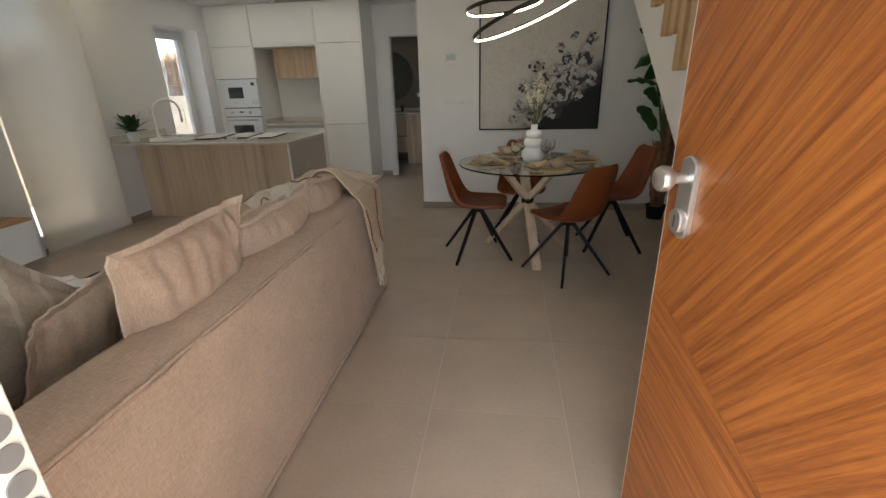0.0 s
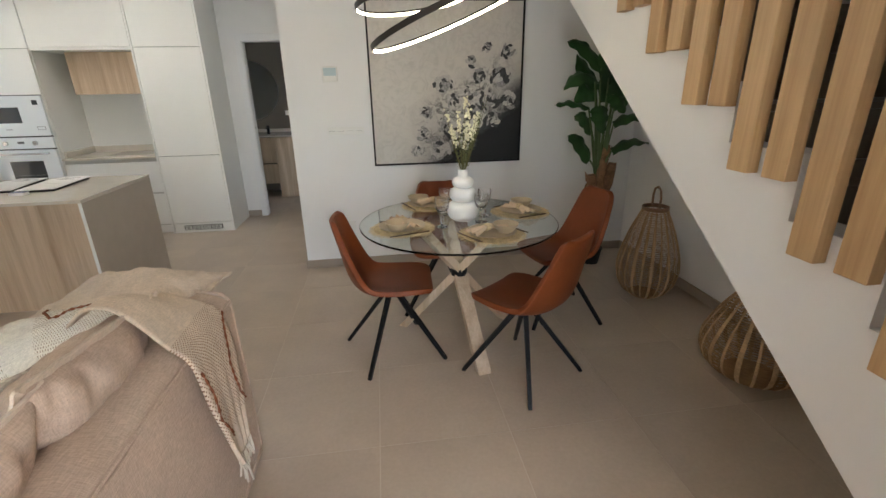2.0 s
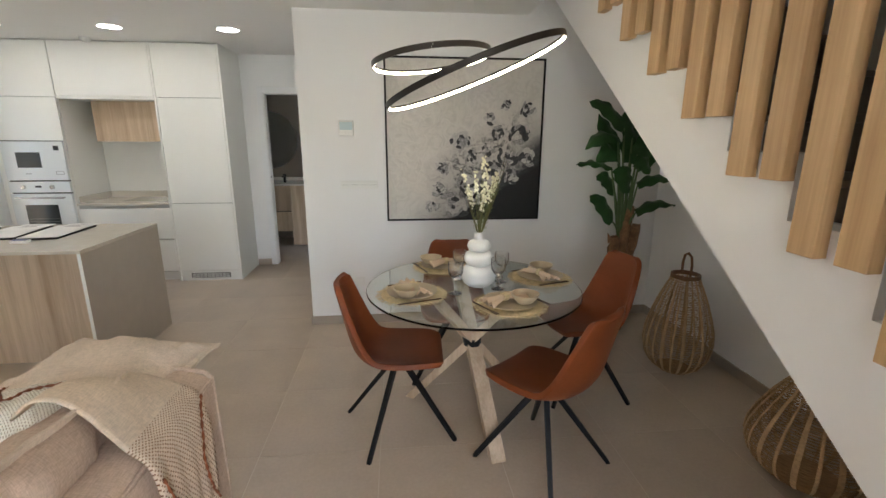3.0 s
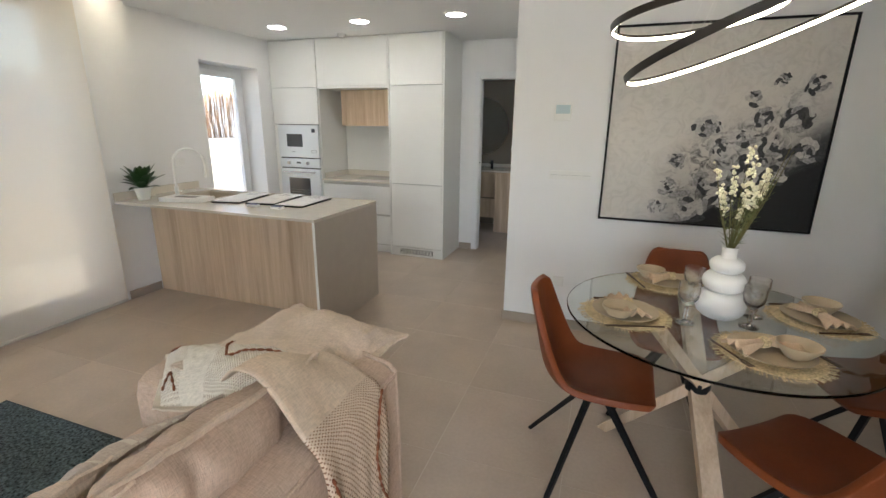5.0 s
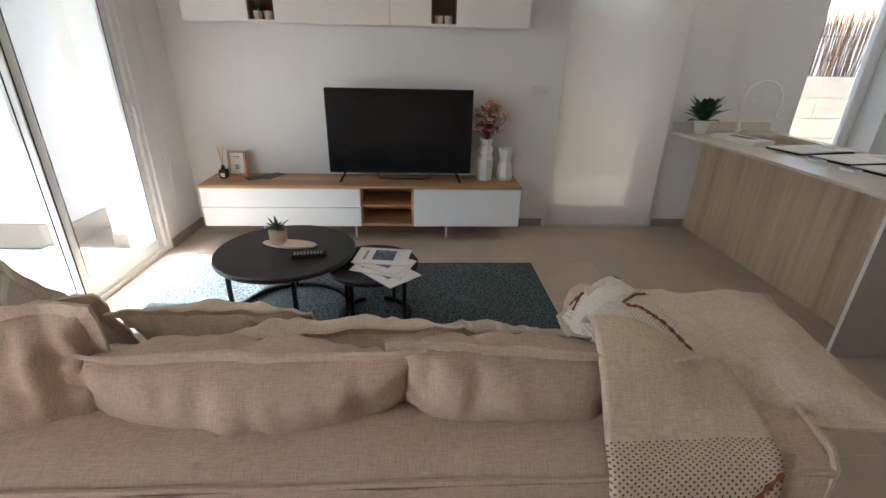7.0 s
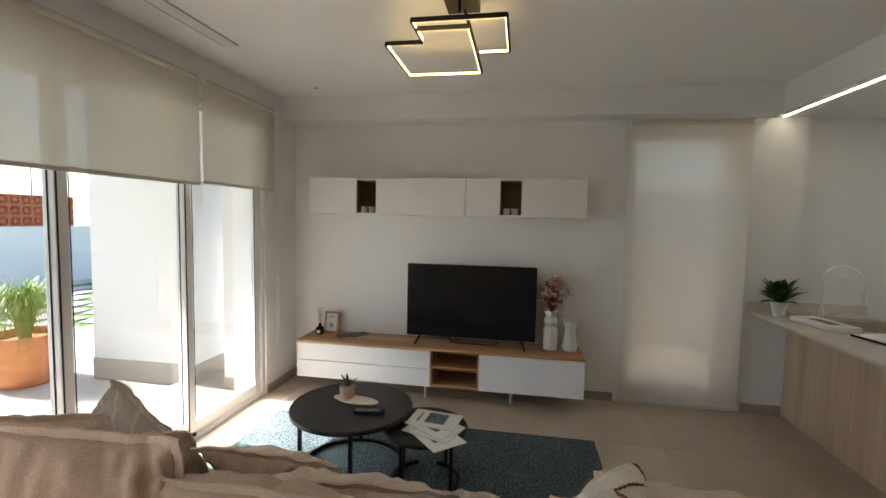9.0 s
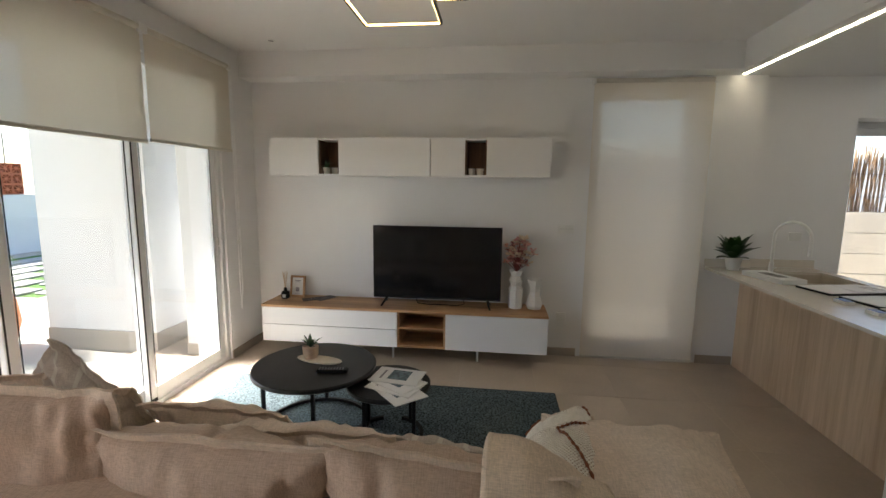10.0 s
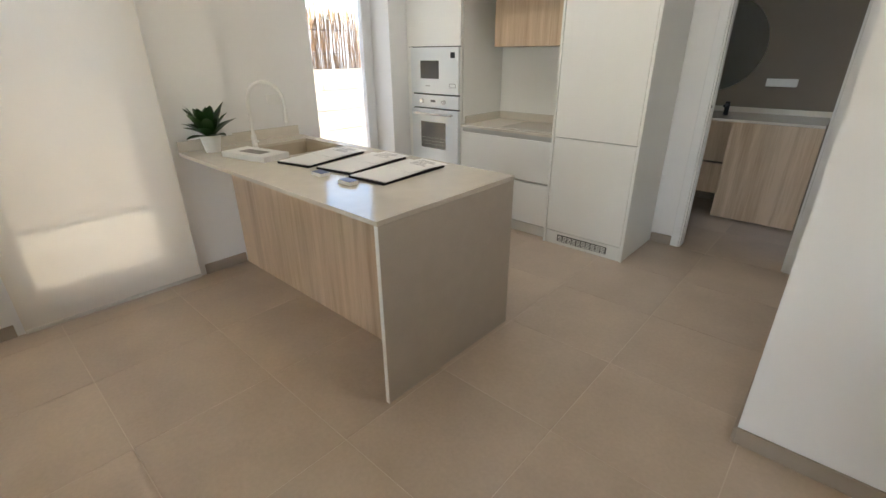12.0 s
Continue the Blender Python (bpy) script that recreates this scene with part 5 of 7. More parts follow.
    stitch([(0.60, 0.97), (0.56, 0.72), (0.62, 0.46), (0.80, 0.62), (0.97, 0.86)], fn=kf)
    stitch([(0.05, 0.97), (0.13, 0.86), (0.24, 0.96)], fn=kf, step=8)
    stitch([(0.06, 0.10), (0.16, 0.26), (0.22, 0.06)], fn=kf, step=8)
    # throw
    tw = thing("throw_blanket", (-0.9, 3.0, 0.9), "cream woven throw with dotted ends and tassels over the sofa corner", "throw blanket")
    left = [(-1.045, 2.895, 0.868), (-0.98, 2.878, 0.925), (-0.90, 2.866, 0.925), (-0.83, 2.862, 0.865), (-0.775, 2.86, 0.795), (-0.728, 2.858, 0.745), (-0.708, 2.858, 0.64), (-0.700, 2.875, 0.50), (-0.697, 2.905, 0.37), (-0.696, 2.945, 0.25)]
    right = [(-0.93, 3.15, 0.845), (-0.90, 3.16, 0.838), (-0.865, 3.17, 0.826), (-0.825, 3.175, 0.805), (-0.785, 3.178, 0.785), (-0.735, 3.178, 0.745), (-0.710, 3.17, 0.63), (-0.700, 3.14, 0.50), (-0.697, 3.11, 0.38), (-0.696, 3.085, 0.26)]

    def curve(pts, v):
        k = min(v * (len(pts) - 1), len(pts) - 1.0001)
        i = int(k)
        f = k - i
        P = [Vector(pts[max(0, min(len(pts) - 1, i + o))]) for o in (-1, 0, 1, 2)]
        return 0.5 * (2 * P[1] + (P[2] - P[0]) * f + (2 * P[0] - 5 * P[1] + 4 * P[2] - P[3]) * f * f + (3 * P[1] - P[0] - 3 * P[2] + P[3]) * f ** 3)

    def tf(u, v):
        q = curve(left, v).lerp(curve(right, v), u)
        q.z += 0.030 * math.sin(math.pi * min(1.0, u * 1.25)) * max(0.0, 1 - v / 0.42) ** 0.6
        fold = 0.014 * math.sin(u * 13 + 1.5 * v) * max(0.0, v - 0.52) * 2 + 0.028 * math.exp(-((u - 0.08) / 0.07) ** 2) * max(0.0, v - 0.55) * 2
        return q + Vector((abs(fold) + 0.004 * noise.noise(Vector((u * 4, v * 9, 0))), 0, 0.005 * noise.noise(Vector((u * 5, v * 6, 2)))))
    T = knit("throw weave", (0.68, 0.565, 0.445), (0.20, 0.10, 0.06), 95, 0.46, 0.88, stretch=(0.33, 0.95))
    cloth("weave", tf, 22, 60, T, tw, 0.007)
    def tfl(u, v):
        return tf(u, v) + Vector((0.007, 0, 0.003))
    stitch([(0.98, 0.56), (0.80, 0.62), (0.70, 0.70), (0.76, 0.78), (0.97, 0.86)], "rust_stitching", tfl, 9)
    stitch([(0.03, 0.62), (0.08, 0.70), (0.02, 0.78), (0.10, 0.86)], "rust_stitching", tfl, 8)
    stitch([(0.0, 0.0), (0.10, 0.0)], "rust_stitching", tfl, 8)
    rnd = random.Random(5)
    for i in range(24):
        p = tf(i / 23, 1.0)
        e = p + Vector((rnd.uniform(-0.004, 0.012), rnd.uniform(-0.012, 0.012), -rnd.uniform(0.06, 0.09)))
        tube("tassel", [p, (p + e) / 2 + Vector((0.004, rnd.uniform(-0.006, 0.006), 0)), e], 0.0035, LINEN_W, tw, 5)


RUST = mat("rust wool", (0.22, 0.075, 0.03), 0.9, vary=0.3, scale=60, bump=0.8, bscale=300)
LINEN_W = mat("cream wool", (0.72, 0.65, 0.55), 0.9, vary=0.05, scale=6, fine=0.08, fscale=300, bump=0.6, bscale=300, spec=0.15)


def low_table(name, c, r, z, label, legs, material_top):
    t = thing(name, (c[0], c[1], 0), label, "coffee table")
    lathe("tabletop", [(0, z - 0.028), (r - 0.006, z - 0.028), (r, z - 0.022), (r, z - 0.006), (r - 0.006, z), (0, z)], (c[0], c[1], 0), material_top, t, 72)
    ring = [(c[0] + (r - 0.05) * math.cos(a), c[1] + (r - 0.05) * math.sin(a), 0.026) for a in [2 * math.pi * k / 60 for k in range(60)] if not (legs[1] < math.degrees(a) < legs[2])]
    i0 = next((k for k in range(1, len(ring)) if (Vector(ring[k]) - Vector(ring[k - 1])).length > 0.1), 0)
    tube("ring_base", ring[i0:] + ring[:i0], 0.010, BLACKM, t, 8, square=True)
    tube("top_ring", [(c[0] + (r - 0.06) * math.cos(2 * math.pi * k / 48), c[1] + (r - 0.06) * math.sin(2 * math.pi * k / 48), z - 0.039) for k in range(48)], 0.010, BLACKM, t, 8, closed=True, square=True)
    for a in legs[0]:
        a = radians(a)
        x, y = c[0] + (r - 0.05) * math.cos(a), c[1] + (r - 0.05) * math.sin(a)
        tube("leg", [(x, y, 0.026), (x, y, z - 0.03)], 0.010, BLACKM, t, 8, square=True)


def media():
    t = thing("tv_cabinet", (-3.77, 2.1, 0.13), "wall-hung white media unit with a knotty oak top", "media cabinet")
    box("top_board", -3.968, -3.575, 0.835, 3.335, 0.450, 0.470, OAK_TOP, t, 0.002)
    box("drawer_box", -3.968, -3.606, 0.842, 2.058, 0.137, 0.449, LACQ_TV, t)
    box("drawer_front", -3.603, -3.583, 0.84, 2.06, 0.295, 0.446, LACQ_TV, t, 0.002)
    box("drawer_front", -3.603, -3.583, 0.84, 2.06, 0.137, 0.291, LACQ_TV, t, 0.002)
    box("cupboard_box", -3.968, -3.606, 2.482, 3.33, 0.137, 0.449, LACQ_TV, t)
    box("cupboard_door", -3.603, -3.583, 2.48, 3.332, 0.137, 0.446, LACQ_TV, t, 0.002)
    multi("open_niche", [(-3.968, -3.95, 2.06, 2.48, 0.137, 0.449), (-3.95, -3.60, 2.06, 2.078, 0.157, 0.449), (-3.95, -3.60, 2.462, 2.48, 0.157, 0.449), (-3.95, -3.59, 2.06, 2.48, 0.137, 0.157)], OAK_TOP, t, 0.001)
    box("shelf", -3.95, -3.60, 2.078, 2.462, 0.295, 0.313, OAK_TOP, t, 0.001)
    for y in (1.25, 2.0, 2.75):
        tube("support_leg", [(-3.70, y, 0.0), (-3.70, y, 0.137)], 0.010, mat("clear acrylic", (0.75, 0.75, 0.75), 0.1) if "clear acrylic" not in bpy.data.materials else bpy.data.materials["clear acrylic"], t, 10)
    v = thing("television", (-3.78, 2.37, 0.47), "large switched-off flat television on two splayed feet", "television")
    box("bezel", -3.800, -3.766, 1.807, 2.940, 0.530, 1.175, BLACKM, v, 0.004)
    box("display", -3.7655, -3.7640, 1.815, 2.932, 0.545, 1.167, mat("black screen glass", (0.008, 0.008, 0.009), 0.12, vary=0.05), v)
    box("back_shell", -3.84, -3.80, 1.95, 2.80, 0.56, 0.90, BLACKM, v, 0.012)
    for y, s in ((1.93, -1), (2.82, 1)):
        tube("foot", [(-3.68, y + s * 0.03, 0.476), (-3.78, y, 0.535), (-3.88, y + s * 0.03, 0.476)], 0.009, BLACKM, v, 8)
    tube("cable", [(-3.85, 2.15, 0.60), (-3.82, 2.2, 0.478), (-3.79, 2.3, 0.476), (-3.80, 2.45, 0.476), (-3.78, 2.55, 0.476), (-3.83, 2.62, 0.478), (-3.86, 2.6, 0.58)], 0.004, BLACKM, v, 6)
    # wall cabinet
    w = thing("wall_cabinet_unit", (-3.85, 2.1, 1.6), "long white wall cabinet with two open dark oak niches", "wall cabinet")
    DO = wood("dark oak niche", (0.06, 0.032, 0.016), (0.20, 0.11, 0.055), 0.5, (1, 1, 0.06), 9)
    x0, x1, z0, z1 = -3.968, -3.735, 1.602, 1.922
    segs = [("box_door", 0.885, 1.335), ("niche", 1.335, 1.515), ("box_door", 1.515, 2.315), ("box_door", 2.32, 2.61), ("niche", 2.61, 2.79), ("box_door", 2.79, 3.315)]
    for nm, a, b in segs:
        if nm == "box_door":
            box("box", x0, x1 - 0.021, a, b, z0, z1, LACQ_TV, w)
            box("door", x1 - 0.019, x1, a + 0.001, b - 0.001, z0, z1, LACQ_TV, w, 0.0015)
        else:
            box("niche_bottom", x0, x1 - 0.01, a, b, z0, z0 + 0.016, LACQ_TV, w)
            box("niche_top", x0, x1 - 0.01, a, b, z1 - 0.016, z1, LACQ_TV, w)
            box("niche_back", x0, x0 + 0.012, a + 0.001, b - 0.001, z0 + 0.017, z1 - 0.017, DO, w)
            box("niche_side", x0 + 0.012, x1 - 0.012, a + 0.0005, a + 0.010, z0 + 0.017, z1 - 0.017, DO, w)
            box("niche_side", x0 + 0.012, x1 - 0.012, b - 0.010, b - 0.0005, z0 + 0.017, z1 - 0.017, DO, w)
    POT = mat("pale cement pot", (0.60, 0.56, 0.50), 0.8, vary=0.08, scale=20)
    for i, (y, plant) in enumerate(((1.385, 1), (1.46, 0), (2.665, 0), (2.735, 0))):
        p = thing("mini_pot", (-3.80, y, z0 + 0.016), "tiny pale cement pot in a wall-cabinet niche", "pot", "tiny pots in the niches")
        lathe("pot", [(0, 0), (0.026, 0), (0.031, 0.055), (0.027, 0.055), (0.025, 0.045), (0, 0.043)], (-3.80, y, z0 + 0.016), POT, p, 20)
        if plant:
            leaf_cluster("mini_plant", (-3.80, y, z0 + 0.06), 12, 0.05, 0.09, 0.006, "tiny green succulent in a cement pot", 5, SUCC)
    # objects on the unit
    HEX = mat("white ceramic", (0.80, 0.80, 0.79), 0.35, vary=0.015)
    a = thing("faceted_vase", (-3.83, 3.07, 0.47), "tall white faceted ceramic vase with a bulbous collar", "vase")
    lathe("body", [(0, 0), (0.062, 0), (0.065, 0.17), (0.045, 0.20), (0.052, 0.215), (0.062, 0.24), (0.052, 0.268), (0.040, 0.285), (0.062, 0.335), (0.055, 0.335), (0.035, 0.285), (0, 0.28)], (-3.83, 3.07, 0.47), HEX, a, 7, smooth=0.0)
    a = thing("faceted_vase", (-3.83, 3.235, 0.47), "short white faceted ceramic vase with a flared rim", "vase")
    lathe("body", [(0, 0), (0.062, 0), (0.072, 0.03), (0.042, 0.15), (0.046, 0.165), (0.044, 0.18), (0.066, 0.255), (0.058, 0.255), (0.034, 0.18), (0, 0.17)], (-3.83, 3.235, 0.47), HEX, a, 7, smooth=0.0)
    fl = thing("dried_bouquet", (-3.83, 3.07, 0.80), "bouquet of pink and cream dried flowers with plum leaves", "flowers")
    rnd = random.Random(12)
    cols = [mat("dusty pink petal", (0.72, 0.40, 0.33), 0.7, vary=0.3, scale=30), mat("cream petal", (0.82, 0.68, 0.52), 0.7, vary=0.1, scale=30), mat("plum leaf", (0.26, 0.07, 0.07), 0.6, vary=0.3, scale=30), mat("rose pink petal", (0.70, 0.36, 0.34), 0.7, vary=0.2, scale=30)]
    bms = [bmesh.new() for _ in cols]
    st = bmesh.new()
    for i in range(64):
        a, r = rnd.uniform(0, 6.28), rnd.uniform(0.0, 0.115)
        c = Vector((-3.83 + r * math.cos(a), 3.09 + r * math.sin(a) * 1.15, 0.86 + rnd.uniform(0, 0.24) * (1.0 - r * 2.5)))
        tube_bm(st, [(-3.83, 3.07, 0.79), ((-3.83 + c.x) / 2, (3.07 + c.y) / 2, c.z * 0.55 + 0.80 * 0.45), c], 0.0018, 4)
        k = rnd.choice([0, 0, 3, 2, 1, 1])
        for q in range(7):
            b = rnd.uniform(0, 6.28)
            d = Vector((math.cos(b), math.sin(b), rnd.uniform(-0.3, 0.9))).normalized() * rnd.uniform(0.024, 0.044)
            s = d.cross(Vector((0.3, 0.2, 1))).normalized() * 0.017
            vs = [bms[k].verts.new(c), bms[k].verts.new(c + d * 0.6 + s), bms[k].verts.new(c + d), bms[k].verts.new(c + d * 0.6 - s)]
            bms[k].faces.new(vs)
    for q in range(16):
        c = Vector((-3.81, 3.12, 1.075))
        b = q * 0.4 * 2.4
        d = Vector((math.cos(b), math.sin(b), 0.3 + (q % 3) * 0.4)).normalized() * 0.06
        s = d.cross(Vector((0.1, 0.2, 1))).normalized() * 0.022
        vs = [bms[1].verts.new(c), bms[1].verts.new(c + d * 0.6 + s), bms[1].verts.new(c + d), bms[1].verts.new(c + d * 0.6 - s)]
        bms[1].faces.new(vs)
    for nm, b_, c_ in zip(("pink_petals", "cream_orchid", "plum_leaves", "rose_petals"), bms, cols):
        tagged(part(nm, b_, c_, fl), kind="stuff")
    part("stems", st, cols[2], fl)
    pf = thing("photo_frame", (-3.90, 1.03, 0.47), "small oak photo frame with a white printed card", "picture frame")
    M = Matrix.Translation((-3.88, 1.035, 0.47)) @ Matrix.Rotation(radians(-10), 4, "Y") @ Matrix.Rotation(radians(-6), 4, "Z")
    bm = bmesh.new()
    for b in ((-0.075, 0.075, 0, 0.018), (-0.075, 0.075, 0.182, 0.20), (-0.075, -0.057, 0.018, 0.182), (0.057, 0.075, 0.018, 0.182)):
        bm_box(bm, -0.008, 0.008, b[0], b[1], b[2], b[3], m=M)
    part("frame", bm, OAK_TOP, pf)
    box("card", -0.004, 0.003, -0.057, 0.057, 0.018, 0.182, WHITE_PL, pf, m=M)
    bm = bmesh.new()
    for b in ((-0.03, 0.03, 0.15, 0.158), (-0.022, 0.022, 0.138, 0.142), (-0.018, 0.018, 0.05, 0.09), (-0.025, 0.025, 0.032, 0.035)):
        bm_box(bm, 0.0031, 0.0038, *b, m=M)
    part("print", bm, bpy.data.materials["grey ink"], pf)
    rd = thing("reed_diffuser", (-3.80, 0.955, 0.47), "black square reed diffuser bottle with pale sticks", "reed diffuser")
    box("bottle", -3.832, -3.772, 0.927, 0.985, 0.47, 0.54, BLACKM, rd, 0.006)
    box("label_plate", -3.7718, -3.7710, 0.94, 0.972, 0.485, 0.515, WHITE_PL, rd)
    lathe("cap", [(0.014, 0), (0.014, 0.03), (0.010, 0.034), (0, 0.034)], (-3.802, 0.956, 0.54), BLACKM, rd, 16)
    for i in range(6):
        tube("stick", [(-3.802, 0.956, 0.56), (-3.802 + 0.03 * math.cos(i), 0.956 + 0.035 * math.sin(i * 1.3), 0.71 + 0.01 * (i % 3))], 0.0016, SLAT, rd, 5)
    lf = thing("leaflets", (-3.84, 1.27, 0.47), "two overlapping dark brown leaflets", "leaflet")
    for i, (x, y, a) in enumerate(((-3.82, 1.22, 35), (-3.86, 1.32, 62))):
        M = Matrix.Translation((x, y, 0.471 + 0.0025 * i)) @ Matrix.Rotation(radians(a), 4, "Z")
        box("leaflet", -0.055, 0.055, -0.10, 0.10, 0, 0.002, mat("dark brown print", (0.045, 0.03, 0.028), 0.4, vary=0.4, scale=20) if i == 0 else bpy.data.materials["dark brown print"], lf, m=M)
        bm = bmesh.new()
        for k in range(3):
            bm_box(bm, -0.03, 0.02, -0.05 + 0.03 * k, -0.046 + 0.03 * k, 0.0021, 0.0024, m=M)
        part("print_lines", bm, bpy.data.materials["grey print"], lf)
    # rug
    RU = mat("blue-grey woven wool", (0.082, 0.106, 0.116), 0.95, vary=0.10, scale=5, fine=0.8, fscale=80, bump=1.0, bscale=70, spec=0.1)
    r = thing("rug", (-2.25, 2.12, 0), "blue-grey flat-woven wool rug", "rug")
    bm = bmesh.new()
    rnd = random.Random(2)
    nx, ny = 60, 82
    g = [[bm.verts.new((-3.152 + 1.80 * i / nx, 0.903 + 2.444 * j / ny, 0.009 + 0.002 * rnd.random())) for j in range(ny + 1)] for i in range(nx + 1)]
    for i in range(nx):
        for j in range(ny):
            bm.faces.new((g[i][j], g[i + 1][j], g[i + 1][j + 1], g[i][j + 1]))
    part("woven_field", bm, RU, r, smooth=80)
    multi("binding", [(-3.157, -3.148, 0.898, 3.352, 0.0, 0.012), (-1.356, -1.347, 0.898, 3.352, 0.0, 0.012), (-3.148, -1.356, 0.898, 0.907, 0.0, 0.012), (-3.148, -1.356, 3.343, 3.352, 0.0, 0.012)],
          mat("rug binding", (0.05, 0.065, 0.075), 0.9), r)
    TOP = mat("black stained tabletop", (0.016, 0.016, 0.017), 0.42, vary=0.35, scale=5, fine=0.2, fscale=90, bump=0.06)
    low_table("coffee_table", (-2.485, 1.79), 0.375, 0.42, "large round black coffee table on a thin metal ring base", ((20, 100, 190, 280), 300, 340), TOP)
    low_table("side_table", (-2.43, 2.27), 0.25, 0.362, "smaller round black nesting table with a ring base", ((60, 150, 240, 330), 170, 200), TOP)
    s = thing("oval_tray", (-2.50, 1.80, 0.42), "oval cream stone tray on the coffee table", "tray")
    bm = bmesh.new()
    rings = [[bm.verts.new((-2.53 + 0.055 * k * math.cos(a) * 1.0 + 0.02 * math.sin(a), 1.80 + 0.155 * k * math.sin(a), z)) for a in [2 * math.pi * i / 40 for i in range(40)]] for z, k in ((0.4205, 0.90), (0.430, 1.0), (0.434, 0.98), (0.430, 0.88))]
    for A, B in zip(rings, rings[1:]):
        for i in range(40):
            bm.faces.new((A[i], A[(i + 1) % 40], B[(i + 1) % 40], B[i]))
    bm.faces.new(rings[0])
    bm.faces.new(rings[-1])
    part("dish", bm, mat("cream stone", (0.66, 0.59, 0.49), 0.6, vary=0.06, scale=20), s, smooth=40)
    p = thing("succulent_pot", (-2.55, 1.735, 0.431), "two-tone cement pot on the oval tray", "plant pot")
    lathe("pot", [(0, 0), (0.036, 0), (0.047, 0.02), (0.050, 0.075), (0.044, 0.08), (0.040, 0.07), (0, 0.066)], (-2.55, 1.735, 0.431), mat("peach cement", (0.56, 0.42, 0.31), 0.8, vary=0.12, scale=25), p, 28)
    leaf_cluster("succulent", (-2.55, 1.735, 0.50), 26, 0.05, 0.095, 0.008, "small spiky green succulent in a cement pot", 6, SUCC)
    rc = thing("remote_control", (-2.38, 1.94, 0.42), "black television remote control", "remote control")
    M = Matrix.Translation((-2.38, 1.94, 0.42)) @ Matrix.Rotation(radians(8), 4, "Z")
    box("case", -0.022, 0.022, -0.09, 0.09, 0.001, 0.02, BLACKM, rc, 0.004, m=M)
    bt = bmesh.new()
    for i in range(3):
        for j in range(9):
            bm_box(bt, -0.016 + 0.012 * i, -0.008 + 0.012 * i, -0.078 + 0.017 * j, -0.068 + 0.017 * j, 0.020, 0.0225, m=M)
    part("buttons", bt, mat("grey rubber", (0.22, 0.22, 0.23), 0.6), rc)
    PH = mat("landscape photo print", (0.12, 0.17, 0.20), 0.4, vary=0.7, scale=40)
    for i, (x, y, a) in enumerate(((-2.30, 2.36, -48), (-2.36, 2.33, -20), (-2.40, 2.33, -34), (-2.46, 2.32, -8))):
        m_ = thing("magazine", (x, y, 0.365 + 0.006 * i), "white property magazine with a photo on its cover", "magazine", "magazines on the side table")
        M = Matrix.Translation((x, y, 0.3635 + 0.006 * i)) @ Matrix.Rotation(radians(a + 90), 4, "Z")
        box("cover", -0.148, 0.148, -0.105, 0.105, 0, 0.005, bpy.data.materials["white brochure paper"], m_, 0.0008, m=M)
        box("photo", -0.05, 0.07, -0.055, 0.075, 0.0051, 0.0056, PH, m_, m=M)
        bm = bmesh.new()
        bm_box(bm, -0.10, -0.085, -0.06, 0.06, 0.0051, 0.0056, m=M)
        part("title_bar", bm, bpy.data.materials["grey ink"], m_)


SUCC = mat("succulent green", (0.045, 0.10, 0.04), 0.5, vary=0.25, scale=20)


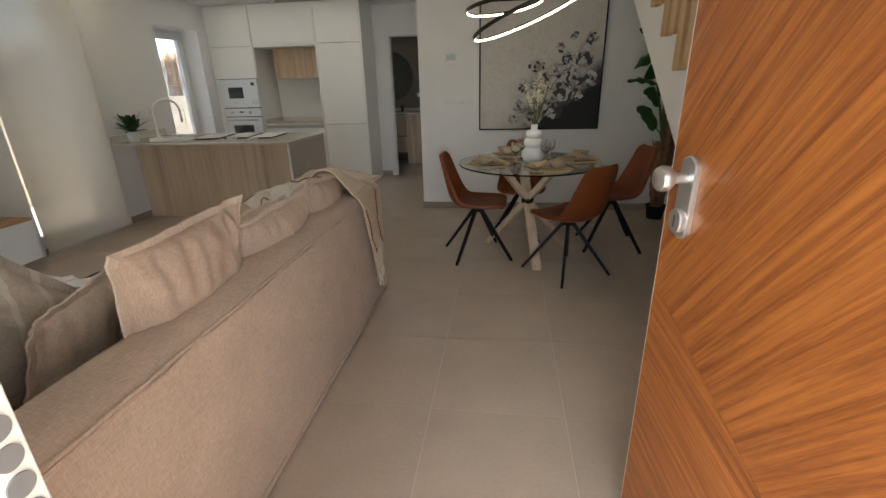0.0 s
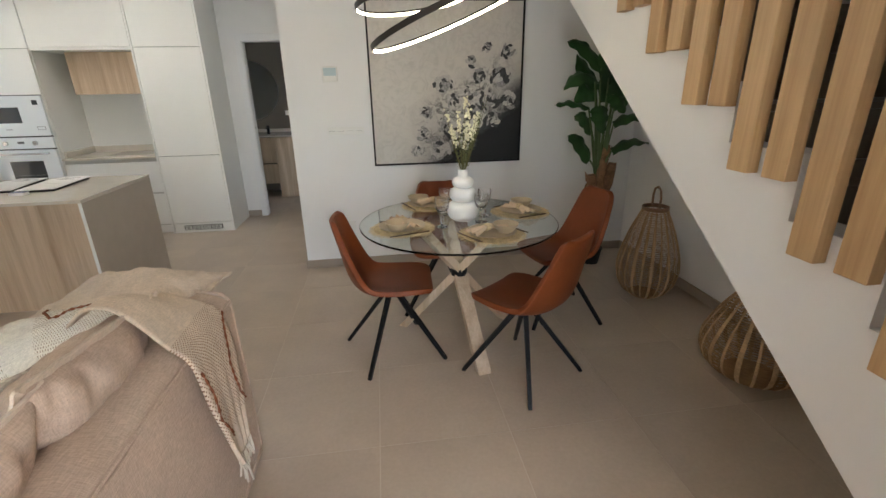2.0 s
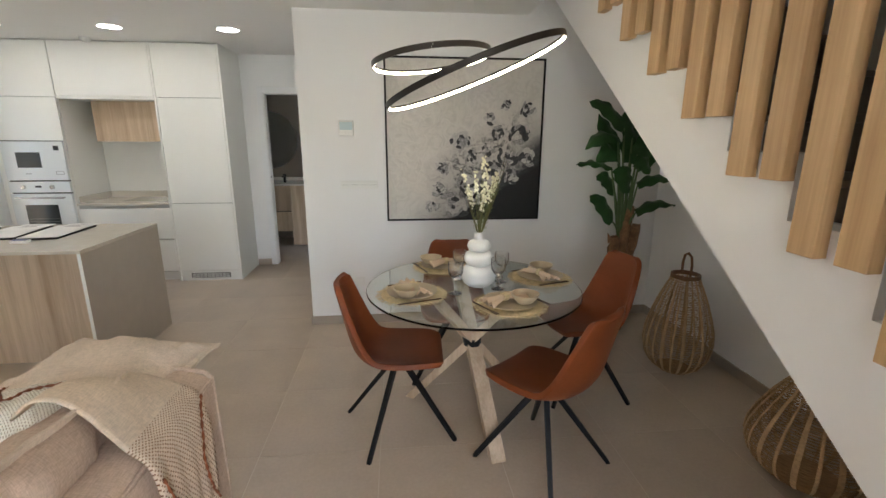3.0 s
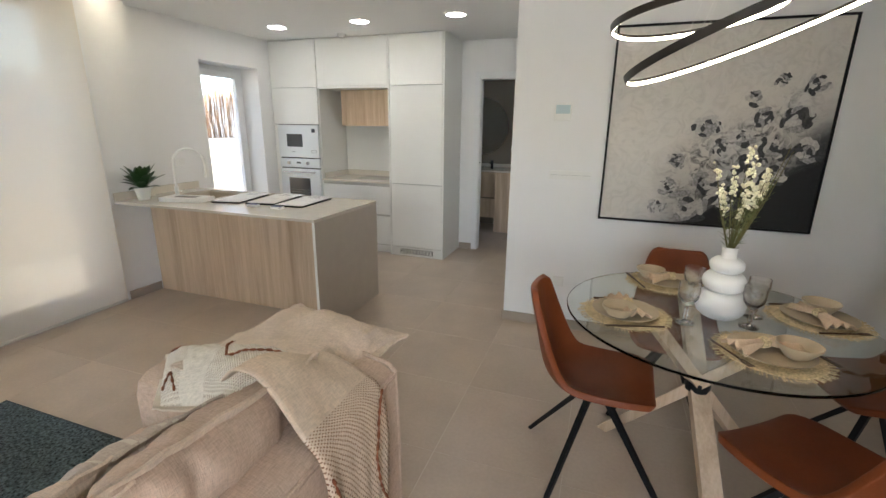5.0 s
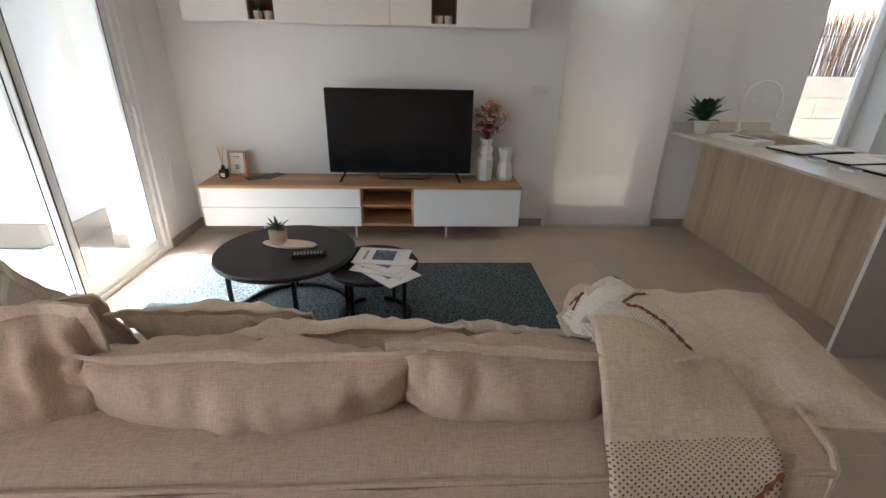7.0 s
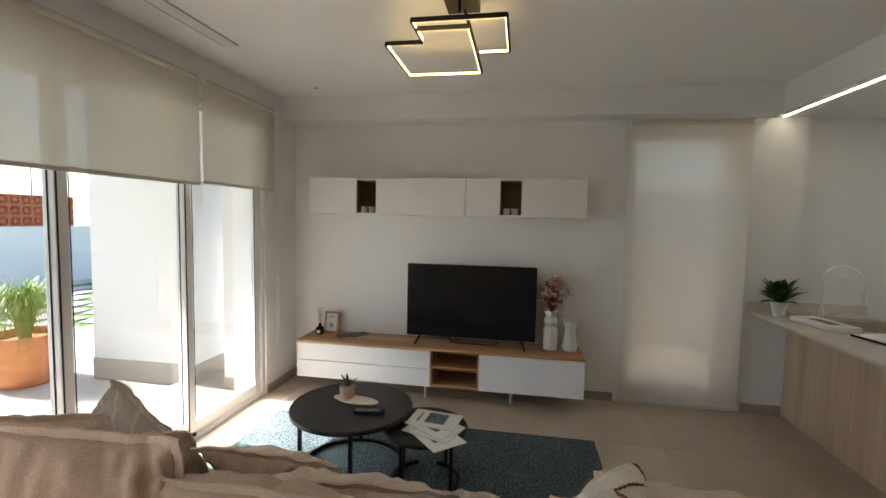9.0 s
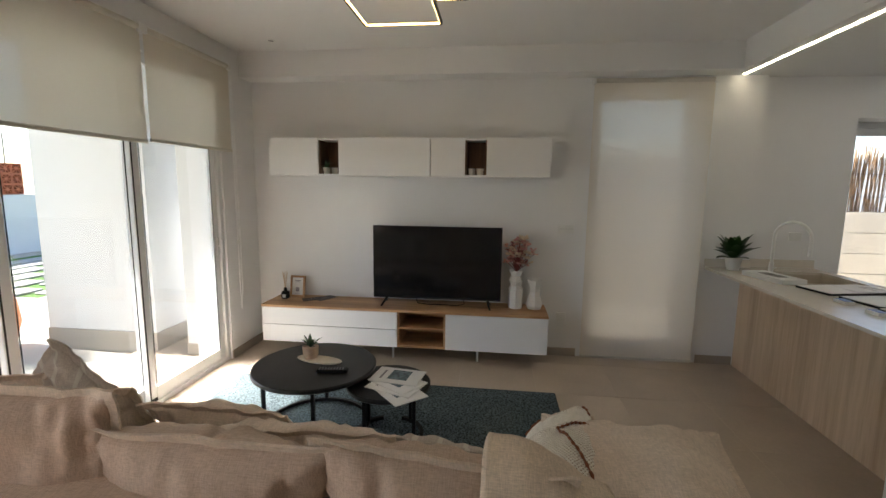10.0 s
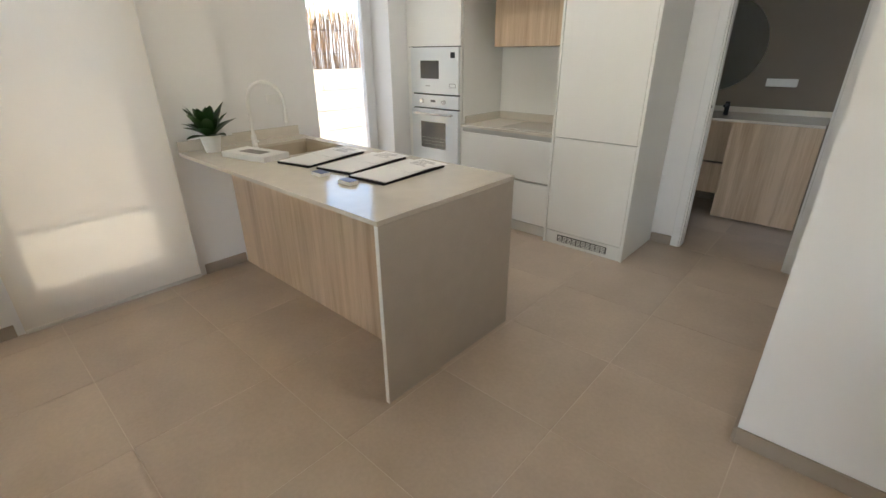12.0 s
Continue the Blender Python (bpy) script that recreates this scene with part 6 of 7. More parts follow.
def living_ceiling():
    BRZ = mat("dark bronze lamp", (0.025, 0.02, 0.017), 0.4, 0.3)
    l = thing("ceiling_lamp", (-2.4, 2.4, 2.5), "modern ceiling lamp of two overlapping dark square frames, glowing inside", "ceiling lamp")

    def beam(x0, x1, y0, y1, z, side):
        """A profile along x or y with its light line on the inner side."""
        w = 0.012
        if x0 == x1:
            box("profile", x0 - w / 2, x0 + w / 2, y0, y1, z, z + 0.02, BRZ, l)
            a = x0 + side * (w / 2 + 0.002)
            box("light_line", a - 0.002, a + 0.002, y0 + 0.01, y1 - 0.01, z + 0.001, z + 0.013, LED_WARM, l)
        else:
            box("profile", x0, x1, y0 - w / 2, y0 + w / 2, z, z + 0.02, BRZ, l)
            a = y0 + side * (w / 2 + 0.002)
            box("light_line", x0 + 0.01, x1 - 0.01, a - 0.002, a + 0.002, z + 0.001, z + 0.013, LED_WARM, l)
    beam(-2.03, -2.03, 2.25, 2.70, 2.50, -1)
    beam(-2.47, -2.036, 2.70, 2.70, 2.50, -1)
    beam(-2.47, -2.47, 2.526, 2.694, 2.50, 1)
    beam(-2.264, -2.036, 2.25, 2.25, 2.50, 1)
    beam(-2.27, -2.27, 2.05, 2.256, 2.49, -1)
    beam(-2.79, -2.276, 2.05, 2.05, 2.49, 1)
    beam(-2.79, -2.79, 2.056, 2.52, 2.49, 1)
    beam(-2.784, -2.112, 2.52, 2.52, 2.49, -1)
    beam(-2.106, -2.106, 2.256, 2.526, 2.49, -1)
    box("canopy", -2.20, -2.02, 2.40, 2.56, 2.60, 2.648, BRZ, l, 0.003)
    tube("hanger", [(-2.04, 2.48, 2.62), (-2.03, 2.48, 2.53)], 0.008, BRZ, l, 8)
    tube("hanger", [(-2.16, 2.48, 2.62), (-2.16, 2.514, 2.52)], 0.008, BRZ, l, 8)
    v = thing("ceiling_vent", (-2.25, 0.94, ZH), "white linear slot air vent in the ceiling", "vent")
    multi("frame", [(-2.56, -1.70, 0.885, 0.895, ZH - 0.004, ZH), (-2.56, -1.70, 0.985, 0.995, ZH - 0.004, ZH), (-2.56, -2.55, 0.895, 0.985, ZH - 0.004, ZH)], bpy.data.materials["grey print"], v)
    for i in range(4):
        box("slat", -2.55, -1.70, 0.900 + 0.022 * i, 0.916 + 0.022 * i, ZH - 0.006, ZH, WHITE_PL, v)
    s = thing("ceiling_spot", (-3.5, 1.065, ZH), "small round recessed ceiling spotlight, off", "spotlight")
    lathe("rim", [(0.022, -0.001), (0.032, -0.004), (0.034, 0)], (-3.5, 1.065, ZH), WHITE_PL, s, 24)
    lathe("lens", [(0, -0.001), (0.022, -0.001), (0.022, 0)], (-3.5, 1.065, ZH), bpy.data.materials["grey print"], s, 24)


sofa()
soft()
media()
living_ceiling()


# ---- dining corner ----
LEATHER = mat("cognac leather", (0.185, 0.047, 0.014), 0.48, spec=0.3, vary=0.14, scale=5, fine=0.06, fscale=120, bump=0.15, bscale=220)
WOODL = wood("whitewashed oak", (0.42, 0.30, 0.19), (0.66, 0.52, 0.38), 0.55, (1, 1, 0.08), 10)
CERAM = mat("matt white ceramic", (0.80, 0.80, 0.79), 0.55, vary=0.02, bump=0.1, bscale=80)


def dining_chair(at, face, legs):
    """A bucket chair whose front looks along face (degrees); legs: the turn of its four-star base."""
    t = thing("dining_chair", (at[0], at[1], 0), "cognac leather dining chair on four slim black legs", "chair", "chairs round the dining table")
    prof = [(0.225, 0.438, 0.165), (0.210, 0.452, 0.192), (0.14, 0.456, 0.214), (0.03, 0.446, 0.222), (-0.09, 0.440, 0.220), (-0.155, 0.450, 0.213), (-0.200, 0.485, 0.205), (-0.225, 0.545, 0.196), (-0.243, 0.63, 0.184), (-0.262, 0.72, 0.168), (-0.282, 0.80, 0.152), (-0.292, 0.835, 0.136), (-0.296, 0.848, 0.108)]
    bm = bmesh.new()
    nu = 12
    R = Matrix.Rotation(radians(face), 3, "Z")
    rows = []
    for k, (x, z, w) in enumerate(prof):
        row = []
        b = max(0.0, (k - 4) / 8)
        mid = math.exp(-((k - 6) / 2.6) ** 2)
        for j in range(nu + 1):
            s = j / nu * 2 - 1
            wrap = abs(s) ** 2.6
            dx = 0.055 * mid * wrap + 0.028 * b * wrap
            dz = 0.040 * mid * wrap + (0.012 if k < 5 else 0) * wrap
            row.append(bm.verts.new(Vector((at[0], at[1], 0)) + R @ Vector((x + dx, s * w, z + dz))))
        rows.append(row)
    for A, B in zip(rows, rows[1:]):
        for j in range(nu):
            bm.faces.new((A[j], A[j + 1], B[j + 1], B[j]))
    ob = part("seat_shell", bm, LEATHER, t, smooth=180)
    m = ob.modifiers.new("thickness", "SOLIDIFY")
    m.thickness, m.offset = 0.030, 0.0
    m = ob.modifiers.new("round", "BEVEL")
    m.width, m.segments, m.angle_limit = 0.009, 2, radians(50)
    m = ob.modifiers.new("smooth", "SUBSURF")
    m.levels = m.render_levels = 1
    lathe("hub", [(0, 0.375), (0.035, 0.375), (0.038, 0.40), (0.085, 0.418), (0.085, 0.428), (0, 0.428)], (at[0], at[1], 0), BLACKM, t, 20)
    for k in range(4):
        a = radians(legs + 90 * k)
        d = Vector((math.cos(a), math.sin(a), 0))
        tube("leg", [Vector((at[0], at[1], 0.41)) + d * 0.02, Vector((at[0], at[1], 0.012)) + d * 0.318, Vector((at[0], at[1], 0.0)) + d * 0.325], [0.0125, 0.0095, 0.009], BLACKM, t, 8, square=True)
    return t


dining_chair((-0.107, 4.00), -3, 62)
dining_chair((0.58, 3.665), 128, 80)
dining_chair((1.02, 4.30), 192, 44)
dining_chair((0.265, 4.57), 268, 30)


def table():
    t = thing("round_dining_table", (0.30, 4.08, 0), "round clear-glass dining table on crossed whitewashed oak beams", "dining table")
    g = lathe("glass_top", [(0, 0.757), (0.563, 0.757), (0.566, 0.760), (0.566, 0.765), (0.563, 0.768), (0, 0.768)], (0.30, 4.09, 0), mat("table glass", (0.93, 0.98, 0.96), 0.0, trans=1.0), t, 96)
    for a in (-80, 146, 30):
        a = radians(a)
        d = Vector((math.cos(a), math.sin(a), 0))
        c = Vector((0.30, 4.08, 0))
        bm = bmesh.new()
        tube_bm(bm, [c + d * 0.395 + Vector((0, 0, 0.0)), c - d * 0.26 + Vector((0, 0, 0.756))], 0.037, square=True)
        for v in bm.verts:
            v.co.z = 0.0 if v.co.z < 0.2 else 0.756
        part("beam", bm, WOODL, t)
    lathe("metal_boss", [(0, 0.435), (0.05, 0.435), (0.05, 0.475), (0, 0.475)], (0.30, 4.08, 0), BLACKM, t, 20)


table()


def place(x, y, a, label):
    MAT = mat("straw placemat", (0.62, 0.50, 0.30), 0.9, vary=0.15, scale=20, fine=0.3, fscale=150, bump=1.0, bscale=200) if "straw placemat" not in bpy.data.materials else bpy.data.materials["straw placemat"]
    PL = mat("sand stoneware", (0.46, 0.37, 0.25), 0.4, vary=0.06, scale=18) if "sand stoneware" not in bpy.data.materials else bpy.data.materials["sand stoneware"]
    NAP = bpy.data.materials["napkin linen"] if "napkin linen" in bpy.data.materials else mat("napkin linen", (0.62, 0.47, 0.33), 0.9, vary=0.06, fine=0.1, bump=0.4, bscale=300)
    BR = bpy.data.materials["dark bronze cutlery"] if "dark bronze cutlery" in bpy.data.materials else mat("dark bronze cutlery", (0.10, 0.06, 0.035), 0.3, 0.8)
    z = 0.7685
    rnd = random.Random(int(x * 100))
    pm = thing("placemat", (x, y, z), "round fringed straw placemat", "placemat", "placemats on the dining table")
    lathe("weave", [(0, 0), (0.155, 0), (0.157, 0.003), (0.155, 0.005), (0.11, 0.0045), (0.10, 0.0055), (0, 0.005)], (x, y, z), MAT, pm, 48)
    bm = bmesh.new()
    for i in range(90):
        b = 2 * math.pi * i / 90 + rnd.uniform(-.02, .02)
        r = rnd.uniform(0.172, 0.186)
        tube_bm(bm, [(x + 0.152 * math.cos(b), y + 0.152 * math.sin(b), z + 0.003), (x + r * math.cos(b + .03), y + r * math.sin(b + .03), z + 0.002)], 0.0022, 3)
    tagged(part("fringe", bm, MAT, pm), kind="stuff")
    p = thing("dinner_plate", (x, y, z + 0.006), "sand-coloured stoneware dinner plate", "plate", "plates on the dining table")
    lathe("plate", [(0, 0), (0.07, 0), (0.125, 0.014), (0.128, 0.018), (0.123, 0.018), (0.075, 0.006), (0, 0.005)], (x, y, z + 0.006), PL, p, 48)
    u, v = Vector((math.cos(a), math.sin(a), 0)), Vector((-math.sin(a), math.cos(a), 0))
    bc = Vector((x, y, 0)) + u * 0.045 + v * 0.055
    b = thing("bowl", (bc.x, bc.y, z + 0.012), "sand-coloured stoneware bowl on a plate", "bowl", "bowls on the dining table")
    lathe("bowl", [(0, 0), (0.032, 0), (0.036, 0.004), (0.064, 0.040), (0.067, 0.050), (0.063, 0.050), (0.045, 0.018), (0, 0.010)], (bc.x, bc.y, z + 0.012), PL, b, 40)
    n = thing("napkin", (x, y, z + 0.02), "beige linen napkin gathered through a woven ring", "napkin", "napkins on the dining table")
    nc = Vector((x, y, z + 0.037)) - u * 0.015 - v * 0.02
    bm = bmesh.new()
    for sgn in (1, -1):
        prev = None
        for k in range(7):
            s = k / 6
            wdt = 0.016 + 0.046 * s ** 1.1
            row = []
            for j in range(13):
                q = j / 12 * 2 - 1
                c = nc + v * sgn * (0.005 + 0.105 * s) + u * q * wdt + Vector((0, 0, 0.014 * math.cos(q * 11) * (0.4 + s) * 0.6 - 0.010 * s + 0.012 * (1 - abs(q))))
                row.append(bm.verts.new(c))
            if prev:
                for j in range(12):
                    bm.faces.new((prev[j], prev[j + 1], row[j + 1], row[j]))
            prev = row
    o = part("cloth", bm, NAP, n, smooth=70)
    m = o.modifiers.new("t", "SOLIDIFY")
    m.thickness = 0.003
    bm = bmesh.new()
    for k in (-0.011, -0.004, 0.003, 0.010):
        tube_bm(bm, [nc + v * (k + 0.003 * math.sin(3 * w)) + u * 0.020 * math.cos(w) + Vector((0, 0, 0.016 * math.sin(w) + 0.004)) for w in [2 * math.pi * i / 16 for i in range(16)]], 0.0038, 5, closed=True)
    part("ring", bm, MAT, n, smooth=60)
    for side, kind in ((-1, "fork"), (1, "knife")):
        c = thing(kind, (x, y, z), "dark bronze " + kind + " beside a plate", "cutlery", kind + "s on the dining table")
        o_ = Vector((x, y, z + 0.012)) + v * (0.142 * side) - u * 0.0
        tube("handle", [o_ - u * 0.10, o_ - u * 0.02, o_ + u * 0.03], [0.004, 0.003, 0.0035], BR, c, 6)
        bm = bmesh.new()
        if kind == "fork":
            for j in range(4):
                q = o_ + v * (-0.009 + 0.006 * j)
                tube_bm(bm, [o_ + u * 0.03, q + u * 0.045, q + u * 0.085], 0.0016, 5)
        else:
            M = Matrix.Translation(o_ + u * 0.075) @ Matrix.Rotation(a, 4, "Z")
            bm_box(bm, -0.05, 0.045, -0.007, 0.007, -0.001, 0.001, m=M)
        part("tines" if kind == "fork" else "blade", bm, BR, c)


T0 = (0.30, 4.08)
place(-0.03, 3.98, math.pi + 0.3, "")
place(0.425, 3.79, -1.1, "")
place(0.70, 4.19, 0.3, "")
place(0.17, 4.46, 1.9, "")


def goblet(x, y):
    t = thing("goblet", (x, y, 0.768), "clear pressed-glass goblet on the dining table", "glass", "goblets on the dining table")
    z = 0.7685
    CG = bpy.data.materials["pressed glass"] if "pressed glass" in bpy.data.materials else mat("pressed glass", (1, 1, 1), 0.04, trans=1.0, ior=1.45, bump=0.35, bscale=110)
    lathe("glass", [(0, 0), (0.034, 0), (0.035, 0.003), (0.012, 0.008), (0.006, 0.015), (0.011, 0.030), (0.006, 0.045), (0.010, 0.058), (0.006, 0.070), (0.020, 0.083), (0.036, 0.105), (0.040, 0.135), (0.038, 0.165), (0.036, 0.165), (0.037, 0.135), (0.032, 0.108), (0.015, 0.090), (0, 0.087)], (x, y, z), CG, t, 24)


for x, y in ((0.19, 3.975), (0.42, 4.02), (0.245, 4.215), (0.465, 4.14)):
    goblet(x, y)
v = thing("bubble_vase", (0.33, 4.10, 0.768), "matt white ceramic vase of four stacked bulbs", "vase")
prof = [(0, 0), (0.055, 0)]
for zc, R, h in ((0.058, 0.092, 0.056), (0.150, 0.078, 0.040), (0.218, 0.062, 0.030)):
    for k in range(9):
        a = -math.pi / 2 + math.pi * k / 8
        prof.append((R * (0.52 + 0.48 * math.cos(a)), zc + h * math.sin(a)))
prof += [(0.027, 0.252), (0.026, 0.285), (0.030, 0.292), (0.024, 0.292), (0.022, 0.26), (0, 0.25)]
lathe("body", prof, (0.33, 4.10, 0.7685), CERAM, v, 40, smooth=60)
bq = thing("white_blossom_branches", (0.33, 4.10, 1.05), "spray of cream blossom branches with grey-green needles in the vase", "flowers")
rnd = random.Random(21)
bb, bs, bg = bmesh.new(), bmesh.new(), bmesh.new()
for i in range(13):
    a, sp = rnd.uniform(0, 6.28), rnd.uniform(0.02, 0.16)
    tip = Vector((0.345 + sp * math.cos(a) + 0.035, 4.10 + sp * math.sin(a), 1.06 + rnd.uniform(0.22, 0.46) * (1 - sp * 1.6)))
    base = Vector((0.33, 4.10, 1.02))
    mid = (base + tip) / 2 + Vector((0.015 * math.cos(a), 0.015 * math.sin(a), 0.02))
    tube_bm(bs, [base, mid, tip], [0.0025, 0.002, 0.001], 4)
    for k in range(34):
        s = rnd.uniform(0.12, 0.72)
        p = base.lerp(tip, s)
        d = Vector((rnd.uniform(-1, 1), rnd.uniform(-1, 1), rnd.uniform(0.3, 1.2))).normalized() * rnd.uniform(0.025, 0.05)
        w_ = d.cross(Vector((1, 0.3, 0))).normalized() * 0.0018
        bg.faces.new([bg.verts.new(p - w_), bg.verts.new(p + w_), bg.verts.new(p + d)])
    if i < 10:
        for k in range(26):
            s = rnd.uniform(0.60, 1.0)
            p = base.lerp(tip, s) + Vector((rnd.uniform(-.010, .010), rnd.uniform(-.010, .010), rnd.uniform(-.010, .010)))
            bmesh.ops.create_icosphere(bb, subdivisions=1, radius=rnd.uniform(0.005, 0.0085), matrix=Matrix.Translation(p))
part("blossoms", bb, mat("cream blossom", (0.80, 0.76, 0.58), 0.7, vary=0.1, scale=60), bq, smooth=80)
part("stems", bs, mat("olive stem", (0.12, 0.11, 0.04), 0.7), bq)
tagged(part("needles", bg, mat("grey green needle", (0.16, 0.18, 0.07), 0.7, vary=0.3, scale=30), bq), kind="stuff")


def pendant():
    BRZ = bpy.data.materials["dark bronze lamp"]
    t = thing("pendant_lamp", (0.25, 4.0, 1.9), "pendant lamp of two interlocking bronze rings glowing inside", "pendant lamp")

    def ring(c, r, tilt, ax, nod=0):
        M = Matrix.Translation(c) @ Matrix.Rotation(radians(nod), 4, "X") @ Matrix.Rotation(radians(ax), 4, "Z") @ Matrix.Rotation(radians(tilt), 4, "Y")
        for nm, r0, r1, h0, h1, m in (("ring", r - 0.006, r, -0.012, 0.012, BRZ), ("light_line", r - 0.008, r - 0.0065, -0.011, 0.001, LED_NEUT)):
            bm = bmesh.new()
            n = 72
            q = []
            for i in range(n):
                a = 2 * math.pi * i / n
                q.append([bm.verts.new(M @ Vector((rr * math.cos(a), rr * math.sin(a), h))) for rr, h in ((r0, h0), (r1, h0), (r1, h1), (r0, h1))])
            for i in range(n):
                A, B = q[i], q[(i + 1) % n]
                for k in range(4):
                    bm.faces.new((A[k], A[(k + 1) % 4], B[(k + 1) % 4], B[k]))
            part(nm, bm, m, t, smooth=40)
        return M
    M1 = ring(Vector((0.075, 4.03, 1.885)), 0.275, -7, 10, -4)
    M2 = ring(Vector((0.245, 3.87, 1.805)), 0.405, -21, -8)
    for M, r, angs in ((M1, 0.275, (60, 180, 300)), (M2, 0.405, (0, 120, 240))):
        for a in angs:
            p = M @ Vector((r * math.cos(radians(a)), r * math.sin(radians(a)), 0.014))
            tube("wire", [p, (0.22 + 0.03 * math.cos(a), 4.0 + 0.03 * math.sin(a), ZL - 0.03)], 0.0005, WHITE_PL, t, 4)
    lathe("canopy", [(0, -0.03), (0.06, -0.03), (0.06, 0)], (0.22, 4.0, ZL), BRZ, t, 28)


pendant()


def painting():
    """The abstract painting: a pale mottled field, a dark lower corner and grey blossoms in relief."""
    t = thing("painting", (0.45, YN, 1.5), "large square abstract painting of grey blossoms in a thin black frame", "painting")
    x0, x1, z0, z1 = -0.175, 1.07, 0.885, 2.13
    multi("frame", [(x0, x1, YN - 0.035, YN - 0.001, z0, z0 + 0.014), (x0, x1, YN - 0.035, YN - 0.001, z1 - 0.014, z1), (x0, x0 + 0.014, YN - 0.035, YN - 0.001, z0 + 0.014, z1 - 0.014),
                    (x1 - 0.014, x1, YN - 0.035, YN - 0.001, z0 + 0.014, z1 - 0.014)], BLACKM, t)
    m = bpy.data.materials.new("painted canvas")
    m.use_nodes = True
    nt = m.node_tree
    p = nt.nodes["Principled BSDF"]
    p.inputs["Roughness"].default_value = 0.6
    tc, sx = nt.nodes.new("ShaderNodeTexCoord"), nt.nodes.new("ShaderNodeSeparateXYZ")
    nt.links.new(tc.outputs["Generated"], sx.inputs[0])

    def N(kind, **kw):
        n = nt.nodes.new(kind)
        for k, v_ in kw.items():
            if k == "op":
                n.operation = v_
            elif k == "scale":
                n.inputs["Scale"].default_value = v_
            elif k == "detail":
                n.inputs["Detail"].default_value = v_
            elif k == "dist":
                n.inputs["Distortion"].default_value = v_
        return n

    def math_(op, a, b=None, c=None):
        n = N("ShaderNodeMath", op=op)
        for i, q in enumerate((a, b, c)):
            if q is None:
                continue
            if isinstance(q, (int, float)):
                n.inputs[i].default_value = q
            else:
                nt.links.new(q, n.inputs[i])
        return n.outputs[0]

    def ramp(val, *stops):
        r = nt.nodes.new("ShaderNodeValToRGB")
        els = r.color_ramp.elements
        while len(els) < len(stops):
            els.new(0.5)
        for e, (pos, col) in zip(els, stops):
            e.position, e.color = pos, (*col, 1)
        nt.links.new(val, r.inputs[0])
        return r.outputs[0]
    X, Z = sx.outputs[0], sx.outputs[2]
    n1 = N("ShaderNodeTexNoise", scale=3.0, detail=8, dist=1.2)
    n2 = N("ShaderNodeTexNoise", scale=14.0, detail=6, dist=2.5)
    n3 = N("ShaderNodeTexVoronoi", scale=9.0)
    n3.feature = "DISTANCE_TO_EDGE"
    wv = nt.nodes.new("ShaderNodeVectorMath")
    wv.operation = "MULTIPLY_ADD"
    wv.inputs[1].default_value = (0.16, 0.16, 0.16)
    for n in (n1, n2):
        nt.links.new(tc.outputs["Generated"], n.inputs["Vector"])
    nt.links.new(n2.outputs["Color"], wv.inputs[0])
    nt.links.new(tc.outputs["Generated"], wv.inputs[2])
    nt.links.new(wv.outputs[0], n3.inputs["Vector"])
    # dark in the lower right: x high and z low
    dark = math_("ADD", math_("SUBTRACT", math_("MULTIPLY", X, 0.95), math_("MULTIPLY", Z, 1.15)), math_("MULTIPLY", n1.outputs[0], 0.42))
    field = ramp(dark, (0.30, (0.62, 0.59, 0.55)), (0.50, (0.47, 0.45, 0.43)), (0.60, (0.06, 0.06, 0.065)), (0.70, (0.010, 0.010, 0.012)))
    # band of blossoms along the diagonal
    dx, dz = math_("SUBTRACT", X, 0.62), math_("SUBTRACT", Z, 0.36)
    band = math_("SUBTRACT", 1.0, math_("ADD", math_("ABSOLUTE", math_("MULTIPLY", math_("SUBTRACT", dx, math_("MULTIPLY", dz, 0.75)), 1.7)), math_("ABSOLUTE", math_("MULTIPLY", math_("ADD", dz, 0.0), 1.5))))
    bmask = math_("MULTIPLY", ramp(band, (0.30, (0, 0, 0)), (0.75, (1, 1, 1))), ramp(n2.outputs[0], (0.40, (0, 0, 0)), (0.56, (1, 1, 1))))
    petal = ramp(n3.outputs[0], (0.0, (0.03, 0.03, 0.035)), (0.10, (0.22, 0.21, 0.21)), (0.30, (0.50, 0.48, 0.46)))
    mx = nt.nodes.new("ShaderNodeMix")
    mx.data_type = "RGBA"
    nt.links.new(bmask, mx.inputs[0])
    nt.links.new(field, mx.inputs[6])
    nt.links.new(petal, mx.inputs[7])
    sp = ramp(n2.outputs[0], (0.30, (0.80, 0.80, 0.80)), (0.55, (1, 1, 1)))
    mu = nt.nodes.new("ShaderNodeMix")
    mu.data_type, mu.blend_type = "RGBA", "MULTIPLY"
    mu.inputs[0].default_value = 0.6
    nt.links.new(mx.outputs[2], mu.inputs[6])
    nt.links.new(sp, mu.inputs[7])
    nt.links.new(mu.outputs[2], p.inputs["Base Color"])
    b = nt.nodes.new("ShaderNodeBump")
    b.inputs["Strength"].default_value, b.inputs["Distance"].default_value = 0.5, 0.01
    nt.links.new(n2.outputs[0], b.inputs["Height"])
    nt.links.new(b.outputs[0], p.inputs["Normal"])
    box("canvas", x0 + 0.014, x1 - 0.014, YN - 0.026, YN - 0.002, z0 + 0.014, z1 - 0.014, m, t)
    # painted blossoms: clumps of thick petal strokes
    rnd = random.Random(31)
    tones = [mat("grey petal stroke", (0.30, 0.29, 0.29), 0.6, vary=0.5, scale=70), mat("dark petal stroke", (0.05, 0.05, 0.055), 0.6, vary=0.5, scale=70), mat("pale petal stroke", (0.50, 0.48, 0.46), 0.6, vary=0.2, scale=70)]
    bms = [bmesh.new() for _ in tones]
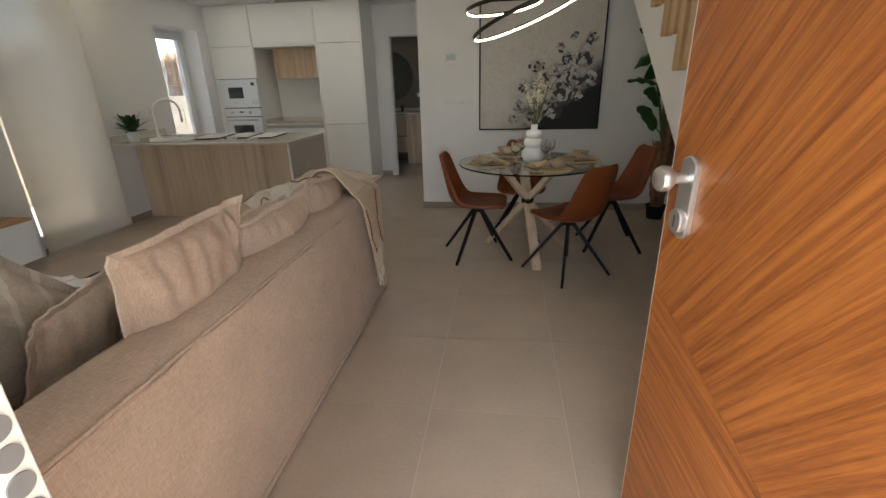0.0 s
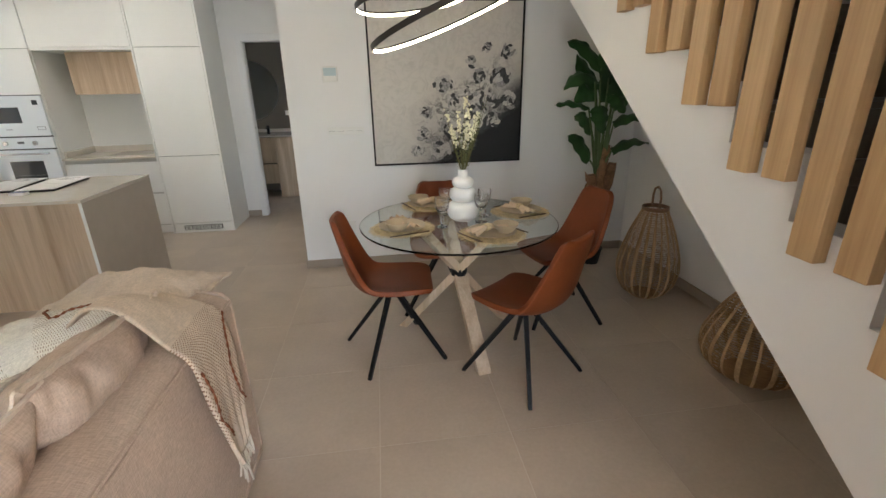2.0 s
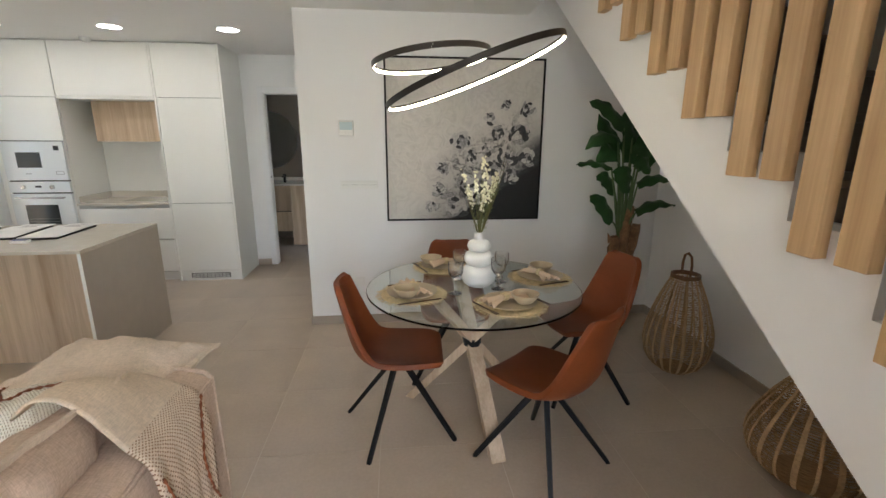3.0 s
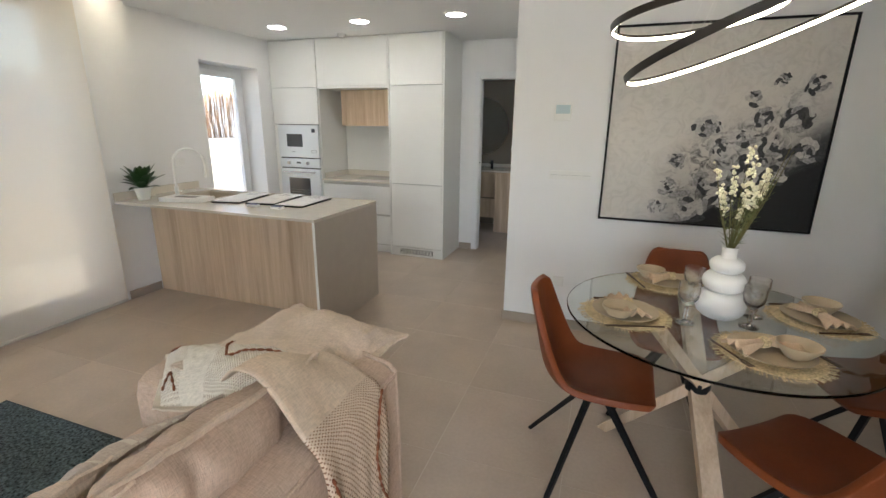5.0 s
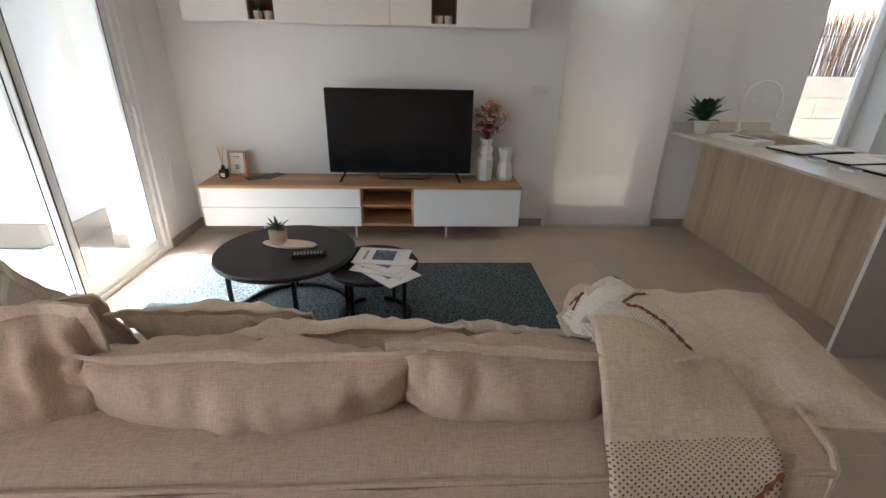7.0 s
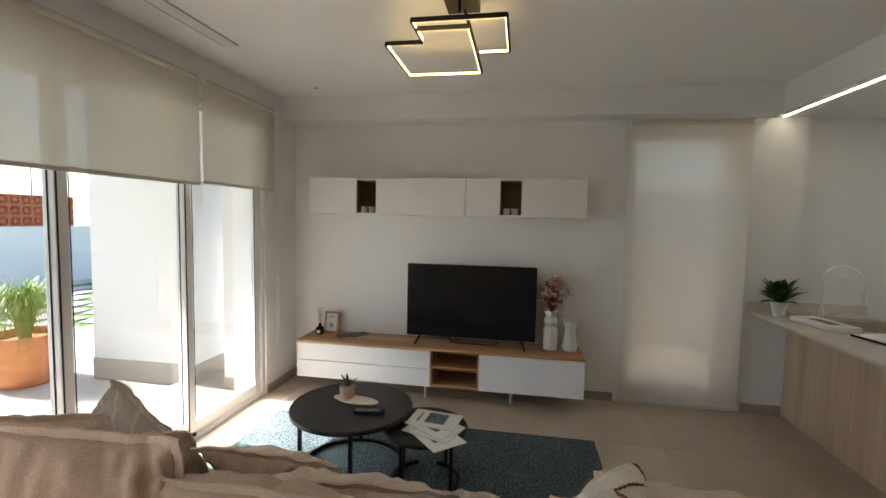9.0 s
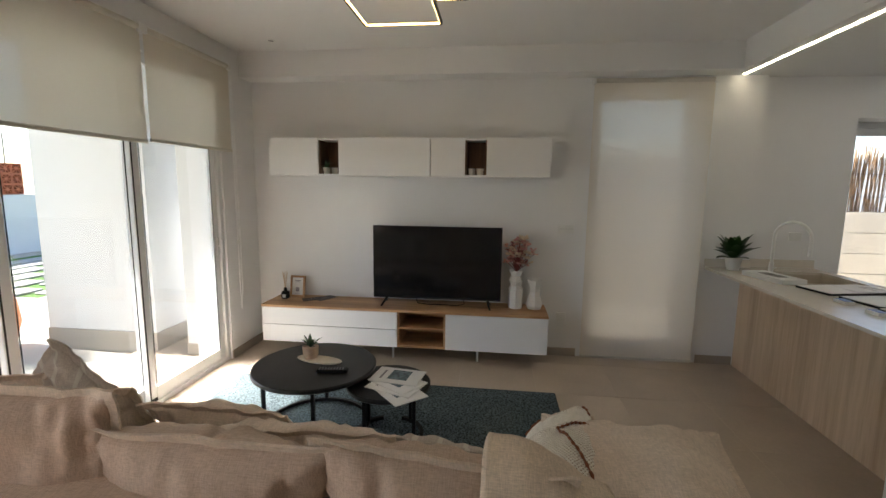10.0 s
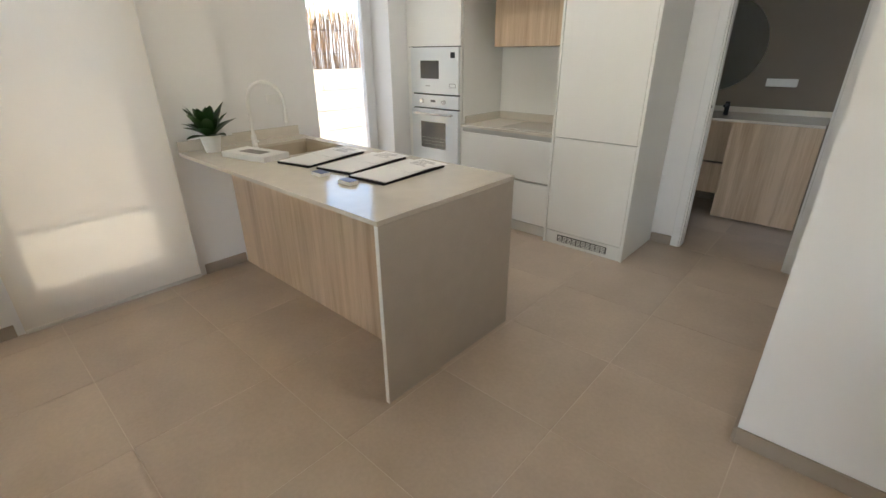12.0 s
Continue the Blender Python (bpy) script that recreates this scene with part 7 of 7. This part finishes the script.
    spots = [(0.47, 0.50, 0.065), (0.36, 0.33, 0.05), (0.55, 0.40, 0.05), (0.64, 0.45, 0.06), (0.52, 0.24, 0.08), (0.44, 0.10, 0.09), (0.60, 0.14, 0.09), (0.70, 0.30, 0.08), (0.78, 0.42, 0.075), (0.84, 0.55, 0.07), (0.72, 0.55, 0.055), (0.90, 0.70, 0.05), (0.80, 0.28, 0.06), (0.92, 0.40, 0.06), (0.34, 0.20, 0.05), (0.66, 0.64, 0.04), (0.30, 0.09, 0.05), (0.76, 0.72, 0.035)]
    lvl = 0
    for sx_, sz_, sr in spots:
        for k in range(17):
            a = rnd.uniform(0, 6.28)
            rr = 1.15 * sr * rnd.uniform(0.15, 1.0)
            cx, cz = x0 + 1.245 * sx_ + rr * math.cos(a), z0 + 1.245 * sz_ + rr * math.sin(a) * 0.9
            L, W, b_ = sr * rnd.uniform(0.35, 0.8), sr * rnd.uniform(0.14, 0.42), a + rnd.uniform(0.8, 2.0)
            q = rnd.choice([0, 0, 1, 2, 2] if sx_ < 0.7 else [0, 1, 1, 2])
            pts = []
            lvl += 1
            yy = YN - 0.0265 - 0.000008 * lvl
            for i in range(9):
                c = 2 * math.pi * i / 9
                ww = W * (1 + 0.35 * rnd.uniform(-1, 1))
                u, w_ = L * math.cos(c), ww * math.sin(c)
                px, pz = cx + u * math.cos(b_) - w_ * math.sin(b_), cz + u * math.sin(b_) + w_ * math.cos(b_)
                pts.append(bms[q].verts.new((min(max(px, x0 + 0.02), x1 - 0.02), yy, min(max(pz, z0 + 0.02), z1 - 0.02))))
            cc = bms[q].verts.new((min(max(cx, x0 + .02), x1 - .02), yy - 0.003, min(max(cz, z0 + .02), z1 - .02)))
            for i in range(9):
                bms[q].faces.new((pts[i], pts[(i + 1) % 9], cc))
    for b_, tn in zip(bms, tones):
        tagged(part("paint_relief", b_, tn, t), kind="stuff")


painting()


def lantern(x, y, r, h, handle, label, seed):
    RT = bpy.data.materials["rattan strip"] if "rattan strip" in bpy.data.materials else mat("rattan strip", (0.46, 0.31, 0.17), 0.6, vary=0.15, scale=12, fine=0.15, fscale=90, perob=0.15)
    RW = bpy.data.materials["rattan weave"] if "rattan weave" in bpy.data.materials else mat("rattan weave", (0.34, 0.21, 0.10), 0.7, vary=0.2, scale=20)
    t = thing("rattan_lantern", (x, y, 0), label, "lantern", "rattan lanterns under the stairs")
    prof = [(0.50, 0.0), (0.74, 0.06), (0.92, 0.16), (1.0, 0.29), (0.97, 0.42), (0.86, 0.57), (0.70, 0.73), (0.53, 0.87), (0.40, 0.96), (0.38, 1.0)]

    def rad(s):
        for (a, za), (b, zb) in zip(prof, prof[1:]):
            if s <= zb:
                return r * (a + (b - a) * (s - za) / (zb - za))
        return r * prof[-1][0]
    n = 22
    for i in range(n):
        a0 = 2 * math.pi * i / n
        bm = bmesh.new()
        prev = None
        for k in range(19):
            s = k / 18
            rr = rad(s) + 0.003
            z = 0.005 + h * s
            wd = 0.32 if i % 2 else 0.20
            cur = [bm.verts.new((x + q * math.cos(a0 + o * math.pi / n * wd), y + q * math.sin(a0 + o * math.pi / n * wd), z)) for q, o in ((rr, -1), (rr + 0.003, 0), (rr, 1), (rr - 0.004, 0))]
            if prev:
                for q in range(4):
                    bm.faces.new((prev[q], prev[(q + 1) % 4], cur[(q + 1) % 4], cur[q]))
            prev = cur
        part("strip", bm, RT, t, smooth=40)
    bm = bmesh.new()
    m = 46
    for k in range(1, m):
        s = k / m
        rr = rad(s) - 0.001
        pts = [(x + (rr + 0.0035 * (1 if (i + k) % 2 else -1)) * math.cos(2 * math.pi * i / 44), y + (rr + 0.0035 * (1 if (i + k) % 2 else -1)) * math.sin(2 * math.pi * i / 44), 0.005 + h * s) for i in range(44)]
        tube_bm(bm, pts, 0.0028, 3, closed=True)
    tagged(part("weave", bm, RW, t), kind="stuff")
    lathe("rim", [(r * 0.36, h - 0.008), (r * 0.42, h - 0.008), (r * 0.42, h + 0.016), (r * 0.36, h + 0.016), (r * 0.36, h - 0.008)], (x, y, 0), mat("dark rattan", (0.16, 0.08, 0.04), 0.6) if "dark rattan" not in bpy.data.materials else bpy.data.materials["dark rattan"], t, 28)
    lathe("base", [(0, 0), (r * 0.5, 0), (r * 0.5, 0.008), (0, 0.008)], (x, y, 0), RW, t, 28)
    if handle:
        tube("handle", [(x, y - r * 0.20, h + 0.01), (x, y - r * 0.22, h + 0.08), (x, y - r * 0.16, h + 0.135), (x, y, h + 0.155), (x, y + r * 0.16, h + 0.135), (x, y + r * 0.22, h + 0.08), (x, y + r * 0.20, h + 0.01)], 0.008, bpy.data.materials["dark rattan"], t, 8)


lantern(1.785, 4.47, 0.215, 0.66, True, "tall pear-shaped woven rattan lantern with a loop handle", 1)
lantern(1.79, 3.44, 0.265, 0.50, True, "squat pear-shaped woven rattan lantern standing under the stairs", 2)


def banana():
    p = thing("nursery_pot", (1.67, 5.15, 0), "small black plastic nursery pot", "plant pot")
    lathe("pot", [(0, 0), (0.075, 0), (0.095, 0.13), (0.100, 0.13), (0.100, 0.14), (0.088, 0.14), (0.085, 0.12), (0, 0.12)], (1.67, 5.15, 0), BLACKM, p, 28)
    t = thing("banana_plant", (1.67, 5.15, 0.12), "tall artificial banana plant with broad dark green leaves and husky stems", "plant")
    BK = mat("husk bark", (0.24, 0.13, 0.065), 0.85, vary=0.35, scale=14, fine=0.2, fscale=80, bump=1.0, bscale=50)
    for i, (dx, dy, x2, y2, z2) in enumerate(((0.0, 0.0, 0.03, -0.02, 1.02), (0.03, 0.02, 0.10, 0.02, 0.86), (-0.03, -0.01, -0.05, -0.03, 0.78))):
        b = Vector((1.67 + dx, 5.15 + dy, 0.11))
        pts = [b + Vector((x2 * s + 0.012 * math.sin(7 * s + i), y2 * s, (z2 - 0.1) * s)) for s in [k / 14 for k in range(15)]]
        tube("trunk", pts, [0.030 + 0.006 * (k % 2) + (0.012 if k > 8 else 0) * (1 if k < 13 else 0.3) for k in range(15)], BK, t, 9)
        bm = bmesh.new()
        rnd = random.Random(i)
        for k in range(14):
            s = rnd.uniform(0.35, 0.95)
            c = b + Vector((x2 * s, y2 * s, (z2 - 0.1) * s))
            a = rnd.uniform(0, 6.28)
            d = Vector((math.cos(a), math.sin(a), 0))
            w_ = Vector((-d.y, d.x, 0)) * 0.022
            q = [c + d * 0.035 - w_, c + d * 0.035 + w_, c + d * 0.055 + w_ * 0.6 + Vector((0, 0, 0.07)), c + d * 0.058 - w_ * 0.5 + Vector((0, 0, 0.09))]
            bm.faces.new([bm.verts.new(v_) for v_ in q])
        part("husk", bm, BK, t)
    LF = mat("banana leaf", (0.018, 0.065, 0.014), 0.32, vary=0.3, scale=5, fine=0.08, fscale=60)
    SM = mat("leaf stalk green", (0.07, 0.12, 0.04), 0.45, vary=0.2)
    # each leaf: base and tip relative to the stem foot, half width, sag
    leaves = [((-0.08, -0.10, 1.61), (-0.37, -0.12, 1.79), 0.060, 0.05), ((-0.12, -0.10, 1.55), (-0.37, -0.12, 1.46), 0.085, 0.06), ((-0.15, -0.10, 1.33), (-0.43, -0.12, 1.35), 0.050, 0.03),
              ((-0.06, -0.12, 1.34), (-0.04, -0.16, 1.13), 0.085, 0.02), ((-0.10, -0.10, 0.92), (-0.31, -0.12, 1.12), 0.065, 0.05), ((0.08, -0.10, 0.99), (0.38, -0.12, 1.04), 0.055, 0.05),
              ((0.07, -0.10, 1.20), (0.35, -0.12, 1.22), 0.060, 0.05), ((-0.01, -0.10, 1.54), (-0.08, -0.10, 1.745), 0.070, 0.0), ((0.06, -0.10, 1.34), (0.13, -0.12, 1.62), 0.090, 0.0),
              ((0.02, -0.06, 1.36), (0.03, -0.06, 1.70), 0.085, 0.0), ((-0.08, -0.06, 1.42), (-0.26, -0.08, 1.36), 0.075, 0.05), ((0.05, 0.02, 1.40), (0.14, 0.08, 1.72), 0.08, 0.0),
              ((-0.04, 0.02, 1.45), (-0.20, 0.08, 1.72), 0.08, 0.0), ((0.04, -0.10, 1.42), (0.12, -0.16, 1.28), 0.080, 0.03), ((-0.08, -0.05, 1.14), (-0.26, -0.10, 1.26), 0.06, 0.05), ((0.08, -0.02, 1.32), (0.32, -0.04, 1.44), 0.07, 0.04)]
    foot = Vector((1.64, 5.15, 0.0))
    for bb_, tt_, w, sag in leaves:
        e, tip = foot + Vector(bb_), foot + Vector(tt_)
        b = foot + Vector((0.03 + bb_[0] * 0.25, bb_[1] * 0.2, min(0.80, bb_[2] - 0.15)))
        tube("stalk", [b, (b + e) / 2 + Vector((0, 0, 0.03)), e], [0.011, 0.009, 0.006], SM, t, 6)
        d = tip - e
        L = d.length
        s = d.cross(Vector((0.25, -1.0, 0.35))).normalized() if abs(d.z) > 0.5 * L or L < 0.2 else d.cross(Vector((0, -0.55, 1))).normalized()
        nrm = s.cross(d.normalized())
        bm = bmesh.new()
        prev = None
        for k in range(15):
            u = k / 14
            c = e + d * u + Vector((0, 0, sag * math.sin(math.pi * u)))
            ww = w * math.sin(math.pi * min(1, 0.08 + 0.92 * u) ** 0.75) ** 0.65 if k < 14 else 0.001
            wav = 0.010 * math.sin(k * 1.3 + w * 90)
            row = [bm.verts.new(c + s * o * ww - nrm * (0.35 * ww * abs(o) - wav * abs(o) * o)) for o in (-1, -0.5, 0, 0.5, 1)]
            if prev:
                for j in range(4):
                    bm.faces.new((prev[j], prev[j + 1], row[j + 1], row[j]))
            prev = row
        for v_ in bm.verts:
            v_.co.x, v_.co.y = min(v_.co.x, 2.105), min(v_.co.y, 5.43)
        part("leaf", bm, LF, t, smooth=60)


banana()


# ---- floor tiles ----
def tiles():
    P, X0, Y0 = 0.5945, 0.388, 3.222
    full = None
    for i in range(-8, 4):
        for j in range(-6, 11):
            xa, ya = X0 + P * i, Y0 + P * j
            xb, yb = xa + P, ya + P
            if xb < -4.1 or xa > 2.15 or yb < 0.05 or ya > 9.0:
                continue
            if full is None:
                bm = bmesh.new()
                bm_box(bm, 0.0018, P - 0.0018, 0.0018, P - 0.0018, -0.006, 0.0)
                full = part("tile", bm, TILE)
                ob = full
            else:
                ob = new("tile", full.data)
            ob.parent = floor
            ob.location = (xa, ya, 0)


tiles()
